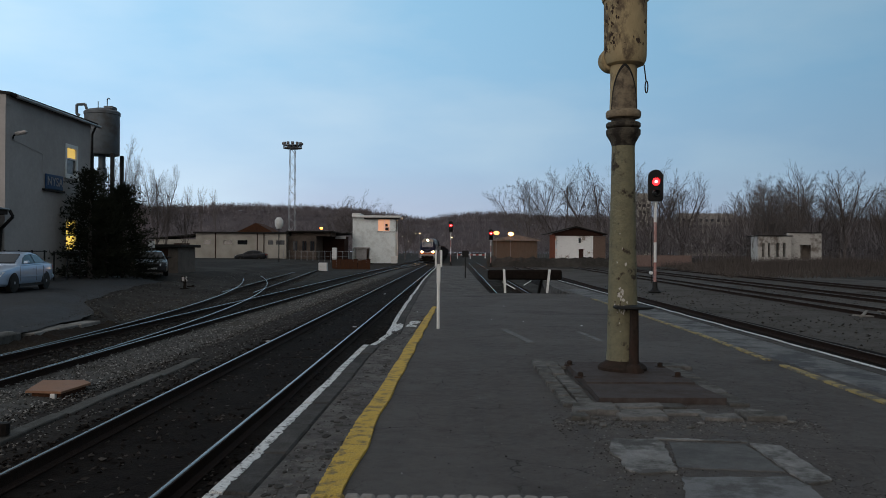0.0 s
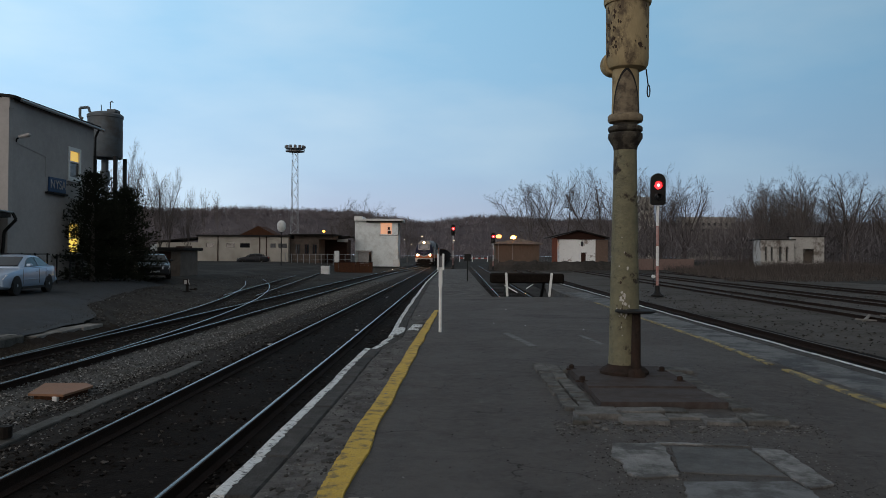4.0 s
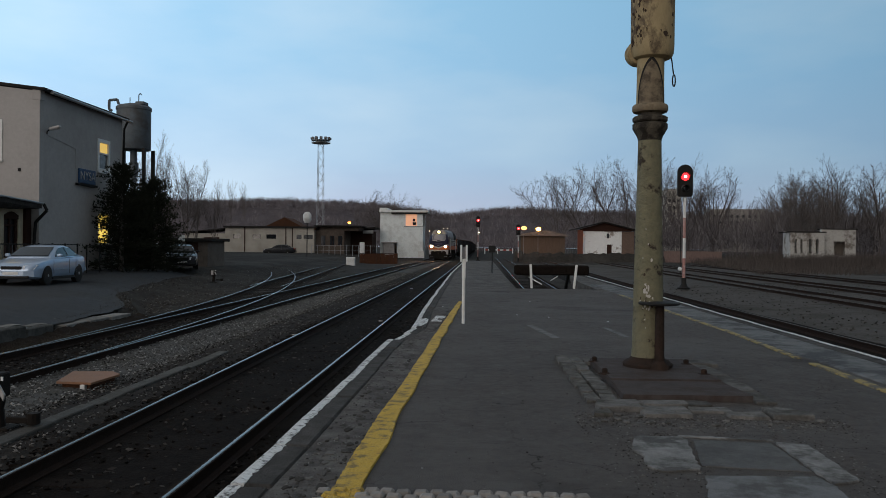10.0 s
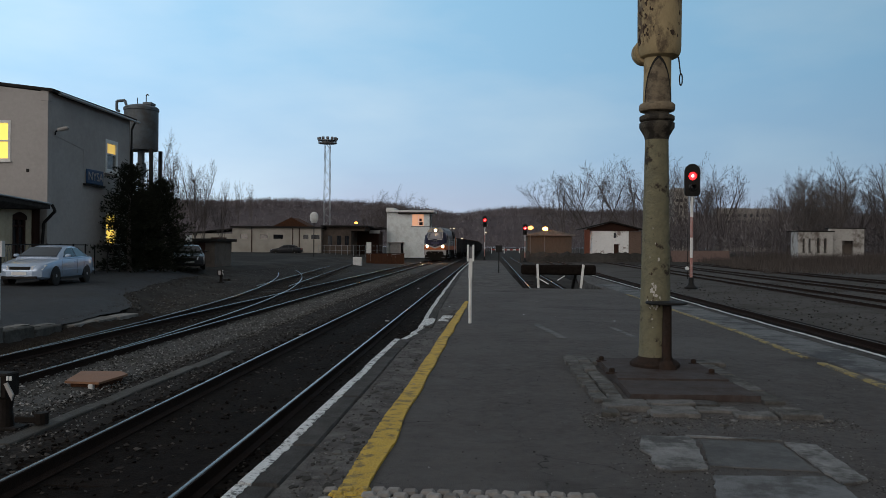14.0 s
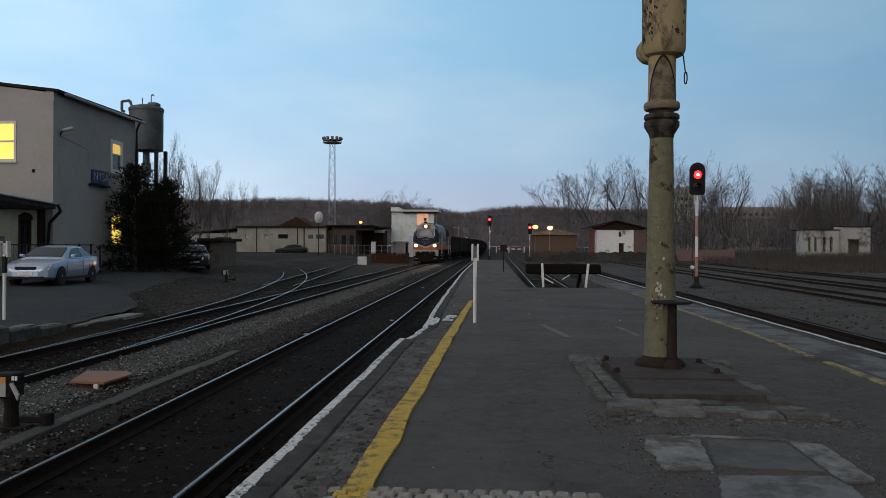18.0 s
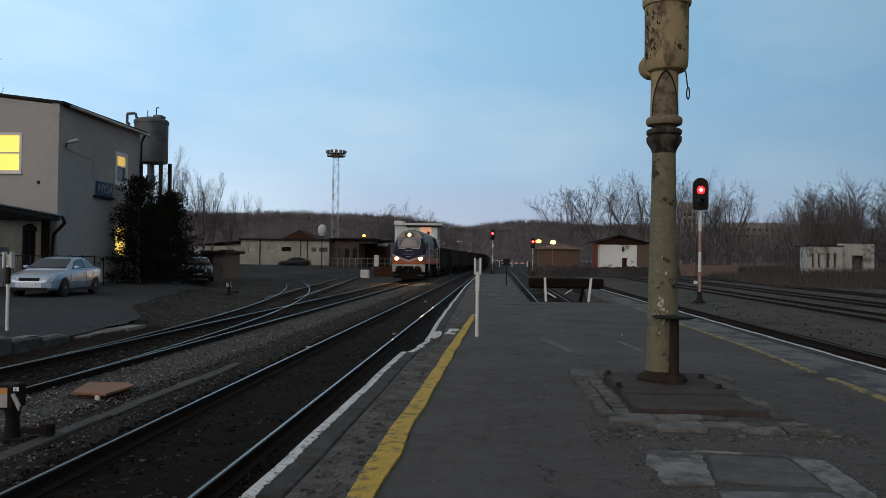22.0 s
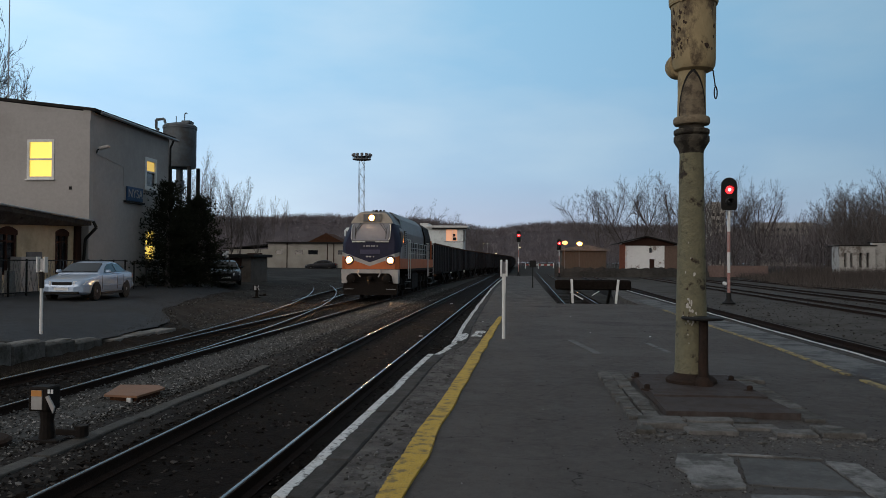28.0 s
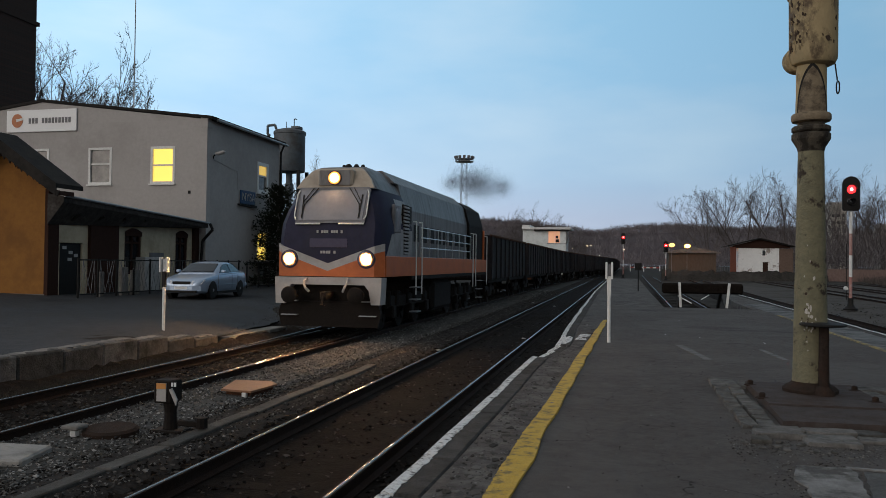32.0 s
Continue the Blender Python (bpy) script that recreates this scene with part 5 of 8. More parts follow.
def water_tank():
    wt = thing("water_tank", "dark steel water tank on tall legs", "water tank", at=pose(-25.05, 56.0, 0.2))
    part("tank", B().lathe([(0.0, 8.15), (1.15, 8.15), (1.18, 8.2), (1.18, 11.0), (1.23, 11.02), (1.23, 11.2), (1.10, 11.32), (0.4, 11.5), (0.0, 11.52)], 28), M_TANK, wt, "dark cylindrical tank", smooth=True)
    for x, y in ((-1.1, -0.8), (1.1, -0.8), (-1.1, 0.8), (1.1, 0.8)):
        part("leg", B().box(x - 0.11, x + 0.11, y - 0.11, y + 0.11, -0.5, 8.2), M_BLACK, wt)
    for z in (2.5, 5.2):
        part("brace", B().path([(-1.1, -0.8, z), (1.1, -0.8, z + 1.6)], 0.04).path([(1.1, -0.8, z), (-1.1, -0.8, z + 1.6)], 0.04), M_BLACK, wt)
    part("valve_pipe", B().lathe([(0.22, -0.4), (0.22, 6.2), (0.34, 6.3), (0.34, 7.2), (0.24, 7.3), (0.24, 8.2)], 14), M_TANK, wt, "thick standpipe", smooth=True)
    part("overflow_pipe", B().path([(-1.35, -0.6, 10.9), (-1.55, -0.6, 11.0), (-1.55, -0.6, 11.65), (-1.0, -0.5, 11.72), (-0.9, -0.5, 11.4)], 0.10, 8), M_TANK, wt, "bent overflow pipe")
    part("vent_pipe", B().path([(0.35, 0, 11.5), (0.35, 0, 12.15), (0.45, 0, 12.25), (0.55, 0, 12.15)], 0.035), M_BLACK, wt)
    part("vent_pipe", B().path([(-0.3, 0, 11.5), (-0.3, 0, 12.0)], 0.03), M_BLACK, wt)
    part("hatch", B().box(0.25, 0.9, -0.4, 0.4, 11.4, 11.62, 0.04), M_TANK, wt)
    return wt


water_tank()


def brick_tower():
    m = bpy.data.materials.new("sooty_brick")
    m.use_nodes = True
    n, l = m.node_tree.nodes, m.node_tree.links
    bt = n.new("ShaderNodeTexBrick")
    bt.inputs["Scale"].default_value = 1.0
    bt.inputs["Color1"].default_value = (0.055, 0.028, 0.022, 1)
    bt.inputs["Color2"].default_value = (0.035, 0.022, 0.018, 1)
    bt.inputs["Mortar"].default_value = (0.045, 0.04, 0.037, 1)
    bt.inputs["Brick Width"].default_value, bt.inputs["Row Height"].default_value = 0.26, 0.075
    bt.inputs["Mortar Size"].default_value = 0.008
    tc = n.new("ShaderNodeTexCoord")
    mp = n.new("ShaderNodeMapping")
    mp.inputs["Rotation"].default_value = (radians(90), 0, 0)
    l.new(tc.outputs["Object"], mp.inputs[0])
    l.new(mp.outputs[0], bt.inputs[0])
    l.new(bt.outputs[0], n["Principled BSDF"].inputs["Base Color"])
    n["Principled BSDF"].inputs["Roughness"].default_value = 0.95
    tw = thing("brick_tower", "tall dark sooty brick tower behind the office", "tower", at=pose(-48.2, 50.0, -0.2))
    part("shaft", B().box(-3.0, 3.0, -3.0, 3.0, 0, 34, 0.15), m, tw, "dark brick shaft")
    part("cap", B().box(-3.4, 3.4, -3.4, 3.4, 34, 35.2, 0.1), m, tw)
    for z in (12, 20, 28):
        part("string_course", B().box(-3.1, 3.1, -3.1, 3.1, z, z + 0.3), m, tw)


brick_tower()
solo("antenna_mast", B().tube((0, 0, -0.2), (0, 0, 26), 0.05, 0.03, 6), M_STEEL, "thin grey antenna mast behind the office roof", "mast", at=pose(-33.5, 48.6, 0))


M_YARDCONC = mat("mossy_dark_concrete", (0.042, 0.041, 0.038), (0.115, 0.112, 0.105), 6, 0.95, bump=0.9, bscale=30, stain=(0.14, 0.137, 0.13), sscale=1.6, samt=0.7, edge=(0.54, 0.64), vary=0.2, spec=0.05)


def left_platform():
    lp = thing("side_platform_wall", "cracked concrete edge wall of the yard", "wall", kind="structure")
    for i in range(12):
        y = 4.2 + i * 1.03
        dz = 0.2 * smooth01((y + 0.5 - 13.0) / 3.4)
        part("wall_block", B().box(-9.46 + rnd.uniform(-0.02, 0.02), -9.10, y, y + 1.01, -0.75, 0.025 + rnd.uniform(-0.02, 0.015) - dz, 0.025), M_OLDCONC if i in (5, 8, 9) else M_YARDCONC, lp)
        n = 9
        cr = [[(-9.47 + rnd.uniform(-0.03, 0.02), y + 1.0 * k / n, 0.0 - dz), (-9.44, y + 1.0 * k / n, 0.034 - dz + rnd.uniform(-0.004, 0.012)), (-9.25 + rnd.uniform(-0.09, 0.07), y + 1.0 * k / n, 0.032 - dz + rnd.uniform(-0.004, 0.010)), (-9.22, y + 1.0 * k / n, 0.0 - dz)] for k in range(n + 1)]
        part("crumbled_edge", B().loft(cr), M_CONC, lp, "pale crumbling edge of the yard")
    for i in range(3):
        part("edge_slab", B().box(-0.22, 0.20, 0, 1.02, -0.2, 0.03, 0.015), M_CONC, lp, "pale flat edge slab", at=pose(-9.22 + 0.01 * i, 16.9 + i * 1.06, -0.27, 0, rnd.uniform(-2, 2), rnd.uniform(-1.5, 2.5)))
    part("edge_fill", B().poly([(-9.44, 4.2), (-9.44, 13.1), (-12, 13.1), (-12, 4.2)], -0.7, 0.004), M_ROAD, lp)


left_platform()
_b = B()
_b.loft([[(-9.3, y, -0.7), (-9.09 + 0.05 * smooth01((y - 15.5) / 1.5), y, -0.34 + 0.06 * smooth01((y - 15.5) / 1.5) + rnd.uniform(-0.05, 0.03)), (-8.9, y, -0.40 + 0.05 * smooth01((y - 15.5) / 1.5) + rnd.uniform(-0.04, 0.04)), (-8.65, y, -0.45 + rnd.uniform(-0.02, 0.02)), (-8.35, y, -0.495), (-8.3, y, -0.7)] for y in steps(3.0, 20.6, 0.2)])
solo("earth_bank", _b, mat("leafy_soil", (0.014, 0.0115, 0.010), (0.046, 0.036, 0.030), 14, 0.95, bump=1.0, bscale=22, stain=(0.025, 0.022, 0.016), sscale=1.2, samt=0.7, spec=0.03), "low bank of dead leaves and soil under the wall", kind="structure")


def marker_post(label, at, top_dark=True, half=0.085):
    mp = thing("marker_post", label, "marker post", "white marker posts", at=at)
    part("pole", B().tube((0, 0, -0.1), (0, 0, 1.32), 0.035, 0.035, 10), M_WPAINT, mp, "white pole", smooth=True)
    part("collar", B().box(-0.04, 0.04, -0.04, 0.04, 0.92, 1.28, 0.01), M_BLACK if top_dark else M_WPAINT, mp)
    for s in (-1, 1):
        part("plate", B().box(s * half - 0.02, s * half + 0.02, -0.06, 0.06, 1.26, 1.60, 0.008), M_WPAINT, mp, "white end plate")
    part("face_plate", B().box(-half + 0.02, half - 0.02, 0.0, 0.015, 1.28, 1.56), M_STEEL if top_dark else M_HOOD, mp)
    return mp


marker_post("white marker post with twin plates on the platform edge", pose(-0.29, 16.05, 0), False, 0.055)
marker_post("white marker post with twin plates beside the yard", pose(-10.22, 16.06, 0.0))


# ---- distance: yard buildings, masts, trees ----
def low_yard_building():
    yb = thing("yard_building", "long low cream yard building with small dark windows", "building", at=pose(-2.0, 0, 0))
    Y = 118.0
    holes = [(-35.3, -34.2, 2.55, 3.2), (-32.3, -31.0, 2.55, 3.2), (-30.2, -28.7, 2.55, 3.2), (-25.6, -24.8, 2.55, 3.2), (-24.4, -23.1, 2.55, 3.2)]
    wall(yb, "front_wall", "y", Y, 0.4, -36.5, -22.9, -0.2, 4.2, holes, M_YARDWALL, "cream wall with small high windows")
    wall(yb, "side_wall", "x", -23.3, 0.4, Y + 0.4, Y + 9, -0.2, 4.2, [], M_YARDWALL)
    part("low_wing", B().box(-43.0, -36.5, Y + 0.6, Y + 8, -0.2, 3.3), M_YARDWALL, yb)
    part("wing_roof", B().slab([(-43.3, 3.3), (-36.5, 4.0), (-36.5, 4.15), (-43.3, 3.45)], "y", Y + 0.3, Y + 8.3), M_ROOF, yb)
    part("wing_gate", B().box(-40.0, -37.6, Y + 0.5, Y + 0.6, 0.1, 2.7), M_BROWN, yb, "brown timber gate")
    part("roof", B().box(-36.8, -22.6, Y - 0.3, Y + 9.3, 4.2, 4.45), M_ROOF, yb, "flat dark roof")
    for x in (-33.5, -27.2, -26.2):
        part("pilaster", B().box(x - 0.07, x + 0.07, Y - 0.06, Y, -0.2, 4.2), M_BROWN, yb)
    for h in holes:
        part("window", B().box(h[0], h[1], Y + 0.12, Y + 0.18, h[2], h[3]), M_DGLASS, yb)
    part("shed_roof", B().slab([(-31.6, 4.45), (-26.0, 4.45), (-26.0, 4.6), (-28.7, 6.0), (-31.6, 4.6)], "y", Y + 5, Y + 11), M_RUST, yb, "rusty gable roof behind")
    drab = mat("sooty_brown_brick", (0.075, 0.058, 0.048), (0.135, 0.108, 0.09), 3, 0.95, bump=0.4, stain=(0.05, 0.04, 0.034), sscale=0.6, samt=0.7)
    part("shed_wall", B().box(-22.9, -18.5, Y + 1, Y + 7, -0.2, 3.9), drab, yb, "sooty brown shed wall")
    part("shed_roof_edge", B().box(-23.1, -15.9, Y + 0.7, Y + 7.3, 4.5, 4.68), M_ROOF, yb, "long flat shed roof")
    part("shed_upper", B().box(-22.4, -16.4, Y + 1.6, Y + 6.8, 3.9, 4.5), drab, yb)
    for x in (-22.0, -20.6, -19.4):
        w = part("window", B().box(x, x + 0.6, Y + 0.94, Y + 1.0, 1.7, 3.1), M_DGLASS, yb, "dark shed window")
        part("glazing_bar", B().box(x + 0.27, x + 0.33, Y + 0.90, Y + 0.94, 1.7, 3.1), M_BROWN, w)


low_yard_building()


# stained white for the front wall, raised to hold the light falling on it
M_BOXLIT = mat("lit_white_render", (0.78, 0.84, 0.84), (0.88, 0.92, 0.92), 3, 0.9, bump=0.1, stain=(0.50, 0.52, 0.50), sscale=0.7, samt=0.6)


def signal_box():
    sb = thing("signal_box", "white two-storey signal box with flat overhanging roof", "signal box")
    Y, x0, x1 = 130.0, -16.4, -9.3
    wall(sb, "front_wall", "y", Y, 0.3, x0, x1, -0.3, 7.2, [(-12.16, -10.3, 5.02, 6.9), (-15.9, -13.6, 0.1, 2.2)], M_BOXLIT, "white rendered wall")
    wall(sb, "side_wall", "x", x1 - 0.3, 0.3, Y + 0.3, Y + 5.5, -0.3, 7.2, [(Y + 0.6, Y + 4.8, 4.95, 6.9)], M_WPAINT)
    wall(sb, "side_wall", "x", x0, 0.3, Y + 0.3, Y + 5.5, -0.3, 7.2, [], M_WPAINT)
    wall(sb, "rear_wall", "y", Y + 5.5, 0.3, x0, x1, -0.3, 7.2, [], M_WPAINT)
    part("roof", B().box(x0 - 0.1, x1 + 0.8, Y - 0.5, Y + 6.2, 7.2, 7.55, 0.04), M_WPAINT, sb, "thin white flat roof")
    part("roof_edge", B().box(-14.5, x1 + 0.7, Y - 0.42, Y - 0.05, 6.94, 7.2), M_BLACK, sb)
    part("parapet", B().box(x0 - 0.1, -15.2, Y - 0.2, Y + 6, 7.55, 7.95), M_WPAINT, sb)
    w = part("window", B().box(-12.16, -10.3, Y + 0.1, Y + 0.16, 5.02, 6.9), glow("warm_lit_window", (1.0, 0.50, 0.30), 0.42), sb, "warmly lit window")
    part("glazing_bar", B().box(-11.15, -11.07, Y + 0.04, Y + 0.10, 5.02, 6.9).box(-11.07, -10.3, Y + 0.04, Y + 0.1, 5.62, 5.70), M_WPAINT, w)
    part("desk_shadow", B().box(-11.0, -10.45, Y + 0.05, Y + 0.1, 5.1, 5.6).box(-11.0, -10.6, Y + 0.05, Y + 0.1, 5.75, 6.2), M_BLACK, w)
    part("window", B().box(x1 - 0.2, x1 - 0.14, Y + 0.6, Y + 4.8, 4.95, 6.9), M_DGLASS, sb)
    part("porch", B().box(-15.8, -14.0, Y - 0.5, Y, 0, 2.1).box(-16.1, -13.5, Y - 0.8, Y, 2.1, 2.3), M_LGREY, sb, "low white porch")
    part("sill_band", B().box(-12.4, x1 + 0.05, Y - 0.06, Y, 4.82, 4.92), M_HOOD, sb)
    part("small_cabinet", B().box(-9.9, -8.9, Y - 2.0, Y - 1.2, -0.3, 0.9, 0.03), M_WPAINT, sb, "white trackside cabinet")


signal_box()


def floodlight_mast():
    fm = thing("floodlight_mast", "tall lattice floodlight mast with a round lamp gallery", "floodlight mast", at=pose(-28.45, 140.0, 0.1))
    H = 20.0
    w = lambda z: 0.62 - 0.18 * z / H
    for sx in (-1, 1):
        for sy in (-1, 1):
            part("leg", B().tube((sx * w(0), sy * w(0), 0), (sx * w(H), sy * w(H), H), 0.045, 0.035, 5), M_STEEL, fm)
    for i in range(16):
        z0, z1 = i * H / 16, (i + 1) * H / 16
        s = 1 if i % 2 else -1
        b = B()
        for q in (-1, 1):
            b.tube((s * w(z0), q * w(z0), z0), (-s * w(z1), q * w(z1), z1), 0.03, n=4).tube((q * w(z0), s * w(z0), z0), (q * w(z1), -s * w(z1), z1), 0.03, n=4)
        part("lattice", b, M_STEEL, fm)
    part("gallery", B().lathe([(1.25, 19.75), (1.65, 19.78), (1.68, 19.90), (1.6, 19.92), (1.2, 19.88)], 20), M_STEEL, fm, "round gallery")
    part("gallery_rail", B().lathe([(1.66, 20.28), (1.70, 20.28), (1.70, 20.33), (1.66, 20.33)], 20), M_STEEL, fm)
    for i in range(12):
        a = 2 * math.pi * i / 12 + 0.2
        x, y = 1.6 * math.cos(a), 1.6 * math.sin(a)
        part("floodlight", B().tube((x, y, 19.9), (x, y, 20.5), 0.06, n=5).box(x - 0.24, x + 0.24, y - 0.2, y + 0.2, 20.42, 20.85, 0.06), M_HOOD, fm, "unlit floodlight")


floodlight_mast()


M_REDLAMP = glow("red_signal_lamp", (1.0, 0.012, 0.015), 7.0)
# pale emission for a disc that imitates the red lamp's overbright centre
M_REDBLOWN = glow("red_lamp_blown_centre", (1.0, 0.30, 0.28), 9.0)


def colour_signal(name, label, at, head_h, post_h, red_at, scale=1.0, extra=None):
    sg = thing(name, label, "railway signal", "colour light signals", at=at)
    n = 4
    for i in range(n):
        z0, z1 = 0.55 + (post_h - 0.55) * i / n, 0.55 + (post_h - 0.55) * (i + 1) / n
        part("post_band", B().tube((0, 0, z0), (0, 0, z1), 0.058 * scale, n=12), M_PINK if i % 2 == 0 else M_WPAINT, sg, smooth=True)
    part("base", B().lathe([(0.32, 0), (0.34, 0.08), (0.2, 0.16), (0.13, 0.3), (0.13, 0.58), (0.0, 0.6)], 14), M_BLACK, sg, "black cast base", smooth=True)
    w = 0.30 * scale
    z0, z1 = post_h + 0.05, post_h + 0.05 + head_h
    prof = [(-w, z0 + 0.1), (-w + 0.08, z0), (w - 0.08, z0), (w, z0 + 0.1)] + [(w * math.cos(a), z1 - w + w * math.sin(a)) for a in [i * math.pi / 8 for i in range(9)]]
    hd = part("head", B().slab(prof, "y", -0.10, 0.02), M_BLACK, sg, "black signal head with rounded top")
    nl = 2
    for i in range(nl):
        z = z1 - head_h * (0.74, 0.38)[i]
        lit = i == red_at
        part("hood", B().lathe([(0.17, -0.12), (0.17, -0.42), (0.15, -0.42), (0.15, -0.12)], 14, at=(0, 0, z), axis="y") if not lit else B().slab([(0.24 * math.cos(a), z + 0.24 * math.sin(a)) for a in [i2 * math.pi / 10 for i2 in range(11)]] + [(0.215 * math.cos(a), z + 0.215 * math.sin(a)) for a in [math.pi - i2 * math.pi / 10 for i2 in range(11)]], "y", -0.30, -0.10), M_BLACK, hd)
        part("lens", B().lathe([(0.20, -0.10), (0.16, -0.13), (0.0, -0.15)], 16, at=(0, 0, z), axis="y"), M_REDLAMP if lit else M_DGLASS, hd, "glowing red lens" if lit else "dark lens")
        if lit:
            part("lamp_core", B().lathe([(0.075, -0.151), (0.06, -0.165), (0.0, -0.17)], 12, at=(0, 0, z), axis="y"), M_REDBLOWN, hd, "added pale disc for the red lamp's overbright centre")
    part("bracket", B().box(-0.12, 0.12, -0.06, 0.06, post_h - 0.22, post_h + 0.05).tube((0.1, 0, post_h), (0.45, 0.0, post_h + 0.35), 0.02, n=5), M_STEEL, sg)
    if extra:
        extra(sg)
    return sg


def lower_lamp(sg):
    part("marker_lamp", B().lathe([(0.09, -0.1), (0.1, 0.05), (0.0, 0.08)], 12, at=(-0.22, -0.05, 1.05), axis="y"), M_WPAINT, sg, "small white plate")
    part("ladder", B().box(-0.20, -0.17, 0.0, 0.03, 0.5, 3.2), M_BLACK, sg)


colour_signal("railway_signal", "tall colour light signal showing red, red and white post", pose(10.59, 41.2, -0.50), 1.66, 4.72, 1, 1.3, lower_lamp)
colour_signal("railway_signal", "distant colour light signal showing red", pose(-0.15, 120.0, -0.45), 1.7, 5.0, 1)
colour_signal("railway_signal", "distant colour light signal showing red beside the yard", pose(5.46, 110.0, -0.45), 1.5, 3.7, 1)


def round_sign(at, label):
    rs = thing("yard_lamp", label, "yard lamp", at=at)
    part("post", B().tube((0, 0, 0), (0, 0, 4.6), 0.06, n=8), M_BLACK, rs)
    part("shade", B().lathe([(0.30, 4.3), (0.52, 4.7), (0.52, 5.3), (0.25, 5.65), (0.0, 5.68)], 14), M_WPAINT, rs, "pale rounded lamp shade", smooth=True)


round_sign(pose(-20.9, 95.0, 0.0), "dark post with a pale rounded lamp shade")

M_OLIT = glow("sodium_lamp", (1.0, 0.30, 0.032), 45.0)


def street_lamp(at, h, label, col=None):
    sl = thing("street_lamp", label, "street lamp", "sodium street lamps", at=at)
    part("post", B().tube((0, 0, 0), (0, 0, h), 0.05, 0.04, 6), M_HOOD, sl)
    part("arm", B().path([(0, 0, h), (0, -0.6, h + 0.1)], 0.04), M_STEEL, sl)
    part("lamp", B().lathe([(0.0, -0.34), (0.34, -0.24), (0.40, 0.0), (0.20, 0.15), (0, 0.2)], 12, at=(0, -0.7, h + 0.05)), col or M_OLIT, sl, "glowing lamp")


street_lamp(pose(8.75, 117.5, -0.4), 4.75, "glowing orange street lamp by the sheds")
street_lamp(pose(-31.4, 190.0, 0.2), 7.0, "distant glowing orange street lamp", glow("dim_sodium_lamp", (1.0, 0.30, 0.04), 8.0))
street_lamp(pose(6.3, 112.0, -0.4), 4.75, "small glowing yard lamp", glow("amber_lamp", (1.0, 0.35, 0.08), 5.0))


def sheds():
    sh = thing("goods_shed", "long brown goods shed in lamplight", "shed")
    m = mat("weathered_boards", (0.075, 0.062, 0.05), (0.14, 0.118, 0.098), 4, 0.9, bump=0.4, stretch=(6, 6, 0.5))
    part("wall", B().box(6.5, 13.2, 122, 128, -0.4, 3.4), m, sh, "weathered board wall")
    for i in range(7):
        part("wall_post", B().box(6.5 + i * 1.1 - 0.06, 6.5 + i * 1.1 + 0.06, 121.95, 122, -0.4, 3.4), m, sh)
    part("roof", B().slab([(6.0, 3.4), (13.7, 3.4), (13.7, 3.55), (10, 4.3), (6.0, 3.6)], "y", 121.4, 128.6), M_CONC, sh, "pale sheet roof")
    w = thing("white_house", "old white house with dark hipped roof and peeling plaster", "house")
    m2 = mat("peeling_white_plaster", (0.78, 0.79, 0.79), (0.88, 0.89, 0.89), 3, 0.9, bump=0.3, stain=(0.22, 0.17, 0.14), sscale=0.55, samt=0.85, edge=(0.56, 0.62))
    wall(w, "front_wall", "y", 115, 0.35, 15.3, 20.6, -0.2, 4.05, [(18.46, 18.82, 3.05, 3.75), (18.5, 19.2, 0.7, 2.15)], m2, "peeling white front wall")
    part("brick_wing", B().box(20.6, 22.4, 115.06, 120, -0.2, 4.0), mat("worn_red_brick", (0.11, 0.075, 0.058), (0.19, 0.135, 0.11), 5, 0.95, bump=0.4), w, "bare brick side wing")
    part("end_wall", B().box(15.3, 15.65, 115.35, 122, -0.2, 4.05), m2, w)
    part("rear_wall", B().box(15.3, 22.4, 121.7, 122, -0.2, 4.05), m2, w)
    part("gable_board", B().slab([(14.6, 4.06), (22.0, 4.06), (22.0, 4.3), (18.0, 5.25), (14.6, 4.36)], "y", 114.9, 115.3), M_BROWN, w, "dark boarded gable")
    part("roof", B().slab([(13.9, 4.25), (18.0, 5.30), (22.5, 4.22), (22.5, 4.36), (18.0, 5.46), (13.9, 4.40)], "y", 114.2, 122.6), M_ROOF, w, "dark low gabled roof")
    part("window", B().box(18.46, 18.82, 115.1, 115.15, 3.05, 3.75), M_DGLASS, w)
    part("doorway", B().box(18.5, 19.2, 115.1, 115.15, 0.7, 2.15), M_BROWN, w, "dark doorway")
    part("corner_post", B().box(14.25, 15.0, 114.6, 115.0, -0.3, 4.2), mat("faded_red_boards", (0.12, 0.045, 0.032), (0.20, 0.078, 0.052), 5, 0.9, bump=0.3), w, "faded red boarded corner")
    r = thing("ruined_building", "roofless grey ruin with empty window openings", "ruin")
    m3 = mat("weathered_ruin_plaster", (0.34, 0.33, 0.31), (0.48, 0.47, 0.45), 3, 0.95, bump=0.5, stain=(0.12, 0.10, 0.085), sscale=0.5, samt=0.9, edge=(0.5, 0.6))
    hs = [(39.25 + k * 0.72, 39.55 + k * 0.72, 1.2, 2.95) for k in range(2)] + [(41.0, 41.35, 1.2, 2.98), (41.85, 42.2, 1.2, 2.98)]
    wall(r, "front_wall", "y", 100, 0.4, 38.7, 42.9, -0.2, 3.8, hs, m3, "grey wall with empty openings")
    wall(r, "front_wall", "y", 101.5, 0.4, 43.1, 47.4, -0.2, 4.25, [(44.7, 46.1, 0.9, 2.75)], m3)
    wall(r, "side_wall", "x", 38.7, 0.4, 100.4, 102.0, -0.2, 3.8, [], m3)
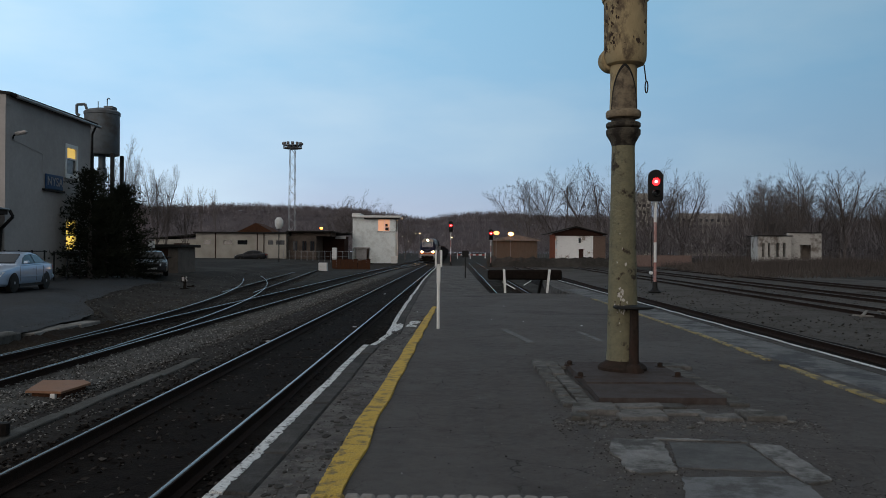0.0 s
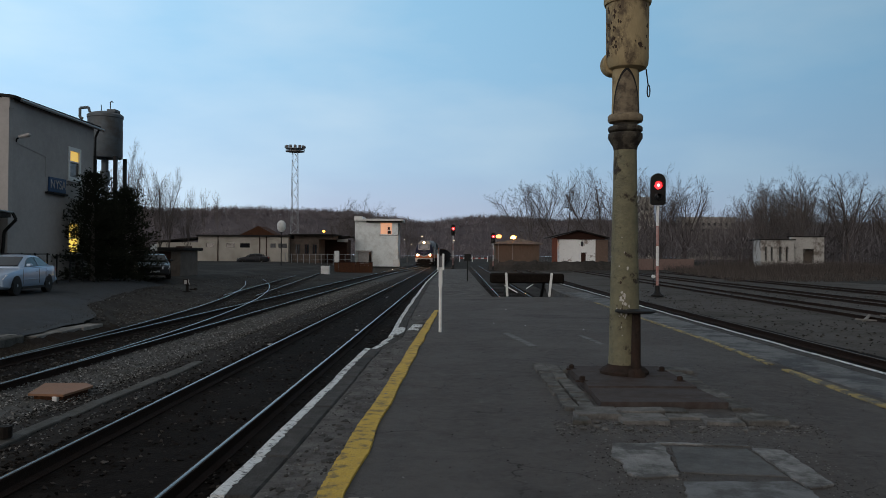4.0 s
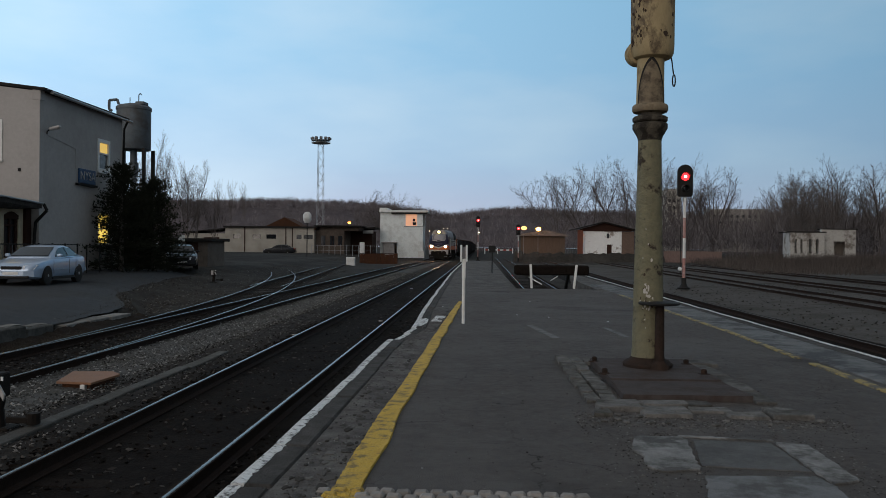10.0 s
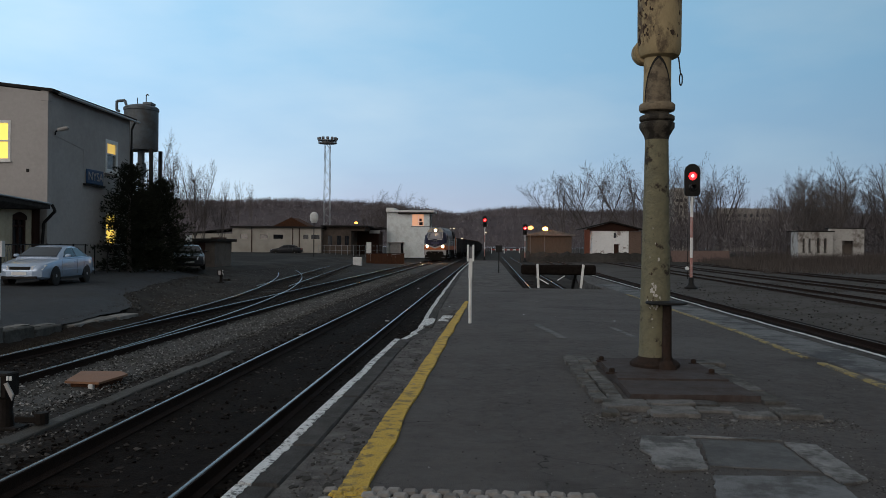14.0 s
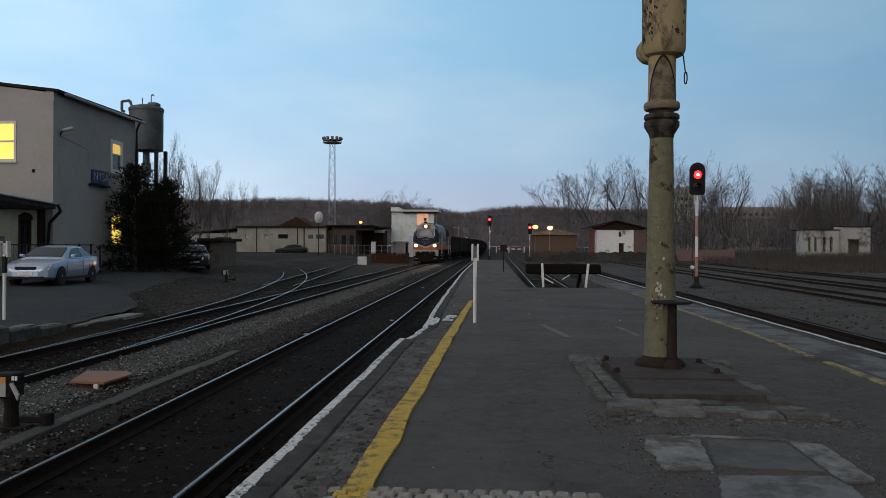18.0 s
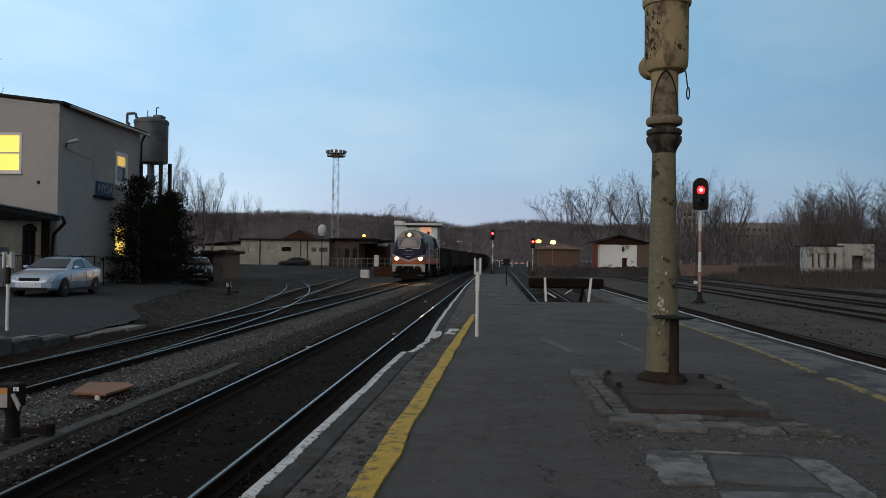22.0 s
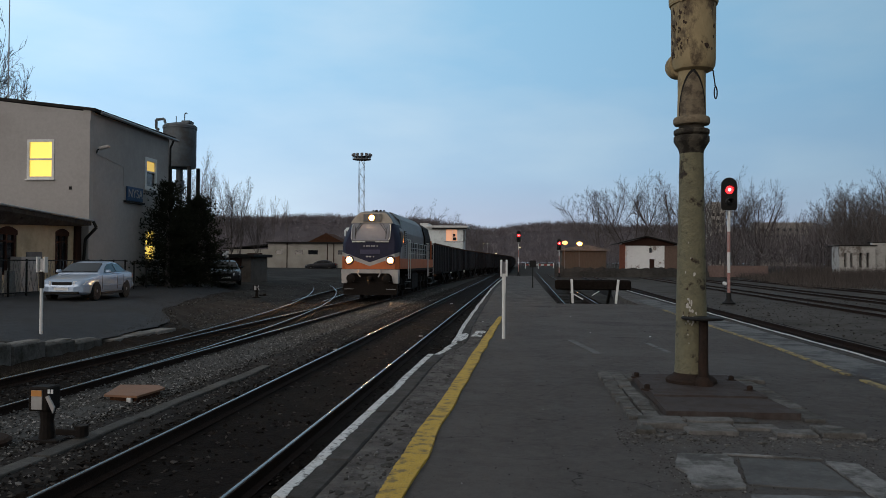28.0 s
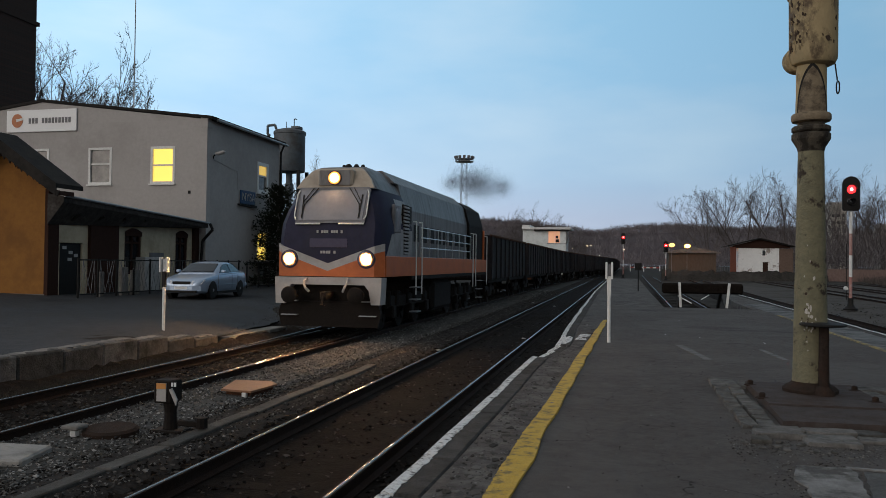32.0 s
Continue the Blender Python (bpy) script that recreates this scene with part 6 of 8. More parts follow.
    wall(r, "side_wall", "x", 47.0, 0.4, 101.9, 103.0, -0.2, 4.2, [], m3)
    wall(r, "rear_wall", "y", 103, 0.4, 39.1, 47.4, -0.2, 4.0, [], m3)
    part("roof_slab", B().box(38.6, 43.1, 99.9, 103.4, 3.8, 3.93), M_ROOF, r, "broken dark roof slab")
    part("roof_slab", B().box(43.4, 47.6, 101.4, 103.4, 4.25, 4.36), M_ROOF, r)
    w2 = thing("low_brick_wall", "long low faded brick wall by the yard", "wall")
    part("wall", B().box(26.0, 34.0, 112, 112.4, -0.3, 1.3), mat("faded_brick", (0.13, 0.09, 0.08), (0.23, 0.165, 0.15), 4, 0.95, bump=0.3), w2)
    t = thing("apartment_tower", "pale distant apartment block among the trees", "apartment block")
    low = thing("apartment_row", "long pale apartment block behind the wood", "apartment block")
    part("wall", B().box(118, 146, 410, 420, 0, 22.5), mat("pale_render", (0.24, 0.225, 0.21), (0.31, 0.29, 0.27), 1, 0.9, bump=0), low)
    for i in range(6):
        for k in range(9):
            part("window", B().box(119.5 + k * 3, 120.8 + k * 3, 409.9, 410, 2 + i * 3.2, 3.5 + i * 3.2), M_DGLASS, low)
    part("wall", B().box(94, 101, 400, 412, 0, 32), mat("pale_panels", (0.40, 0.38, 0.34), (0.5, 0.47, 0.42), 1, 0.9, bump=0), t)
    for i in range(8):
        for k in range(3):
            part("window", B().box(94.6 + k * 2.2, 95.8 + k * 2.2, 399.9, 400, 2 + i * 3.3, 3.5 + i * 3.3), M_DGLASS, t)


sheds()
# added earth-coloured bank in place of the scrub that hides the house walls' feet
_r = random.Random(71)
_b = B()
_b.loft([[(x, 110.6, -0.5), (x, 111.4, 0.35 + _r.uniform(-0.15, 0.2)), (x, 112.6, 0.85 + _r.uniform(-0.2, 0.25)), (x, 113.6, 0.6), (x, 114.4, -0.5)] for x in [5.0 + 0.55 * i for i in range(39)]])
solo("rubble_bank", _b, M_DIRT, "added low dark bank in place of scrub before the old houses", "earth bank", kind="stuff")


def low_shed():
    ls = thing("low_shed", "low brown shed with a flat dark roof behind the pines", "shed")
    m = mat("drab_brown_render", (0.12, 0.098, 0.082), (0.19, 0.158, 0.135), 5, 0.9, bump=0.3, stain=(0.08, 0.065, 0.055), sscale=0.8, samt=0.6)
    part("wall", B().box(-21.5, -18.15, 52, 55.5, -0.2, 1.78, 0.02), m, ls, "drab brown wall")
    part("roof", B().box(-21.8, -17.85, 51.7, 55.8, 1.78, 1.98, 0.02), M_ROOF, ls, "flat dark roof")
    part("door", B().box(-19.6, -18.8, 51.96, 52.0, -0.1, 1.7), M_BROWN, ls, "dark door")
    nb = thing("notice_plate", "white square plate on a thin post beside the shed", "sign", at=pose(-19.66, 51.3, 0))
    part("post", B().tube((0, 0, -0.1), (0, 0, 1.9), 0.03, n=6), M_STEEL, nb)
    part("plate", B().box(-0.22, 0.22, -0.02, 0.01, 1.75, 2.18, 0.008), M_WPAINT, nb, "white plate")


low_shed()


def yard_clutter():
    r0 = random.Random(5)
    bs = thing("brown_shed", "low dark brown shed beside the signal box", "shed")
    part("wall", B().box(-21.8, -17.2, 126, 131, -0.2, 4.0), M_BROWN, bs, "dark boarded wall")
    part("roof", B().slab([(-22.4, 3.9), (-16.6, 4.4), (-16.6, 4.65), (-22.4, 4.15)], "y", 125.4, 131.6), M_ROOF, bs)
    part("light_band", B().box(-18.6, -16.9, 125.3, 125.4, 3.6, 4.1), M_LGREY, bs, "pale fascia board")
    cp = thing("concrete_post", "short pale concrete post by the tracks", "post", at=pose(-14.6, 98.0, 0.0))
    part("post", B().box(-0.28, 0.28, -0.25, 0.25, -0.3, 2.05, 0.05), M_WPAINT, cp)
    solo("relay_box", B().box(-0.45, 0.45, -0.3, 0.3, -0.2, 0.75, 0.05), M_WPAINT, "small pale relay box beside the track", "relay box", at=pose(-13.4, 82.0, -0.35))
    lw = thing("low_board_wall", "low rusty brown board wall beside the tracks", "wall")
    for i in range(9):
        part("board", B().box(-14.0 + i * 0.5, -13.52 + i * 0.5, 92.0, 92.12, -0.5, 0.62 + r0.uniform(-0.06, 0.06), 0.01), M_RUST, lw)
    part("coping", B().box(-14.05, -9.5, 91.96, 92.16, 0.66, 0.74, 0.01), M_BROWN, lw)
    fe = thing("wire_fence", "low grey mesh fence before the signal box", "fence")
    for i in range(12):
        x = -24 + i * 0.85
        part("post", B().tube((x, 112, 0.0), (x, 112, 1.7), 0.04, n=5), M_STEEL, fe)
        if i < 11:
            part("rail", B().tube((x, 112, 1.6), (x + 0.85, 112, 1.6), 0.025, n=4).tube((x, 112, 0.9), (x + 0.85, 112, 0.9), 0.02, n=4), M_STEEL, fe)
    br = thing("crossing_barrier", "white and red level crossing barrier far down the line", "barrier")
    for i in range(9):
        part("band", B().box(2.0 + i * 1.0, 3.0 + i * 1.0, 262, 262.2, 0.55, 0.95), M_WPAINT if i % 2 else M_RPAINT, br)
    for x in (1.8, 6.0, 11.0):
        part("support", B().box(x, x + 0.3, 262, 262.3, -0.5, 1.4), M_WPAINT, br)
    solo("hut", B().box(-1.6, 1.6, -1.2, 1.2, -0.4, 2.1, 0.05), M_LGREY, "small pale hut by the crossing", "hut", at=pose(-6.2, 280.0, 0.3))
    r = random.Random(17)
    far = glow("distant_window_light", (1.0, 0.62, 0.35), 14.0)
    for i in range(9):
        hs = thing("village_lamp", "tiny distant lamp on the hillside", "street lamp", "hillside lamps", at=pose(r.uniform(-42, 2), 420 + r.uniform(0, 60), 0.0))
        hh = r.uniform(6, 13)
        part("post", B().tube((0, 0, 0), (0, 0, hh), 0.08, n=4), M_STEEL, hs)
        part("lamp", B().lathe([(0.0, -0.2), (0.25, 0), (0.0, 0.2)], 8, at=(0, 0, hh)), far, hs)


yard_clutter()


# ---- bare winter trees ----
def bare_tree_mesh(name, seed, H, spread=0.5, limbs=5, twig=0.014, trunk=0.26, low=0.22):
    """A short bole that parts into rising limbs, which branch again into a fan of fine twigs."""
    r = random.Random(seed)
    b = B()

    def turned(d, ang):
        a = d.orthogonal().normalized()
        a.rotate(Matrix.Rotation(r.uniform(0, 6.283), 3, d))
        return (d * math.cos(ang) + a * math.sin(ang)).normalized()

    def grow(p, d, L, rad, lev):
        if lev == 3:
            q = p + d * (L * 0.55)
            e = q + (d + Vector((r.uniform(-0.5, 0.5), r.uniform(-0.5, 0.5), r.uniform(-0.2, 0.5)))).normalized() * (L * 0.5)
            w = d.orthogonal().normalized()
            w.rotate(Matrix.Rotation(r.uniform(0, 3.14), 3, d))
            w *= twig
            b.add([tuple(p - w), tuple(p + w), tuple(q + w * 0.8), tuple(q - w * 0.8), tuple(e)], [(0, 1, 2, 3), (3, 2, 4)])
            return
        n = (7, 5, 4)[lev]
        for s in range(n):
            d = (d + Vector((r.uniform(-1, 1), r.uniform(-1, 1), r.uniform(-0.6, 0.6))) * (0.09, 0.12, 0.15)[lev] + Vector((0, 0, (0.035, 0.07, 0.05)[lev]))).normalized()
            q = p + d * (L / n)
            r1 = max(twig * 0.6, rad * (1 - 0.62 / n))
            b.tube(p, q, max(rad, twig), max(r1, twig * 0.7), (6, 4, 3)[lev], False)
            p, rad = q, r1
            if s >= (1, 0, 0)[lev]:
                for _ in range(r.choice(((1, 2, 2), (1, 2, 2), (2, 3, 3))[lev])):
                    f = 1 - 0.45 * s / n
                    grow(p, turned(d, r.uniform(0.45, 0.95)), L * r.uniform(0.36, 0.58) * f, rad * r.uniform(0.38, 0.55), lev + 1)
    p = Vector((0, 0, -0.3))
    top = Vector((r.uniform(-0.25, 0.25), r.uniform(-0.25, 0.25), H * low))
    b.tube(p, p.lerp(top, 0.3), trunk * 1.5, trunk * 1.08, 8, False)
    b.tube(p.lerp(top, 0.3), top, trunk * 1.08, trunk, 8, False)
    a0 = r.uniform(0, 6.283)
    for k in range(limbs):
        a = a0 + 6.283 * k / limbs + r.uniform(-0.4, 0.4)
        lean = spread * (0.25 if k == 0 else r.uniform(0.7, 1.2))
        start = top.lerp(Vector((0, 0, H * low * 0.65)), r.uniform(0, 0.6) if k else 0.0)
        grow(start, Vector((math.cos(a) * math.sin(lean), math.sin(a) * math.sin(lean), math.cos(lean))), H * (1 - low) * r.uniform(0.78, 1.0), trunk * r.uniform(0.5, 0.75), 0)
    me = bpy.data.meshes.new(name)
    me.from_pydata(b.v, [], b.f)
    me.materials.append(M_BARK)
    zs = [v[2] for v in b.v]
    return me, max(zs)


def trunk_mesh(name, H, rad):
    return B().lathe([(rad * 1.5, -0.3), (rad * 1.15, 0.3), (rad, H * 0.12), (rad * 0.9, H * 0.16)], 8).mesh(name, M_BARK, True)


TREES = []
for k, (H, sp, lm, lw) in enumerate(((17, 0.75, 6, 0.14), (17, 0.62, 6, 0.18), (17, 0.80, 7, 0.12), (16, 0.45, 5, 0.22), (16, 0.55, 6, 0.18), (15, 0.16, 2, 0.30), (15, 0.36, 4, 0.22), (16, 0.45, 5, 0.25))):
    me, top = bare_tree_mesh("crown", 11 + k, H, sp, lm, 0.0105, 0.20 + 0.015 * (k % 5), lw)
    TREES.append((me, top, trunk_mesh("trunk", H, 0.26)))


def bare_tree(x, y, height, k, label, group="bare trees", z=None, wide=1.0):
    me, top, tr = TREES[k]
    s = height / top
    t = thing("bare_tree", label, "tree", group, at=pose(x, y, ground_z(x, y) if z is None else z, 0, 0, rnd.uniform(0, 360)))
    c = part("crown", me, None, t)
    q = part("trunk", tr, None, t)
    c.scale = (s * wide, s * wide, s)
    q.scale = (s * wide, s * wide, s)
    return t


for x, y, h, k in ((15.0, 150, 17.6, 1), (21.0, 150, 19.2, 0), (27.4, 148, 18.8, 2), (34.6, 150, 19.4, 0), (39.8, 152, 19.2, 2), (44.5, 152, 17.6, 4)):
    bare_tree(x, y, h, k, "large spreading bare tree behind the sidings")
for i in range(46):
    y = rnd.uniform(108, 175)
    x = y * rnd.uniform(0.36, 0.76)
    bare_tree(x, y, rnd.uniform(11, 15.5), (3, 4, 5, 6, 7, 6)[i % 6], "slender bare tree in the winter wood")
for x, y, h, k in ((66.5, 152, 17.5, 7), (63.5, 150, 17.0, 6), (69.0, 155, 17.2, 4)):
    bare_tree(x, y, h, k, "tall bare tree rising out of the winter wood")
for x, y, h, k in ((-34.4, 79, 11.5, 6), (-32.6, 78, 13.2, 6), (-30.9, 77, 12.4, 6), (-29.6, 79, 10.6, 3), (-28.4, 78, 9.4, 6), (-27.2, 80, 7.0, 7), (-84.7, 250, 22.6, 5), (-79.8, 250, 22.0, 5), (-75.2, 250, 21.2, 5)):
    bare_tree(x, y, h, k, "bare slender tree behind the water tank", wide=0.62 if y < 200 else 0.45)
for x, y, h, k in ((-24, 205, 17, 2), (-19.5, 215, 15, 0), (-30, 208, 13, 4), (-13.0, 220, 13, 1)):
    bare_tree(x, y, h, k, "bare tree behind the signal box")
BIG = bare_tree_mesh("crown", 93, 18, 0.95, 16, 0.019, 0.32, 0.10)
BIG[0].materials.clear()
BIG[0].materials.append(mat("dark_wet_bark", (0.04, 0.036, 0.035), (0.085, 0.076, 0.072), 6, 0.95, bump=0.4, spec=0.05))
TREES.append((BIG[0], BIG[1], trunk_mesh("trunk", 20, 0.4)))
bare_tree(-56.8, 64.5, 26, len(TREES) - 1, "big dark bare tree reaching over the office roof", wide=0.74)
bare_tree(-65.5, 72.0, 31, len(TREES) - 1, "big dark bare tree reaching over the office roof", wide=0.70)


def pine(at, R0, H, count, seed, label):
    pn = thing("pine_tree", label, "tree", "pines beside the office", at=at)
    part("trunk", B().lathe([(0.16, -0.2), (0.12, 1.0), (0.06, H * 0.75), (0.015, H)], 8), M_BARK, pn)
    r = random.Random(seed)
    b = B()
    for i in range(count):
        t = (i + r.random()) / count
        z = 0.25 + (H - 0.3) * t ** 0.95
        a = i * 2.4 + r.uniform(-0.5, 0.5)
        R = (R0 * (1 - t ** 1.6) + 0.30) * r.uniform(0.55, 1.15)
        up = -0.15 + 0.75 * t + r.uniform(-0.1, 0.25)
        d = Vector((math.cos(a), math.sin(a), up))
        tip = Vector((0, 0, z)) + d * R
        b.tube((0, 0, z), tip, 0.025, 0.008, 3, False)
        for k in range(int(10 + 16 * R)):
            u = r.uniform(0.22, 1.02)
            p = Vector((0, 0, z)) + d * (R * u) + Vector((r.gauss(0, 0.13), r.gauss(0, 0.13), r.gauss(0, 0.10))) * (0.5 + u)
            g = (d + Vector((r.uniform(-0.9, 0.9), r.uniform(-0.9, 0.9), r.uniform(0.0, 1.2)))).normalized()
            for _ in range(7):
                q = (g + Vector((r.uniform(-0.8, 0.8), r.uniform(-0.8, 0.8), r.uniform(-0.6, 0.6)))).normalized() * r.uniform(0.09, 0.20)
                w = q.orthogonal().normalized() * 0.016
                o = len(b.v)
                b.v += [tuple(p - w), tuple(p + w), tuple(p + q)]
                b.f.append((o, o + 1, o + 2))
    me = bpy.data.meshes.new("crown")
    me.from_pydata(b.v, [], b.f)
    me.materials.append(NEEDLES)
    part("crown", me, None, pn, "loose dark needle crown")


NEEDLES = mat("dark_needles", (0.016, 0.019, 0.013), (0.034, 0.038, 0.026), 3, 0.9, bump=0, spec=0.05)
pine(pose(-18.95, 41.0, 0.05), 1.75, 5.6, 170, 5, "dark pine tree against the office wall")
pine(pose(-18.05, 43.0, 0.05), 1.85, 5.0, 170, 8, "broad dark pine tree beside the parked car")
pine(pose(-18.6, 42.2, 0.05), 1.3, 4.3, 120, 11, "low dark pine tree between two others")


def wood(name, label, count, px, py, hlo, hhi, seed, tone, spikes, width):
    """Far woodland: slim bare crowns, each a spray of fine upright twigs, joined as one mass."""
    r = random.Random(seed)
    vs, fs = [], []

    def twig(p, q, w):
        d = q - p
        s = Vector((d.y, -d.x, 0.0))
        s = (s.normalized() if s.length > 1e-4 else Vector((1, 0, 0))) * w
        if abs(s.y) > abs(s.x):
            s = Vector((w, 0, 0))
        o = len(vs)
        vs.extend((tuple(p - s), tuple(p + s), tuple(q)))
        fs.append((o, o + 1, o + 2))
    for _ in range(count):
        x = px(r)
        y = py(r, x)
        z = wood_z(x, y)
        h = r.uniform(hlo, hhi)
        w = h * r.uniform(0.30, 0.52)
        twig(Vector((x, y, z - 0.5)), Vector((x + r.uniform(-0.4, 0.4), y, z + h * 0.7)), width * 1.0)
        for k in range(spikes):
            a = r.uniform(0, 6.283)
            u = r.uniform(-0.75, 1.0)
            c = math.sqrt(max(0.0, 1 - u * u))
            m = w * c
            d = Vector((math.cos(a) * m, math.sin(a) * m, h * 0.50 * u))
            o = Vector((x, y, z + h * 0.44))
            p = o + d * r.uniform(0.1, 0.5) - Vector((0, 0, h * 0.08))
            q = o + d * r.uniform(0.8, 1.08)
            twig(p, q, width)
            twig(p.lerp(q, 0.5), q + Vector((r.uniform(-1, 1) * m * 0.5, 0, r.uniform(0.0, 0.08) * h)), width * 0.8)
    me = bpy.data.meshes.new(name)
    me.from_pydata(vs, [], fs)
    me.materials.append(island_mat(name + "_twigs", tone, 1.0, 0.0, 60.0, 0.09))
    solo(name, me, None, label, "wood", kind="stuff")


def hill_z(x, y):
    top = float(np.interp(x, (-600, -300, -170, -115, -75, -35, 10, 60, 150, 600), (46, 45, 46, 42, 37, 32, 36, 38, 35, 32)))
    return smooth01((y - 600) / 300) * (top + 1.0 * math.sin(x * 0.045))


def wood_z(x, y):
    return max(ground_z(x, y), hill_z(x, y) - 1.0 if y > 600 else -1.0)


def hill():
    b = B()
    xs = [-1500 + 50 * i for i in range(61)]
    ys = [590, 620, 660, 700, 740, 780, 820, 860, 900, 960, 1100, 1500]
    n = len(xs)
    b.add([(x, y, hill_z(x, y) + 1.8 + rnd.uniform(-0.6, 0.6)) for y in ys for x in xs], [(j * n + i, j * n + i + 1, (j + 1) * n + i + 1, (j + 1) * n + i) for j in range(len(ys) - 1) for i in range(n - 1)])
    # leaf litter colours are greyed to carry the haze of distance
    solo("hill", b, mat("hazed_leaf_litter", (0.075, 0.066, 0.072), (0.13, 0.115, 0.121), 0.03, 1.0, bump=0.0, stain=(0.11, 0.094, 0.094), sscale=0.01, spec=0.0), "brown wooded hillside behind the station", kind="structure", smooth=True)


hill()
# mauve-grey twig tones with the distance haze put into the colour
HILL_HAZED = [(0.10, 0.090, 0.10), (0.16, 0.145, 0.157), (0.24, 0.215, 0.227)]
THICK = [(0.092, 0.083, 0.087), (0.135, 0.123, 0.128), (0.195, 0.18, 0.186)]
wood("hillside_wood", "brown bare woodland on the distant hillside", 9000, lambda r: r.uniform(-560, 520), lambda r, x: r.choice((r.uniform(610, 930), r.uniform(820, 935))), 6, 15, 3, HILL_HAZED, 22, 0.13)
wood("valley_wood", "brown bare woodland behind the station", 1700, lambda r: r.uniform(-330, 30), lambda r, x: r.uniform(300, 540), 5, 9, 4, HILL_HAZED, 14, 0.07)
wood("thicket", "dense bare thicket beyond the sidings", 3600, lambda r: r.uniform(24, 200), lambda r, x: max(112, x * 1.3) + r.uniform(0, 120), 4, 12, 8, THICK, 16, 0.035)


def scrub():
    r = random.Random(21)
    b = B()
    for i in range(15000):
        y = r.uniform(66, 118)
        x = 14 + 0.14 * y + abs(r.gauss(0, 30))
        if i > 12000:
            x, y = r.uniform(35, 50), r.uniform(88, 99)
        z = ground_z(x, y)
        for _ in range(3):
            d = Vector((r.uniform(-0.6, 0.6), r.uniform(-0.6, 0.6), 1)).normalized() * r.uniform(0.2, 1.0) * (0.5 + 0.9 * (y - 60) / 60) * (1.7 if 36 < x < 50 and y > 88 else 1.0)
            o = len(b.v)
            b.v += [(x - 0.016, y, z), (x + 0.016, y, z), (x + d.x, y + d.y, z + d.z)]
            b.f.append((o, o + 1, o + 2))
    me = bpy.data.meshes.new("scrub")
    me.from_pydata(b.v, [], b.f)
    me.materials.append(island_mat("dry_brush", [(0.048, 0.042, 0.040), (0.082, 0.072, 0.067), (0.13, 0.114, 0.106)], 1.0, 0.0))
    solo("scrub", me, None, "dry brown brushwood along the outer tracks", "scrub", kind="stuff")


scrub()


# ---- things on the platform and between the tracks ----
M_CRANE = mat("peeling_olive_paint", (0.125, 0.118, 0.078), (0.215, 0.20, 0.125), 7, 0.8, bump=0.9, bscale=30, stain=(0.035, 0.026, 0.020), sscale=4.5, samt=0.95, edge=(0.565, 0.63))
M_CRANE2 = mat("peeling_ochre_paint", (0.30, 0.235, 0.13), (0.42, 0.33, 0.185), 6, 0.75, bump=0.5, bscale=25, stain=(0.085, 0.06, 0.04), sscale=3.4, samt=0.9, edge=(0.50, 0.62), stretch=(1, 1, 0.55))


M_FLANGE = mat("grimy_ochre_paint", (0.15, 0.118, 0.08), (0.28, 0.225, 0.15), 8, 0.8, bump=0.6, bscale=30, stain=(0.055, 0.042, 0.031), sscale=5.0, samt=0.85, edge=(0.48, 0.62))


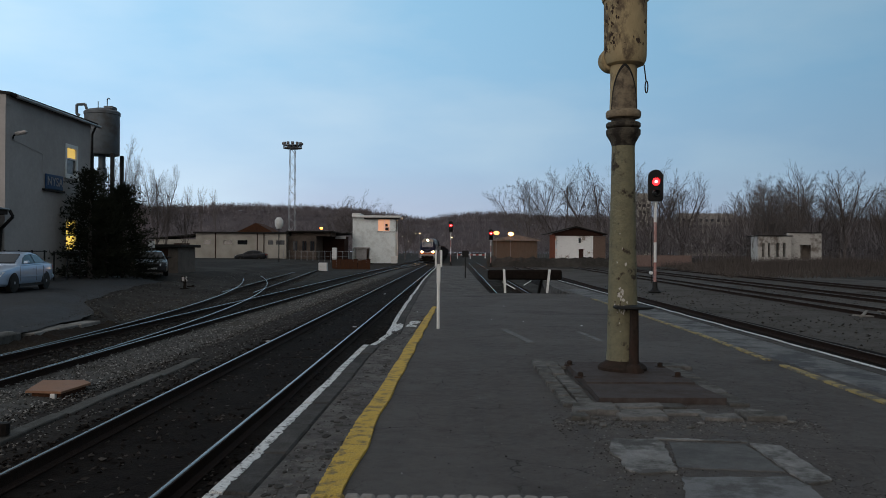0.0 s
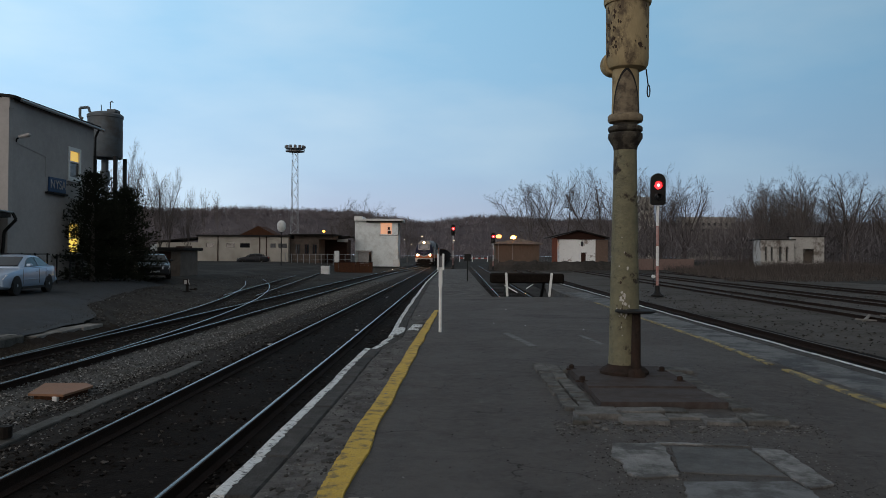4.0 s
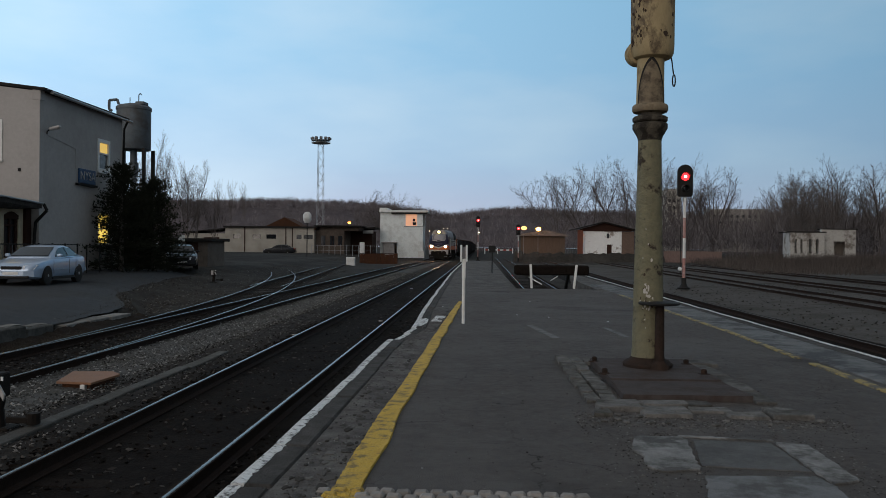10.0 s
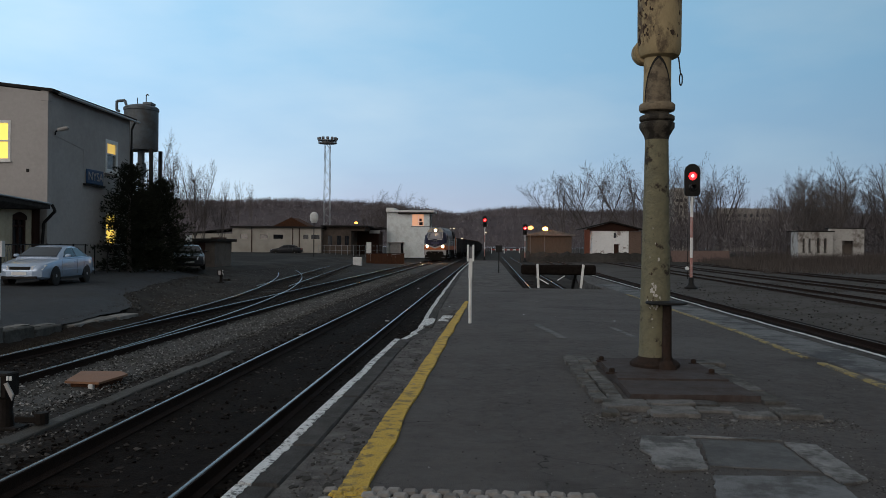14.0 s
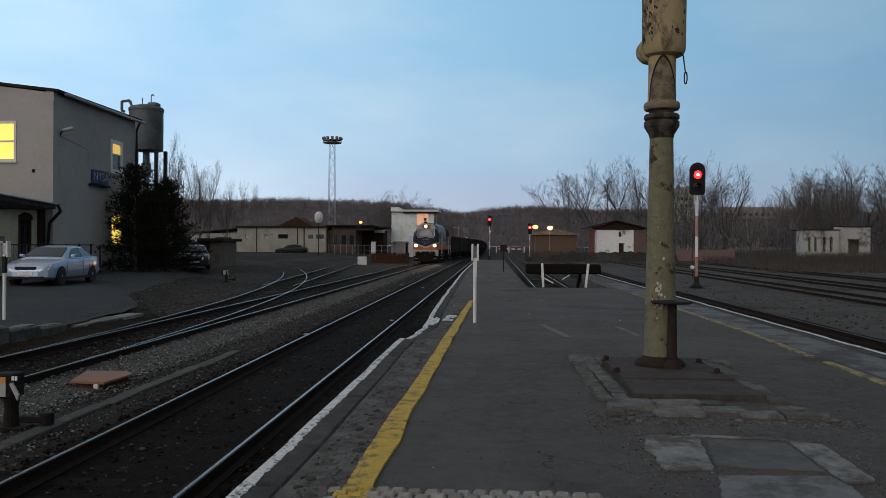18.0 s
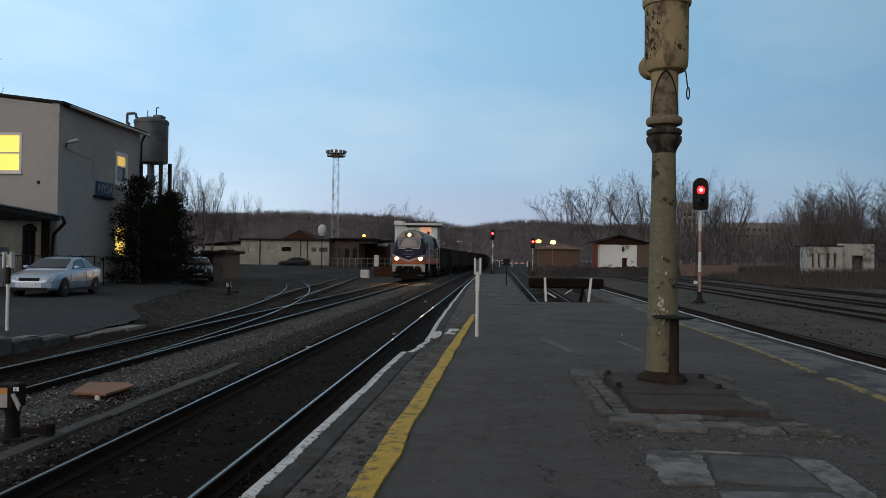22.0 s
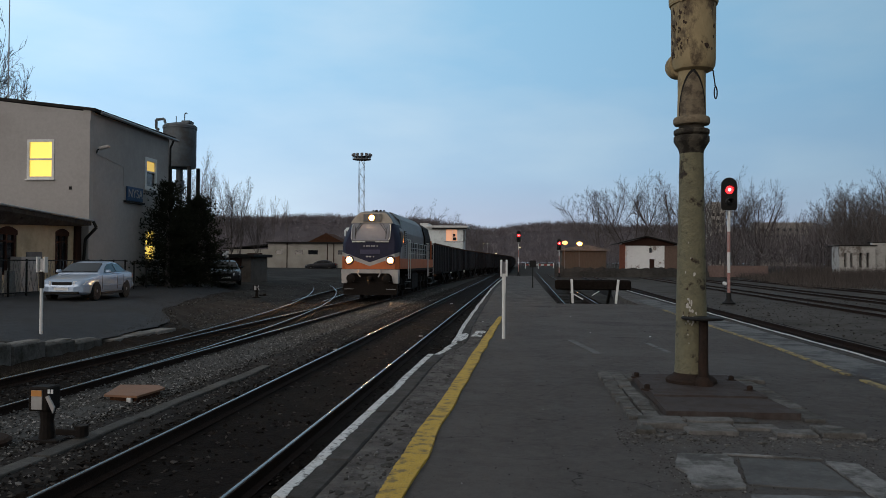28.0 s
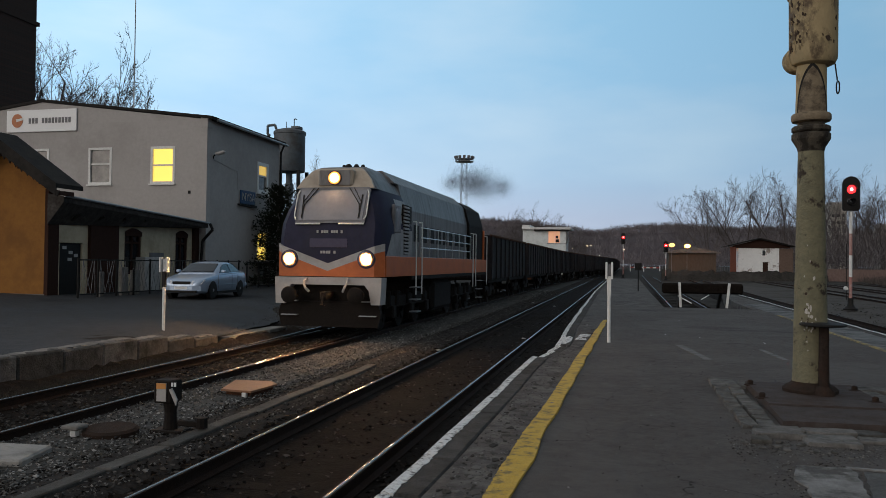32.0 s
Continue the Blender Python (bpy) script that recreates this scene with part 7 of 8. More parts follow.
def water_crane():
    wc = thing("water_crane", "tall old cast-iron water crane with peeling olive paint", "water crane", at=pose(2.125, 9.92, 0.10))
    part("column", B().lathe([(0.205, 0.0), (0.19, 0.3), (0.180, 0.9), (0.165, 1.6), (0.15, 2.3), (0.142, 2.80), (0.142, 2.86)], 36), M_CRANE, wc, "tapered olive column", smooth=True)
    part("base_ring", B().lathe([(0.30, 0.0), (0.305, 0.035), (0.26, 0.075), (0.225, 0.085), (0.20, 0.12), (0.0, 0.12)], 24), M_OLDIRON, wc, "rusted base ring", smooth=True)
    part("collar", B().lathe([(0.142, 2.80), (0.155, 2.85), (0.205, 2.935), (0.213, 2.95), (0.213, 3.005), (0.20, 3.015), (0.185, 3.022), (0.20, 3.03), (0.213, 3.045), (0.213, 3.085), (0.195, 3.10), (0.15, 3.11), (0.145, 3.17), (0.0, 3.17)], 32), mat("sooty_iron", (0.05, 0.043, 0.034), (0.12, 0.105, 0.08), 9, 0.8, metal=0.1, bump=0.6, bscale=40, stain=(0.018, 0.015, 0.012), sscale=6.0, samt=0.9, edge=(0.45, 0.56)), wc, "dark double flange collar", smooth=True)
    part("upper_flange", B().lathe([(0.15, 3.14), (0.205, 3.155), (0.218, 3.175), (0.218, 3.225), (0.205, 3.245), (0.17, 3.255), (0.0, 3.255)], 32), M_FLANGE, wc, "grimy ochre flange", smooth=True)
    part("neck", B().lathe([(0.172, 3.24), (0.166, 3.5), (0.166, 3.98)], 32), M_CRANE2, wc, "ochre neck", smooth=True)
    for w, rad, top, material, nm in ((0.188, 0.176, 0.57, M_BLACK, "arch_rim"), (0.163, 0.181, 0.525, M_FLANGE, "arch_panel")):
        rows = []
        for k in range(13):
            t = k / 12
            half = w * max(0.004, 1 - t ** 1.9) ** 0.72
            z = 3.25 + top * t
            rows.append([(rad * math.sin(u * half / 0.17), -rad * math.cos(u * half / 0.17), z) for u in (-1, -0.5, 0, 0.5, 1)] + [(0.14 * math.sin(u * half / 0.17), -0.14 * math.cos(u * half / 0.17), z) for u in (1, 0, -1)])
        part(nm, B().loft(rows), material, wc, "tall arched inspection panel" if nm == "arch_panel" else "dark arch rim", at=pose(0, 0, 0, 0, 0, -7))
    part("head", B().lathe([(0.10, 3.80), (0.18, 3.805), (0.235, 3.83), (0.258, 3.88), (0.264, 3.96), (0.266, 4.4), (0.268, 4.64)], 36), M_CRANE2, wc, "ochre drum with flaking paint", smooth=True, at=pose(0.02, 0, 0))
    part("head_rim", B().lathe([(0.285, 4.63), (0.295, 4.66), (0.295, 4.74), (0.27, 4.78), (0.27, 6.0), (0.0, 6.0)], 32), M_CRANE2, wc, "upper drum", smooth=True, at=pose(0.02, 0, 0))
    part("elbow", B().lathe([(0.07, -0.08), (0.13, -0.08), (0.155, -0.05), (0.155, 0.05), (0.13, 0.08), (0.07, 0.08)], 24, at=(-0.145, 0.08, 3.90), axis="y"), M_CRANE2, wc, "round elbow flange", smooth=True)
    r = random.Random(4)
    dark = mat("bare_iron_patch", (0.035, 0.024, 0.018), (0.075, 0.05, 0.035), 20, 0.9, bump=0.3)
    for k in range(70):
        a = radians(r.gauss(215, 14)) if k % 4 else radians(r.uniform(200, 330))
        z = r.uniform(3.95, 4.62)
        s = r.uniform(0.005, 0.022) * (1.4 if k % 7 == 0 else 1)
        n = 7
        pts = [(s * r.uniform(0.4, 1.3) * math.cos(q), s * 1.5 * r.uniform(0.4, 1.3) * math.sin(q)) for q in [2 * math.pi * i / n for i in range(n)]]
        up = 0.010 if k % 2 else 0.0008
        ring = [((0.2685 + (up if i in (1, 2) else 0.0008)) * math.cos(a + p[0] / 0.27), (0.2685 + (up if i in (1, 2) else 0.0008)) * math.sin(a + p[0] / 0.27), z + p[1]) for i, p in enumerate(pts)]
        inner = [(x * 0.985, y * 0.985, z2) for x, y, z2 in ring]
        part("paint_flake", B().loft([ring, inner]), M_CRANE2 if k % 3 == 0 else dark, wc, at=pose(0.02, 0, 0))
    pale = mat("flaked_pale_primer", (0.40, 0.38, 0.35), (0.58, 0.56, 0.52), 20, 0.9, bump=0.4)
    for k in range(46):
        z = r.uniform(0.70, 1.02) if k < 34 else r.uniform(0.35, 1.7)
        a = radians(r.gauss(255, 13))
        s = r.uniform(0.006, 0.018)
        rad = 0.2035 - 0.024 * z
        pts = [(s * r.uniform(0.4, 1.2) * math.cos(q), s * 1.7 * r.uniform(0.4, 1.2) * math.sin(q)) for q in [2 * math.pi * i / 6 for i in range(6)]]
        ring = [(rad * math.cos(a + p[0] / rad), rad * math.sin(a + p[0] / rad), z + p[1]) for p in pts]
        inner = [(x * 0.96, y * 0.96, z2) for x, y, z2 in ring]
        part("paint_flake", B().loft([ring, inner]), pale if k % 4 else dark, wc)
    ch = part("pull_chain", B().tube((0.245, -0.05, 3.82), (0.268, -0.06, 3.62), 0.008, n=6), M_BLACK, wc, "dark pull rod with a long link")
    link = [(0.274 + 0.017 * math.cos(a), -0.06, 3.54 + 0.075 * math.sin(a)) for a in [2 * math.pi * i / 14 for i in range(15)]]
    part("link", B().path(link, 0.008, 6), M_BLACK, ch)
    part("valve_spindle", B().tube((0.09, -0.25, -0.02), (0.09, -0.25, 0.80), 0.060, 0.052, 14).lathe([(0.13, -0.02), (0.11, 0.05), (0.07, 0.10)], 14, at=(0.09, -0.25, 0)), M_OLDIRON, wc, "rusty valve standpipe", smooth=True)
    hw = part("hand_wheel", B().lathe([(0.05, 0.765), (0.16, 0.78), (0.23, 0.78), (0.248, 0.79), (0.248, 0.805), (0.23, 0.815), (0.16, 0.81), (0.05, 0.82)], 28, at=(0.08, -0.25, 0)), M_BLACK, wc, "dark flat hand wheel", smooth=True)
    return wc


water_crane()


def crane_base():
    cb = thing("crane_foundation", "weathered concrete foundation with an iron cover plate", "foundation")
    r = random.Random(2)
    cells = []
    for cx, w in ((1.10, 0.15), (1.26, 0.16)):
        y = 7.95
        while y < 10.9:
            h = r.uniform(0.16, 0.42)
            cells.append((cx, cx + w, y, y + h))
            y += h + 0.012
    for y0 in (7.30, 7.52, 7.76):
        x = 1.10 + r.uniform(0, 0.1)
        while x < 2.95:
            w = r.uniform(0.14, 0.46)
            if r.random() < 0.86:
                cells.append((x, x + w, y0, y0 + r.uniform(0.17, 0.225)))
            x += w + 0.012
    for cx, w in ((2.80, 0.20),):
        y = 7.98
        while y < 10.6:
            h = r.uniform(0.3, 0.7)
            cells.append((cx, cx + w, y, y + h))
            y += h + 0.012
    x = 1.44
    while x < 2.75:
        w = r.uniform(0.25, 0.6)
        cells.append((x, x + w, 10.5, 10.85))
        x += w + 0.012
    for x0, x1, y0, y1 in cells:
        q = lambda: r.uniform(-0.02, 0.02)
        pts = [(x0 + q(), y0 + q()), ((x0 + x1) / 2, y0 + q()), (x1 + q(), y0 + q()), (x1 + q(), y1 + q()), ((x0 + x1) / 2, y1 + q()), (x0 + q(), y1 + q())]
        z = 0.052 + r.uniform(-0.016, 0.006)
        mx, my = sum(p[0] for p in pts) / 6, sum(p[1] for p in pts) / 6
        b = B().loft([[(x, y, -0.06) for x, y in pts], [(x, y, z - 0.012) for x, y in pts], [(mx + (x - mx) * 0.97, my + (y - my) * 0.97, z + r.uniform(-0.004, 0.006)) for x, y in pts]])
        part("concrete_block", b, M_OLDCONC, cb)
    pl = part("cover_plate", B().poly([(1.49, 8.06), (2.80, 8.10), (2.74, 8.94), (1.51, 8.92)], 0.0, 0.080), mat("dull_brown_iron", (0.050, 0.043, 0.041), (0.095, 0.082, 0.079), 6, 0.85, metal=0.0, bump=0.6, bscale=60, stain=(0.05, 0.032, 0.025), sscale=2.0, samt=0.7, spec=0.1), cb, "flat iron cover plate")
    pl2 = part("cover_plate", B().poly([(1.51, 8.93), (2.74, 8.95), (2.72, 10.60), (1.50, 10.55)], 0.0, 0.100), pl.data.materials[0], cb, "flat iron cover plate")
    for x, y in ((1.52, 10.28), (1.50, 9.30), (2.66, 10.15), (2.66, 9.35)):
        part("bolt", B().lathe([(0.075, 0.0), (0.07, 0.012), (0.034, 0.016), (0.034, 0.055), (0.022, 0.066), (0.0, 0.068)], 8, at=(x, y, 0.09)), M_OLDIRON, cb, "rusty bolt")
    for k in range(40):
        x, y = r.uniform(1.0, 3.2), r.choice((r.uniform(7.0, 7.5), r.uniform(6.9, 7.35)))
        s = r.uniform(0.01, 0.04)
        part("chip", B().box(-s, s, -s * 0.7, s * 0.7, 0, s * 0.7, s * 0.25), M_OLDCONC, cb, at=pose(x, y, 0.004, 0, 0, r.uniform(0, 180)))


crane_base()


def pit_cover():
    pc = thing("slab_cover", "broken grey concrete cover slabs sunk in the asphalt", "cover slabs")
    lo = mat("smooth_grey_slab", (0.11, 0.112, 0.114), (0.20, 0.203, 0.206), 4, 0.85, bump=0.5, bscale=70, stain=(0.06, 0.057, 0.053), sscale=2.2, samt=0.75, edge=(0.46, 0.58))
    brk = mat("broken_grey_slab", (0.12, 0.119, 0.116), (0.29, 0.287, 0.28), 5, 0.9, bump=0.8, bscale=50, stain=(0.055, 0.052, 0.048), sscale=3.0, samt=0.85, edge=(0.46, 0.60))
    dk = mat("damp_grey_slab", (0.07, 0.069, 0.068), (0.135, 0.133, 0.131), 5, 0.85, bump=0.6, bscale=70, stain=(0.045, 0.043, 0.041), sscale=2.6, samt=0.7)
    rr = random.Random(41)

    def ragged(pts):
        res = []
        for i, p in enumerate(pts):
            q = pts[(i + 1) % len(pts)]
            n = max(1, int(math.hypot(q[0] - p[0], q[1] - p[1]) / 0.06))
            for k in range(n):
                u = k / n
                res.append((p[0] + (q[0] - p[0]) * u + rr.uniform(-0.010, 0.010), p[1] + (q[1] - p[1]) * u + rr.uniform(-0.010, 0.010)))
        return res
    for pts, z, m in (([(1.30, 6.52), (1.68, 6.53), (1.70, 6.40), (1.58, 5.58), (1.30, 5.50), (1.22, 5.62), (1.26, 5.95), (1.20, 6.1)], 0.024, brk),
                      ([(1.76, 6.45), (2.36, 6.38), (2.34, 5.60), (1.62, 5.68)], 0.018, dk),
                      ([(1.62, 5.66), (2.34, 5.58), (2.32, 5.50), (1.60, 5.48)], 0.006, M_ASPH),
                      ([(2.39, 6.40), (2.62, 6.34), (2.60, 5.75), (2.57, 5.38), (2.36, 5.28), (2.37, 5.75)], 0.028, brk),
                      ([(1.57, 5.44), (2.33, 5.46), (2.36, 5.25), (2.22, 4.0), (1.40, 4.0), (1.47, 5.0)], 0.022, lo),
                      ([(1.68, 6.60), (2.40, 6.52), (2.40, 6.47), (1.68, 6.55)], 0.02, brk)):
        pts = ragged(pts)
        b = B()
        b.loft([[(x, y, -0.08) for x, y in pts], [(x, y, z - 0.006) for x, y in pts], [((x - sum(p[0] for p in pts) / len(pts)) * 0.993 + sum(p[0] for p in pts) / len(pts), (y - sum(p[1] for p in pts) / len(pts)) * 0.993 + sum(p[1] for p in pts) / len(pts), z) for x, y in pts]])
        part("slab", b, m, pc)


pit_cover()


def cobbles():
    cb = thing("cobble_strip", "strip of small worn paving cobbles across the platform", "paving", kind="structure")
    m = mat("worn_cobble", (0.17, 0.155, 0.14), (0.29, 0.27, 0.25), 14, 0.8, bump=0.4, bscale=60, vary=0.3)
    r = random.Random(9)
    sh = []
    for k in range(4):
        sh.append(B().box(-0.047, 0.047, -0.045, 0.045, -0.05, 0.030, 0.016).mesh("cobble", m))
    sy = [B().box(-0.047, 0.047, -0.045, 0.045, -0.05, 0.030, 0.016).mesh("cobble", M_YEL)]
    for j in range(7):
        for i in range(17):
            x = -0.95 + i * 0.102 + (0.05 if j % 2 else 0) + r.uniform(-0.008, 0.008)
            y = 4.93 - j * 0.098 + r.uniform(-0.006, 0.006)
            part("cobble", sy[0] if yl(y) - 0.03 < x < yl(y) + 0.17 else sh[(i + j) % 4], None, cb, at=pose(x, y, r.uniform(-0.008, 0.006), r.uniform(-4, 4), r.uniform(-4, 4), r.uniform(-6, 6)))


cobbles()


def buffer_stop():
    bs = thing("buffer_stop", "low timber buffer stop with two white posts", "buffer stop")
    part("beam", B().box(1.45, 4.45, 31.9, 32.35, 0.46, 0.86, 0.06), M_SLEEP, bs, "dark timber beam")
    for x in (2.2, 3.7):
        part("back_stay", B().tube((x, 32.35, 0.62), (x, 33.9, -0.35), 0.07, n=6), M_BLACK, bs, "dark raking stay")
    for x, lean in ((2.12, 0.03), (3.80, -0.06)):
        part("post", B().box(-0.045, 0.045, -0.045, 0.045, -0.05, 0.90, 0.008), M_WPAINT, bs, "white painted post", at=pose(x, 31.5, 0, 0, lean * -100, 0))
    part("strut", B().tube((2.0, 31.3, 0.40), (2.5, 31.2, 0.12), 0.022, n=6), M_WPAINT, bs, "white strut")
    part("strut", B().tube((3.2, 32.0, 0.42), (2.9, 31.8, 0.25), 0.02, n=6), M_WPAINT, bs)


buffer_stop()


def trackside_sign():
    ts = thing("track_sign", "small dark square sign on a thin post", "sign", at=pose(0.82, 48.2, -0.05))
    part("post", B().tube((0, 0, 0), (0, 0, 1.5), 0.035, n=8), M_BLACK, ts)
    part("plate", B().box(-0.2, 0.2, -0.02, 0.02, 1.3, 1.72, 0.01), M_BLACK, ts, "dark square plate")


trackside_sign()


def dwarf_signal(at, s, label, lit):
    dw = thing("dwarf_signal", label, "dwarf signal", "dwarf signals", at=at)
    part("foot", B().box(-0.24 * s, 0.24 * s, -0.16 * s, 0.16 * s, 0, 0.06 * s, 0.01).lathe([(0.11 * s, 0.05 * s), (0.085 * s, 0.30 * s), (0.11 * s, 0.46 * s)], 12), M_UNDER, dw, "black cast foot")
    part("lantern", B().box(-0.19 * s, 0.10 * s, -0.15 * s, 0.15 * s, 0.45 * s, 0.78 * s, 0.02 * s), M_UNDER, dw, "black lantern box")
    part("white_face", B().box(-0.13 * s, 0.02 * s, -0.165 * s, -0.15 * s, 0.48 * s, 0.74 * s), M_LGREY, dw, "dull white face")
    part("arrow_face", B().slab([(0.09 * s, 0.66 * s), (0.13 * s, 0.68 * s), (0.22 * s, 0.52 * s), (0.20 * s, 0.44 * s)], "y", -0.20 * s, -0.17 * s), M_LGREY, dw, "dull white slanted arrow")
    if lit:
        part("glow_strip", B().box(-0.13 * s, 0.02 * s, -0.172 * s, -0.166 * s, 0.66 * s, 0.74 * s), mat("amber_enamel", (0.55, 0.24, 0.07), (0.62, 0.30, 0.09), 8, 0.4), dw, "amber strip")
    part("lever", B().box(0.16 * s, 0.55 * s, -0.08 * s, 0.02 * s, 0.12 * s, 0.20 * s, 0.01).lathe([(0.09 * s, 0.1 * s), (0.09 * s, 0.25 * s)], 10, at=(0.5 * s, 0, 0)), M_UNDER, dw, "point lever with round weight")
    for k in range(2):
        part("number_bar", B().box(0.10 * s + k * 0.045 * s, 0.13 * s + k * 0.045 * s, -0.162 * s, -0.15 * s, 0.70 * s, 0.755 * s), M_WPAINT, dw)
    return dw


dwarf_signal(pose(-5.15, 8.25, -0.47), 0.80, "black dwarf signal with white face and lever", True)
dwarf_signal(pose(-13.0, 38.2, -0.30), 0.8, "small black dwarf signal with a white face", False)


def cover_box():
    cv = thing("cable_box", "rusty orange-brown steel cable box with a flat lid", "cable box")
    part("lid", B().poly([(-5.82, 10.66), (-5.30, 10.60), (-5.24, 11.35), (-5.46, 11.60), (-6.04, 11.54)], -0.39, -0.36), mat("orange_brown_lid", (0.22, 0.11, 0.062), (0.32, 0.17, 0.10), 6, 0.7, metal=0.1, bump=0.2, stain=(0.16, 0.10, 0.07), sscale=3.0, samt=0.6), cv, "flat orange-brown lid")
    part("box", B().poly([(-5.76, 10.71), (-5.34, 10.66), (-5.29, 11.3), (-5.48, 11.54), (-5.98, 11.48)], -0.56, -0.39), M_RUST, cv, "rusty box body")
    part("latch", B().box(-5.46, -5.39, 10.60, 10.68, -0.46, -0.39, 0.01), M_WPAINT, cv, "pale latch")
    ms = thing("cable_marker", "small pale mushroom-shaped cable marker", "cable marker", at=pose(-6.02, 7.72, -0.50))
    part("stem", B().lathe([(0.05, 0), (0.05, 0.14)], 8), M_WPAINT, ms)
    part("cap", B().box(-0.11, 0.11, -0.10, 0.10, 0.13, 0.18, 0.015), M_CONC, ms, "pale cap")
    solo("paving_slab", B().box(-0.55, 0.35, -0.3, 0.3, 0, 0.12, 0.02), mat("pale_slab", (0.26, 0.255, 0.24), (0.42, 0.41, 0.39), 6, 0.9, bump=0.6, bscale=50, stain=(0.10, 0.095, 0.085), sscale=3.0, samt=0.8), "pale square concrete slab in the ballast", "paving slab", at=pose(-6.05, 6.70, -0.50, 1, 2, 12))
    solo("pit_ring", B().lathe([(0.30, 0.0), (0.31, 0.10), (0.27, 0.125), (0.20, 0.12), (0.0, 0.115)], 18), M_OLDIRON, "low dark rusty pit ring in the ballast", "pit cover", at=pose(-5.72, 7.95, -0.50, 2, 1, 0))
    M_TROUGH = mat("dirty_trough_concrete", (0.05, 0.047, 0.043), (0.105, 0.10, 0.092), 7, 0.95, bump=0.7, bscale=40, stain=(0.04, 0.037, 0.03), sscale=2.5, samt=0.8, vary=0.2)
    td = thing("cable_trough", "grey concrete cable trough running through the ballast", "cable trough")
    for i in range(9):
        part("trough_lid", B().box(-0.10, 0.10, 0, 0.98, -0.08, 0.03, 0.012), M_TROUGH, td, at=pose(-4.78 + 0.010 * i + rnd.uniform(-0.02, 0.02), 5.5 + i * 1.0, -0.446 + rnd.uniform(-0.012, 0.006), rnd.uniform(-1, 1), rnd.uniform(-3, 3), rnd.uniform(-1.5, 1.0)))


cover_box()


M_HLGLASS = mat("clear_headlight_glass", (0.55, 0.57, 0.60), (0.80, 0.82, 0.84), 10, 0.12, bump=0.0, spec=0.7)


M_CARGLASS = glass("tinted_car_glass", (0.007, 0.008, 0.010))
M_CARGLASS.node_tree.nodes["Principled BSDF"].inputs["Specular IOR Level"].default_value = 0.3


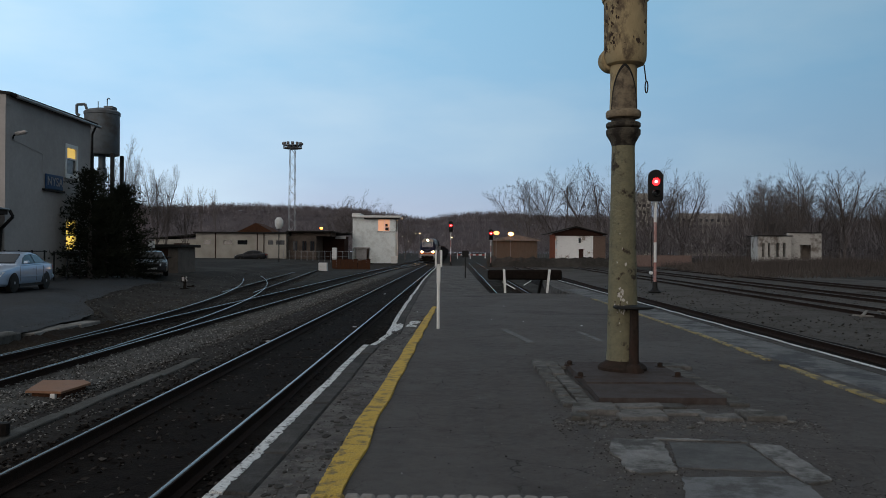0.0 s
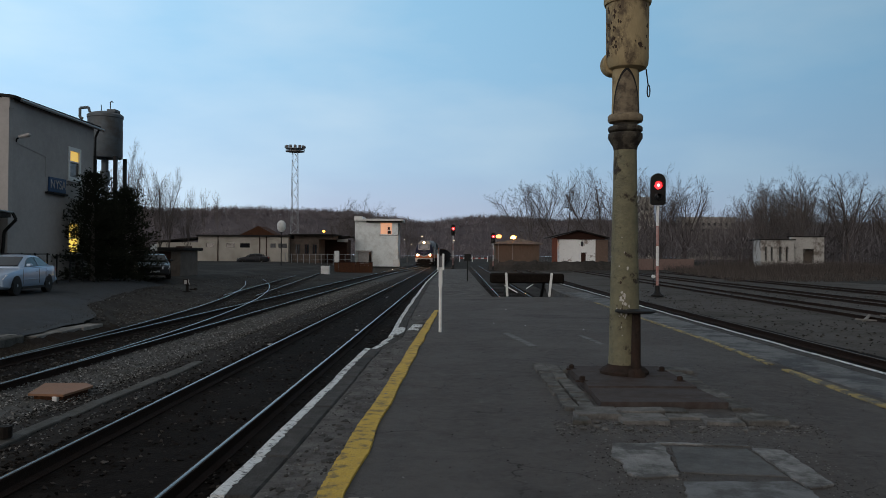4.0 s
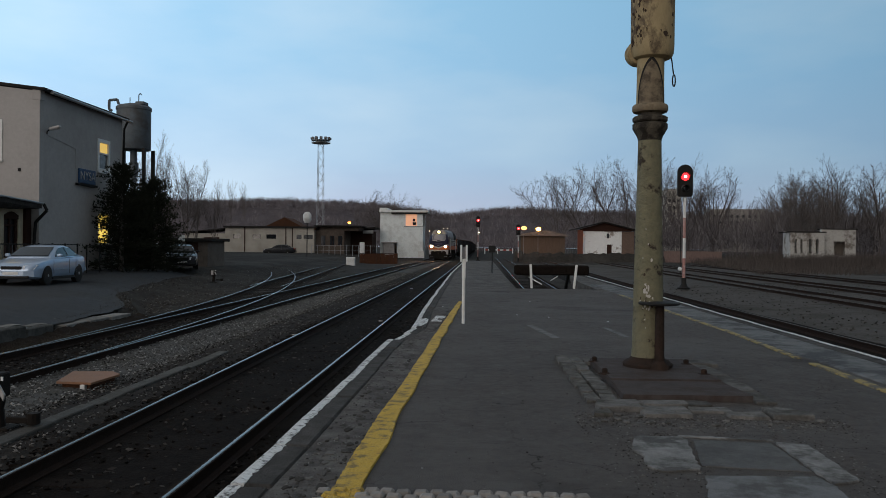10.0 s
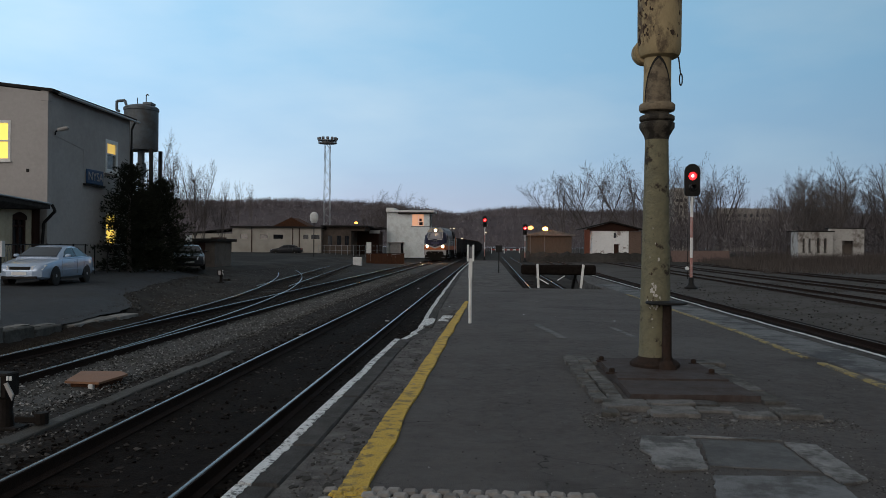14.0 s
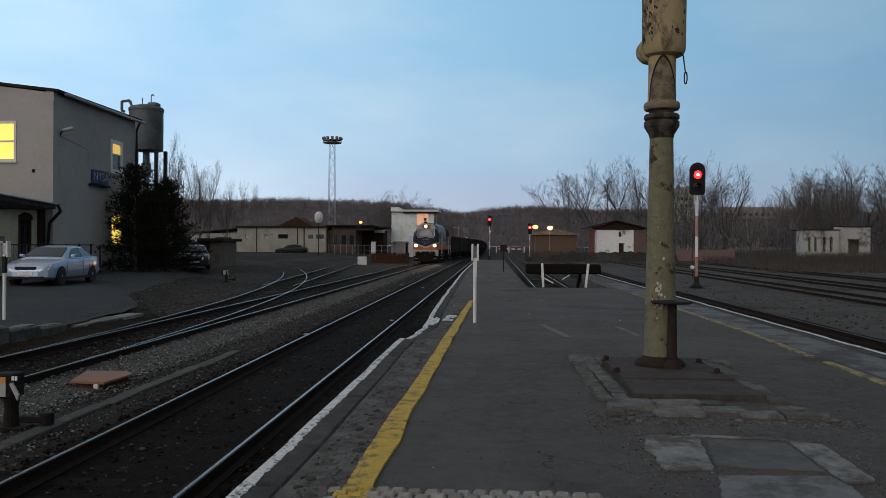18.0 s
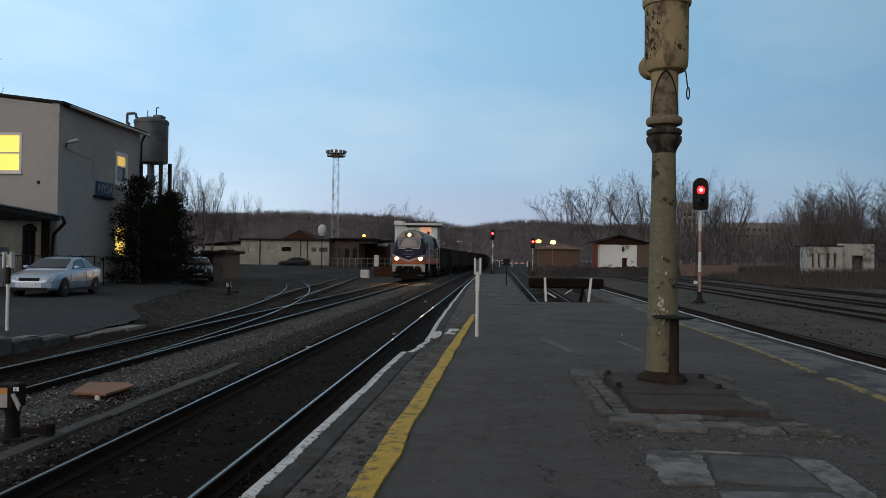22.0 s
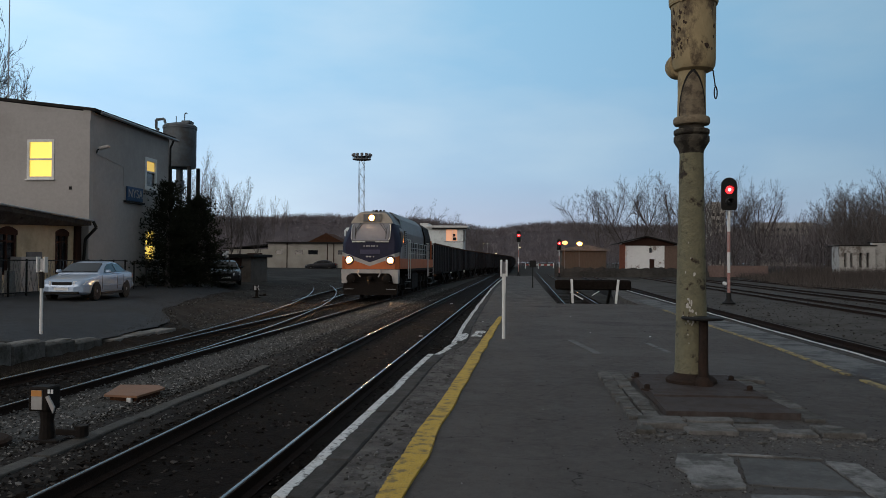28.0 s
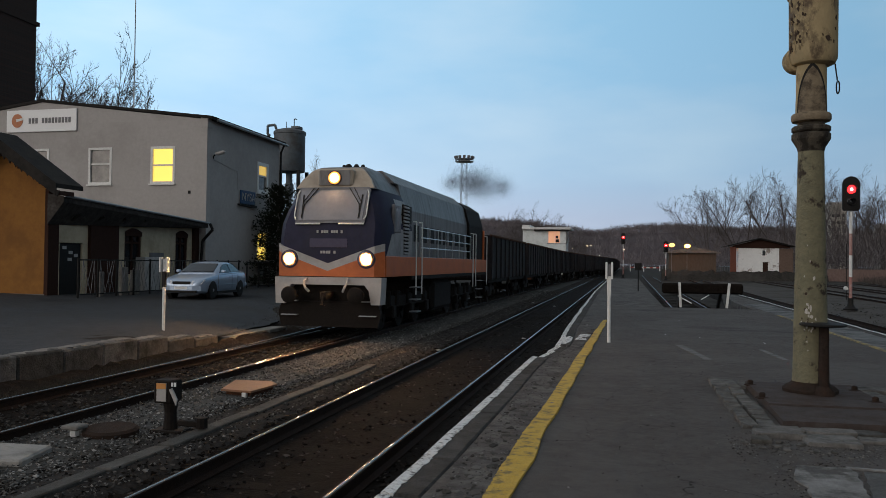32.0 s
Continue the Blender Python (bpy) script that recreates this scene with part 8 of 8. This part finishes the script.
def car(name, label, at, paint, lights=True):
    cr = thing(name, label, "car", "parked cars", at=at)
    # length 4.55 along x (front at -x), width 1.77; rows: place, floor, top, half width
    sec = [(-2.26, 0.40, 0.56, 0.60), (-2.22, 0.26, 0.66, 0.70), (-2.10, 0.21, 0.745, 0.79), (-1.90, 0.20, 0.80, 0.84), (-1.5, 0.19, 0.875, 0.87), (-1.1, 0.19, 0.935, 0.883), (-0.85, 0.19, 0.965, 0.885), (0.0, 0.19, 0.975, 0.885), (1.0, 0.19, 0.995, 0.885), (1.55, 0.20, 1.02, 0.875), (1.9, 0.24, 1.015, 0.84), (2.13, 0.30, 0.99, 0.78), (2.24, 0.40, 0.90, 0.68), (2.27, 0.46, 0.70, 0.62)]
    rings = []
    for x, z0, z1, h in sec:
        hh = z1 - z0
        half = [(0.86, 0.0), (0.955, 0.10), (0.985, 0.30), (1.0, 0.55), (0.985, 0.80), (0.955, 0.93), (0.86, 0.99), (0.45, 1.0)]
        side = [(x, -h * a, z0 + hh * c) for a, c in half]
        rings.append(side + [(q[0], -q[1], q[2]) for q in reversed(side)])
    part("body", B().loft(rings), paint, cr, "car body", smooth=True)
    top = [(-0.98, 0.965, 0.76), (-0.60, 1.16, 0.70), (-0.22, 1.335, 0.635), (0.05, 1.395, 0.605), (0.40, 1.42, 0.595), (0.80, 1.405, 0.595), (1.10, 1.345, 0.605), (1.42, 1.195, 0.64), (1.75, 1.025, 0.69)]
    belt = lambda x: float(np.interp(x, (-0.98, -0.4, 0.5, 1.75), (0.80, 0.825, 0.83, 0.79)))
    zb = lambda x: float(np.interp(x, (-0.98, 1.75), (0.955, 1.01)))
    zt = lambda x: float(np.interp(x, [q[0] for q in top], [q[1] for q in top]))
    ht = lambda x: float(np.interp(x, [q[0] for q in top], [q[2] for q in top]))
    part("cabin", B().loft([[(x, -belt(x), zb(x) - 0.03), (x, -h, max(zb(x), z - 0.045)), (x, -h * 0.86, z), (x, -h * 0.4, z + 0.012), (x, h * 0.4, z + 0.012), (x, h * 0.86, z), (x, h, max(zb(x), z - 0.045)), (x, belt(x), zb(x) - 0.03)] for x, z, h in top]), paint, cr, "rounded car roof and pillars", smooth=True)

    def pane(nm, pts, shift):
        part(nm, B().loft([[tuple(Vector(p) - Vector(shift)) for p in pts], [tuple(Vector(p) + Vector(shift)) for p in pts]]), M_CARGLASS, cr, "dark tinted window")
    pane("windscreen", [(x, s * ht(x) * 0.90, zt(x)) for x, s in ((-0.90, -1), (-0.90, 1), (-0.26, 1), (-0.26, -1))], (-0.026, 0, 0.036))
    pane("rear_window", [(x, s * ht(x) * 0.88, zt(x)) for x, s in ((1.15, -1), (1.15, 1), (1.66, 1), (1.66, -1))], (0.026, 0, 0.036))
    for s in (-1, 1):
        def on(x, u):
            z0, z1 = zb(x) + 0.015, zt(x) - 0.075
            z = z0 + (z1 - z0) * u
            full = zt(x) - 0.045
            f = (z - zb(x) + 0.03) / max(0.01, full - zb(x) + 0.03)
            return (x, s * (belt(x) + (ht(x) - belt(x)) * f), z)
        pane("side_window", [on(-0.62, 0.0), on(0.36, 0.0), on(0.36, 1.0), on(-0.02, 1.0), on(-0.30, 0.9)], (0, s * 0.022, 0.004))
        pane("side_window", [on(0.44, 0.0), on(1.42, 0.0), on(1.30, 0.9), on(1.02, 1.0), on(0.44, 1.0)], (0, s * 0.022, 0.004))
        part("mirror", B().box(-0.66, -0.50, s * 0.95 - 0.09, s * 0.95 + 0.09, 0.98, 1.10, 0.035), paint, cr)
        part("headlight", B().loft([[(-2.285 + d, s * 0.40, 0.55), (-2.17 + d, s * 0.76, 0.56), (-2.02 + d, s * 0.82, 0.72), (-2.225 + d, s * 0.40, 0.69)] for d in (0.0, 0.12)]), M_HLGLASS, cr, "clear slanted headlight")
        part("tail_light", B().box(2.10, 2.262, s * 0.62 - 0.13, s * 0.62 + 0.13, 0.74, 0.92, 0.03), M_RPAINT, cr, "red tail light")
        part("sill", B().box(-1.0, 0.92, s * 0.865 - 0.03, s * 0.865 + 0.03, 0.17, 0.27, 0.01), M_BLACK, cr)
        part("rub_strip", B().box(-0.95, 0.85, s * 0.886 - 0.012, s * 0.886 + 0.008, 0.50, 0.545, 0.004), paint, cr)
        for x in (-0.92, 0.42, 1.0):
            part("door_gap", B().box(x - 0.003, x + 0.003, s * 0.884 - 0.012, s * 0.884 + 0.002, 0.36, 0.90), M_HOOD, cr)
        for x in (0.22, 1.22):
            part("door_handle", B().box(x - 0.09, x + 0.09, s * 0.885 - 0.01, s * 0.885 + 0.02, 0.79, 0.825, 0.006), paint, cr)
        for x in (-1.37, 1.28):
            part("wheel_arch", B().lathe([(0.355, s * 0.70), (0.355, s * 0.880)], 24, at=(x, 0, 0.32), axis="y"), M_BLACK, cr)
            w = part("wheel", B().lathe([(0.20, s * 0.70), (0.30, s * 0.70), (0.318, s * 0.74), (0.318, s * 0.86), (0.30, s * 0.892), (0.22, s * 0.895)], 24, at=(x, 0, 0.318), axis="y"), M_BLACK, cr, "black tyre", smooth=True)
            part("rim", B().lathe([(0.215, s * 0.87), (0.21, s * 0.895), (0.18, s * 0.885), (0.06, s * 0.892), (0.05, s * 0.90), (0.0, s * 0.90)], 14, at=(x, 0, 0.318), axis="y"), M_STEEL, w, "alloy rim")
    part("grille", B().box(-2.275, -2.19, -0.36, 0.36, 0.545, 0.665, 0.02), M_BLACK, cr, "black grille in a bright frame")
    part("bumper", B().loft([[(-2.31, -0.45, z), (-2.31, 0.45, z), (-2.20, 0.76, z), (-1.95, 0.85, z), (-1.95, -0.85, z), (-2.20, -0.76, z)] for z in (0.30, 0.50)]), paint, cr)
    part("air_intake", B().box(-2.318, -2.25, -0.62, 0.62, 0.235, 0.325, 0.01), M_BLACK, cr, "dark lower air intake")
    part("plate_bar", B().box(-2.325, -2.30, -0.26, 0.26, 0.37, 0.47), M_WPAINT, cr, "blank white plate")
    part("rear_bumper", B().box(2.05, 2.31, -0.78, 0.78, 0.36, 0.56, 0.06), paint, cr)
    return cr


M_SILVER = mat("silver_blue_paint", (0.37, 0.47, 0.61), (0.43, 0.53, 0.67), 3, 0.25, metal=0.35, bump=0.0, rvar=0.04)
M_DKCAR = mat("dark_car_paint", (0.018, 0.02, 0.024), (0.03, 0.032, 0.038), 3, 0.3, metal=0.3, bump=0.0, rvar=0.04)
car("saloon_car", "parked silver-blue saloon car", pose(-16.6, 29.2, 0.06, 0, 0, 95), M_SILVER)
car("dark_car", "parked dark car beside the pine", pose(-17.85, 46.6, 0.12, 0, 0, 112), M_DKCAR)
car("dark_estate_car", "dark car parked before the low yard building", pose(-28.6, 112.0, 0.25, 0, 0, 4), M_DKCAR)


def marks():
    mk = thing("platform_markings", "remains of white painted marks on the asphalt", "markings", kind="structure")
    for pts in ([(0.98, 15.75), (1.10, 15.85), (1.42, 13.55), (1.29, 13.5)], [(2.42, 15.45), (2.52, 15.5), (2.66, 13.9), (2.55, 13.85)], [(-0.97, 16.3), (-0.74, 16.3), (-0.76, 16.6), (-0.86, 16.65), (-0.85, 17.0), (-0.73, 17.05), (-0.71, 17.6), (-0.93, 17.6), (-0.94, 17.0)], [(-1.24, 15.5), (-1.10, 15.3), (-1.02, 15.9), (-1.04, 16.7), (-1.12, 17.0), (-1.22, 16.6)]):
        part("paint_mark", B().poly(pts, 0.0, 0.018), M_WORN if pts[0][0] > 0 else M_WHITE, mk)
    r = random.Random(12)
    for k in range(12):
        s = r.uniform(0.010, 0.024)
        x, y = r.uniform(-1.1, 5.3), r.uniform(5.2, 26)
        solo("litter_scrap", B().box(-s, s, -s * 0.6, s * 0.6, 0, 0.008, 0.002), M_WPAINT if k % 3 else M_CONC, "tiny pale scrap of litter on the platform", "litter", "litter scraps", at=pose(x, y, 0.014, 0, 0, r.uniform(0, 180)))
    for x, y in ((-3.2, 37.6), (-4.55, 40.4), (-2.6, 21.0), (-4.1, 17.5)):
        solo("litter_scrap", B().box(-0.06, 0.06, -0.035, 0.035, 0, 0.03, 0.008), M_LGREY, "white scrap of litter lying in the track bed", "litter", "litter scraps", at=pose(x, y, RAIL_Z - 0.13, 0, 4, r.uniform(0, 180)))
    for k in range(8):
        solo("broken_board", B().box(-0.35, 0.35, -0.05, 0.05, 0, 0.05, 0.01), M_CONC, "pale broken board lying in the gravel", "debris", "debris", at=pose(14.0 + r.uniform(-1.1, 1.6), 25.4 + r.uniform(-0.8, 0.8), ground_z(14, 25) + 0.1, r.uniform(-8, 8), r.uniform(-14, 14), r.uniform(0, 180)))


marks()


# ---- loose stones ----
def stones(name, label, count, spot, smin, smax, cols, seed):
    r = random.Random(seed)
    vs, fs = [], []
    base = [(1, 0, 0), (-1, 0, 0), (0, 1, 0), (0, -1, 0), (0, 0, 1), (0, 0, -1)]
    tri = [(0, 2, 4), (2, 1, 4), (1, 3, 4), (3, 0, 4), (2, 0, 5), (1, 2, 5), (3, 1, 5), (0, 3, 5)]
    for _ in range(count):
        x, y, z = spot(r)
        s = r.uniform(smin, smax) * r.uniform(0.7, 1.3)
        a = r.uniform(0, 6.283)
        ca, sa = math.cos(a), math.sin(a)
        o = len(vs)
        for p in base:
            q = [c * s * r.uniform(0.6, 1.3) for c in p]
            j = [r.uniform(-0.5, 0.5) * s for _ in range(3)]
            u, v, w = q[0] + j[0], q[1] + j[1], (q[2] + j[2]) * 0.6
            vs.append((x + u * ca - v * sa, y + u * sa + v * ca, z + w))
        fs.extend([tuple(i + o for i in t) for t in tri])
    me = bpy.data.meshes.new(name)
    me.from_pydata(vs, [], fs)
    me.materials.append(island_mat(name + "_tones", cols, 0.95, 0.0))
    solo(name, me, None, label, "ballast", kind="stuff")


def between(r, lo, hi):
    y = 4.5 + 55 * r.random() ** 1.7
    return (r.uniform(lo, hi), y, RAIL_Z - 0.125 + r.uniform(-0.015, 0.025))


stones("ballast_stones", "loose grey ballast stones between the tracks", 26000, lambda r: between(r, -6.60, -5.15), 0.008, 0.022, [(0.03, 0.029, 0.028), (0.075, 0.073, 0.070), (0.14, 0.137, 0.132), (0.36, 0.352, 0.34)], 31)
stones("oily_stones", "dark oily stones beside the platform track", 12000, lambda r: between(r, -5.35, -4.35), 0.008, 0.022, [(0.010, 0.009, 0.008), (0.030, 0.027, 0.025), (0.075, 0.071, 0.067), (0.22, 0.212, 0.204)], 37)
stones("track_stones", "dark greasy stones in the track bed", 6000, lambda r: (r.choice((r.uniform(-4.35, -3.9), r.uniform(-3.7, -2.45), r.uniform(-2.25, -1.75))), 4.0 + 40 * r.random() ** 1.7, RAIL_Z - 0.155 + r.uniform(-0.015, 0.012)), 0.012, 0.03, [(0.006, 0.005, 0.004), (0.012, 0.010, 0.009), (0.024, 0.020, 0.018), (0.09, 0.082, 0.075)], 32)
stones("siding_stones", "dull stones along the train's track", 12000, lambda r: (r.uniform(-9.1, -6.7), 6.0 + 42 * r.random() ** 1.6, RAIL_Z - 0.150 + r.uniform(-0.015, 0.02)), 0.014, 0.034, [(0.010, 0.008, 0.007), (0.034, 0.031, 0.028), (0.085, 0.081, 0.076)], 33)


# ---- exhaust smoke: clouds of fine soot flakes that leave the stack, hang in the air and drift ----
M_SOOT = mat("exhaust_soot", (0.11, 0.105, 0.11), (0.15, 0.145, 0.15), 5, 1.0, bump=0, spec=0.0)


def puff_mesh(name, rad, count, seed):
    g = np.random.default_rng(seed)
    c = np.concatenate([g.normal(0, 1, (count // 4, 3)) * (0.30, 0.36, 0.26) + g.normal(0, 0.42, 3) * (0.6, 1.0, 0.6) for _ in range(4)]) * rad
    d = g.normal(0, 1, (len(c), 3, 3))
    d = d / np.linalg.norm(d, axis=2)[:, :, None] * g.uniform(0.005, 0.0085, (len(c), 1, 1))
    vs = (c[:, None, :] + d).reshape(-1, 3)
    me = bpy.data.meshes.new(name)
    me.from_pydata(vs.tolist(), [], [(3 * i, 3 * i + 1, 3 * i + 2) for i in range(len(c))])
    me.materials.append(M_SOOT)
    return me


PUFFS = []
for k in range(9):
    t0 = 28.9 + 0.24 * k
    rad = (0.85, 0.95, 1.1, 1.2, 1.25, 1.2, 1.05, 0.85, 0.6)[k]
    p = solo("exhaust_smoke", puff_mesh("exhaust_smoke", rad, (14000, 17000, 26000, 30000, 30000, 28000, 24000, 17000, 10000)[k], 50 + k), None, "thin grey puff of diesel exhaust above the locomotive", "smoke", "exhaust puffs")
    p.matrix_basis = pose(-7.31, train_y(0) + 6.5, RAIL_Z + 3.0)
    PUFFS.append((p, t0))


def platform_grit(r):
    k = r.random()
    if k < 0.35:
        return (r.uniform(0.9, 3.3), r.gauss(7.15, 0.22), 0.012)
    if k < 0.55:
        return (r.uniform(-1.25, -0.85), 4.5 + 16 * r.random() ** 1.5, 0.016)
    if k < 0.8:
        return (r.choice((r.gauss(1.2, 0.1), r.gauss(2.65, 0.12), r.gauss(1.55, 0.05), r.uniform(1.2, 2.9))), r.uniform(4.8, 6.7), 0.012)
    return (r.uniform(-0.6, 5.4), 4.8 + 14 * r.random() ** 1.6, 0.012)


stones("platform_grit", "scattered grit and crumbs on the platform", 5600, platform_grit, 0.003, 0.010, [(0.03, 0.028, 0.026), (0.065, 0.061, 0.057), (0.11, 0.105, 0.10), (0.24, 0.235, 0.228)], 35)
stones("field_stones", "loose stones in the gravel beyond the platform", 3500, lambda r: (r.uniform(8.7, 30), 14 + 34 * r.random() ** 1.3, RAIL_Z - 0.13), 0.02, 0.05, [(0.035, 0.032, 0.029), (0.06, 0.056, 0.052), (0.10, 0.096, 0.09)], 36)


def verge(r):
    y = 17.5 + 50 * r.random() ** 1.4
    x = r.uniform(road_edge(min(y, 44.0)) - 0.4, -8.6 if y < 24 else -8.3 - 0.06 * (y - 24))
    return (x, y, ground_z(x, y) + 0.004)


stones("verge_stones", "scattered stones on the bare ground beside the yard", 7000, verge, 0.012, 0.04, [(0.018, 0.017, 0.016), (0.04, 0.038, 0.036), (0.07, 0.067, 0.064), (0.16, 0.155, 0.15)], 38)


def dead_grass():
    r = random.Random(23)
    b = B()
    for _ in range(2600):
        if r.random() < 0.3:
            x, y, z = verge(r)
        else:
            x, y = r.uniform(-9.05, -8.35), r.uniform(4.5, 17.0)
            z = -0.47
        for _ in range(7):
            d = Vector((r.uniform(-0.8, 0.8), r.uniform(-0.8, 0.8), r.uniform(0.3, 1.0))).normalized() * r.uniform(0.04, 0.17)
            w = r.uniform(0.003, 0.006)
            px, py = x + r.uniform(-0.07, 0.07), y + r.uniform(-0.07, 0.07)
            o = len(b.v)
            b.v += [(px - w, py, z - 0.02), (px + w, py, z - 0.02), (px + d.x, py + d.y, z + d.z)]
            b.f.append((o, o + 1, o + 2))
    me = bpy.data.meshes.new("dead_grass")
    me.from_pydata(b.v, [], b.f)
    me.materials.append(island_mat("dead_grass_tones", [(0.03, 0.027, 0.023), (0.06, 0.054, 0.046), (0.11, 0.098, 0.082)], 1.0, 0.0))
    solo("dead_grass", me, None, "tufts of dead winter grass and leaves by the yard", "grass", kind="stuff")


dead_grass()


def surfacing_flakes():
    """Thin broken scabs of old surfacing that cling between kerb and yellow line, and on the deck."""
    r = random.Random(77)
    vs, fs = [], []
    for k in range(300):
        y = 4.6 + 15 * r.random() ** 1.5
        x = r.uniform(PF_LEFT(y) + 0.03, yl(y) - 0.02)
        a = r.uniform(0, 6.283)
        n, s, h = r.randint(6, 9), r.choice((0.012, 0.018, 0.025, 0.04)) * r.uniform(0.6, 1.3), r.uniform(0.004, 0.012)
        o = len(vs)
        ring = [(s * r.uniform(0.5, 1.2) * math.cos(q), 1.6 * s * r.uniform(0.5, 1.2) * math.sin(q)) for q in [a + 6.283 * i / n for i in range(n)]]
        for z, f in ((0.0, 1.0), (0.012 + h * 0.5, 1.0), (0.014 + h * 0.6, 0.86)):
            vs.extend((x + u * f, y + v * f, z) for u, v in ring)
        for j in (0, 1):
            fs.extend((o + j * n + i, o + j * n + (i + 1) % n, o + (j + 1) * n + (i + 1) % n, o + (j + 1) * n + i) for i in range(n))
        fs.append(tuple(o + 2 * n + i for i in range(n)))
    me = bpy.data.meshes.new("surfacing_scabs")
    me.from_pydata(vs, [], fs)
    me.materials.append(island_mat("surfacing_scab_tones", [(0.05, 0.046, 0.042), (0.08, 0.075, 0.07), (0.115, 0.109, 0.103), (0.16, 0.152, 0.144)], 0.95, 0.8, 90))
    solo("surfacing_scabs", me, None, "flaking scabs of old asphalt beside the kerb", "debris", kind="stuff")


surfacing_flakes()


# ---- what moves ----
def motions():
    times = [float(i) for i in range(33)]
    walk(LOCO, [(t, rolling(train_y(t), 15.3)) for t in times])
    for w, off in WAGONS:
        walk(w, [(t, rolling(train_y(t) + off, 14.04)) for t in times])
    # the locomotive's wheels roll on the rails
    fine = [0.0]
    while fine[-1] < 32.0:
        fine.append(min(32.0, fine[-1] + 0.1))
    turn = [-(train_y(0) - train_y(t)) / 0.525 for t in fine]
    for ax, y in AXLES:
        walk(ax, [(t, Matrix.Translation((0, y, 0.525)) @ Matrix.Rotation(-a, 4, "X")) for t, a in zip(fine, turn)])
    # smoke waits inside the hood, leaves by the stack, rises and hangs back
    for k, (p, t0) in enumerate(PUFFS):
        rows = [(t, pose(line_x(train_y(t) + 6.5), train_y(t) + 6.5, RAIL_Z + 3.0)) for t in times if t < t0 - 0.25]
        rows.append((t0, pose(-7.31, train_y(t0) + 6.6, RAIL_Z + 3.4)))
        y1 = train_y(t0) + 7.0
        for d, up, back in ((0.5, 4.8, 0.0), (1.0, 5.15, 0.3), (2.0, 5.6, 0.7), (3.0, 5.95, 1.1)):
            if t0 + d < 31.9:
                rows.append((t0 + d, pose(-7.31 + 0.25 * d, y1 + back, RAIL_Z + up, 0, 0, 14 * d)))
        d = 32.0 - t0
        rows.append((32.0, pose(-7.31 + 0.25 * d, y1 + 0.36 * d, RAIL_Z + float(np.interp(d, (0, 0.5, 1, 2, 3, 4.2), (3.4, 4.8, 5.15, 5.6, 5.95, 6.2))), 0, 0, 14 * d)))
        walk(p, rows)


motions()
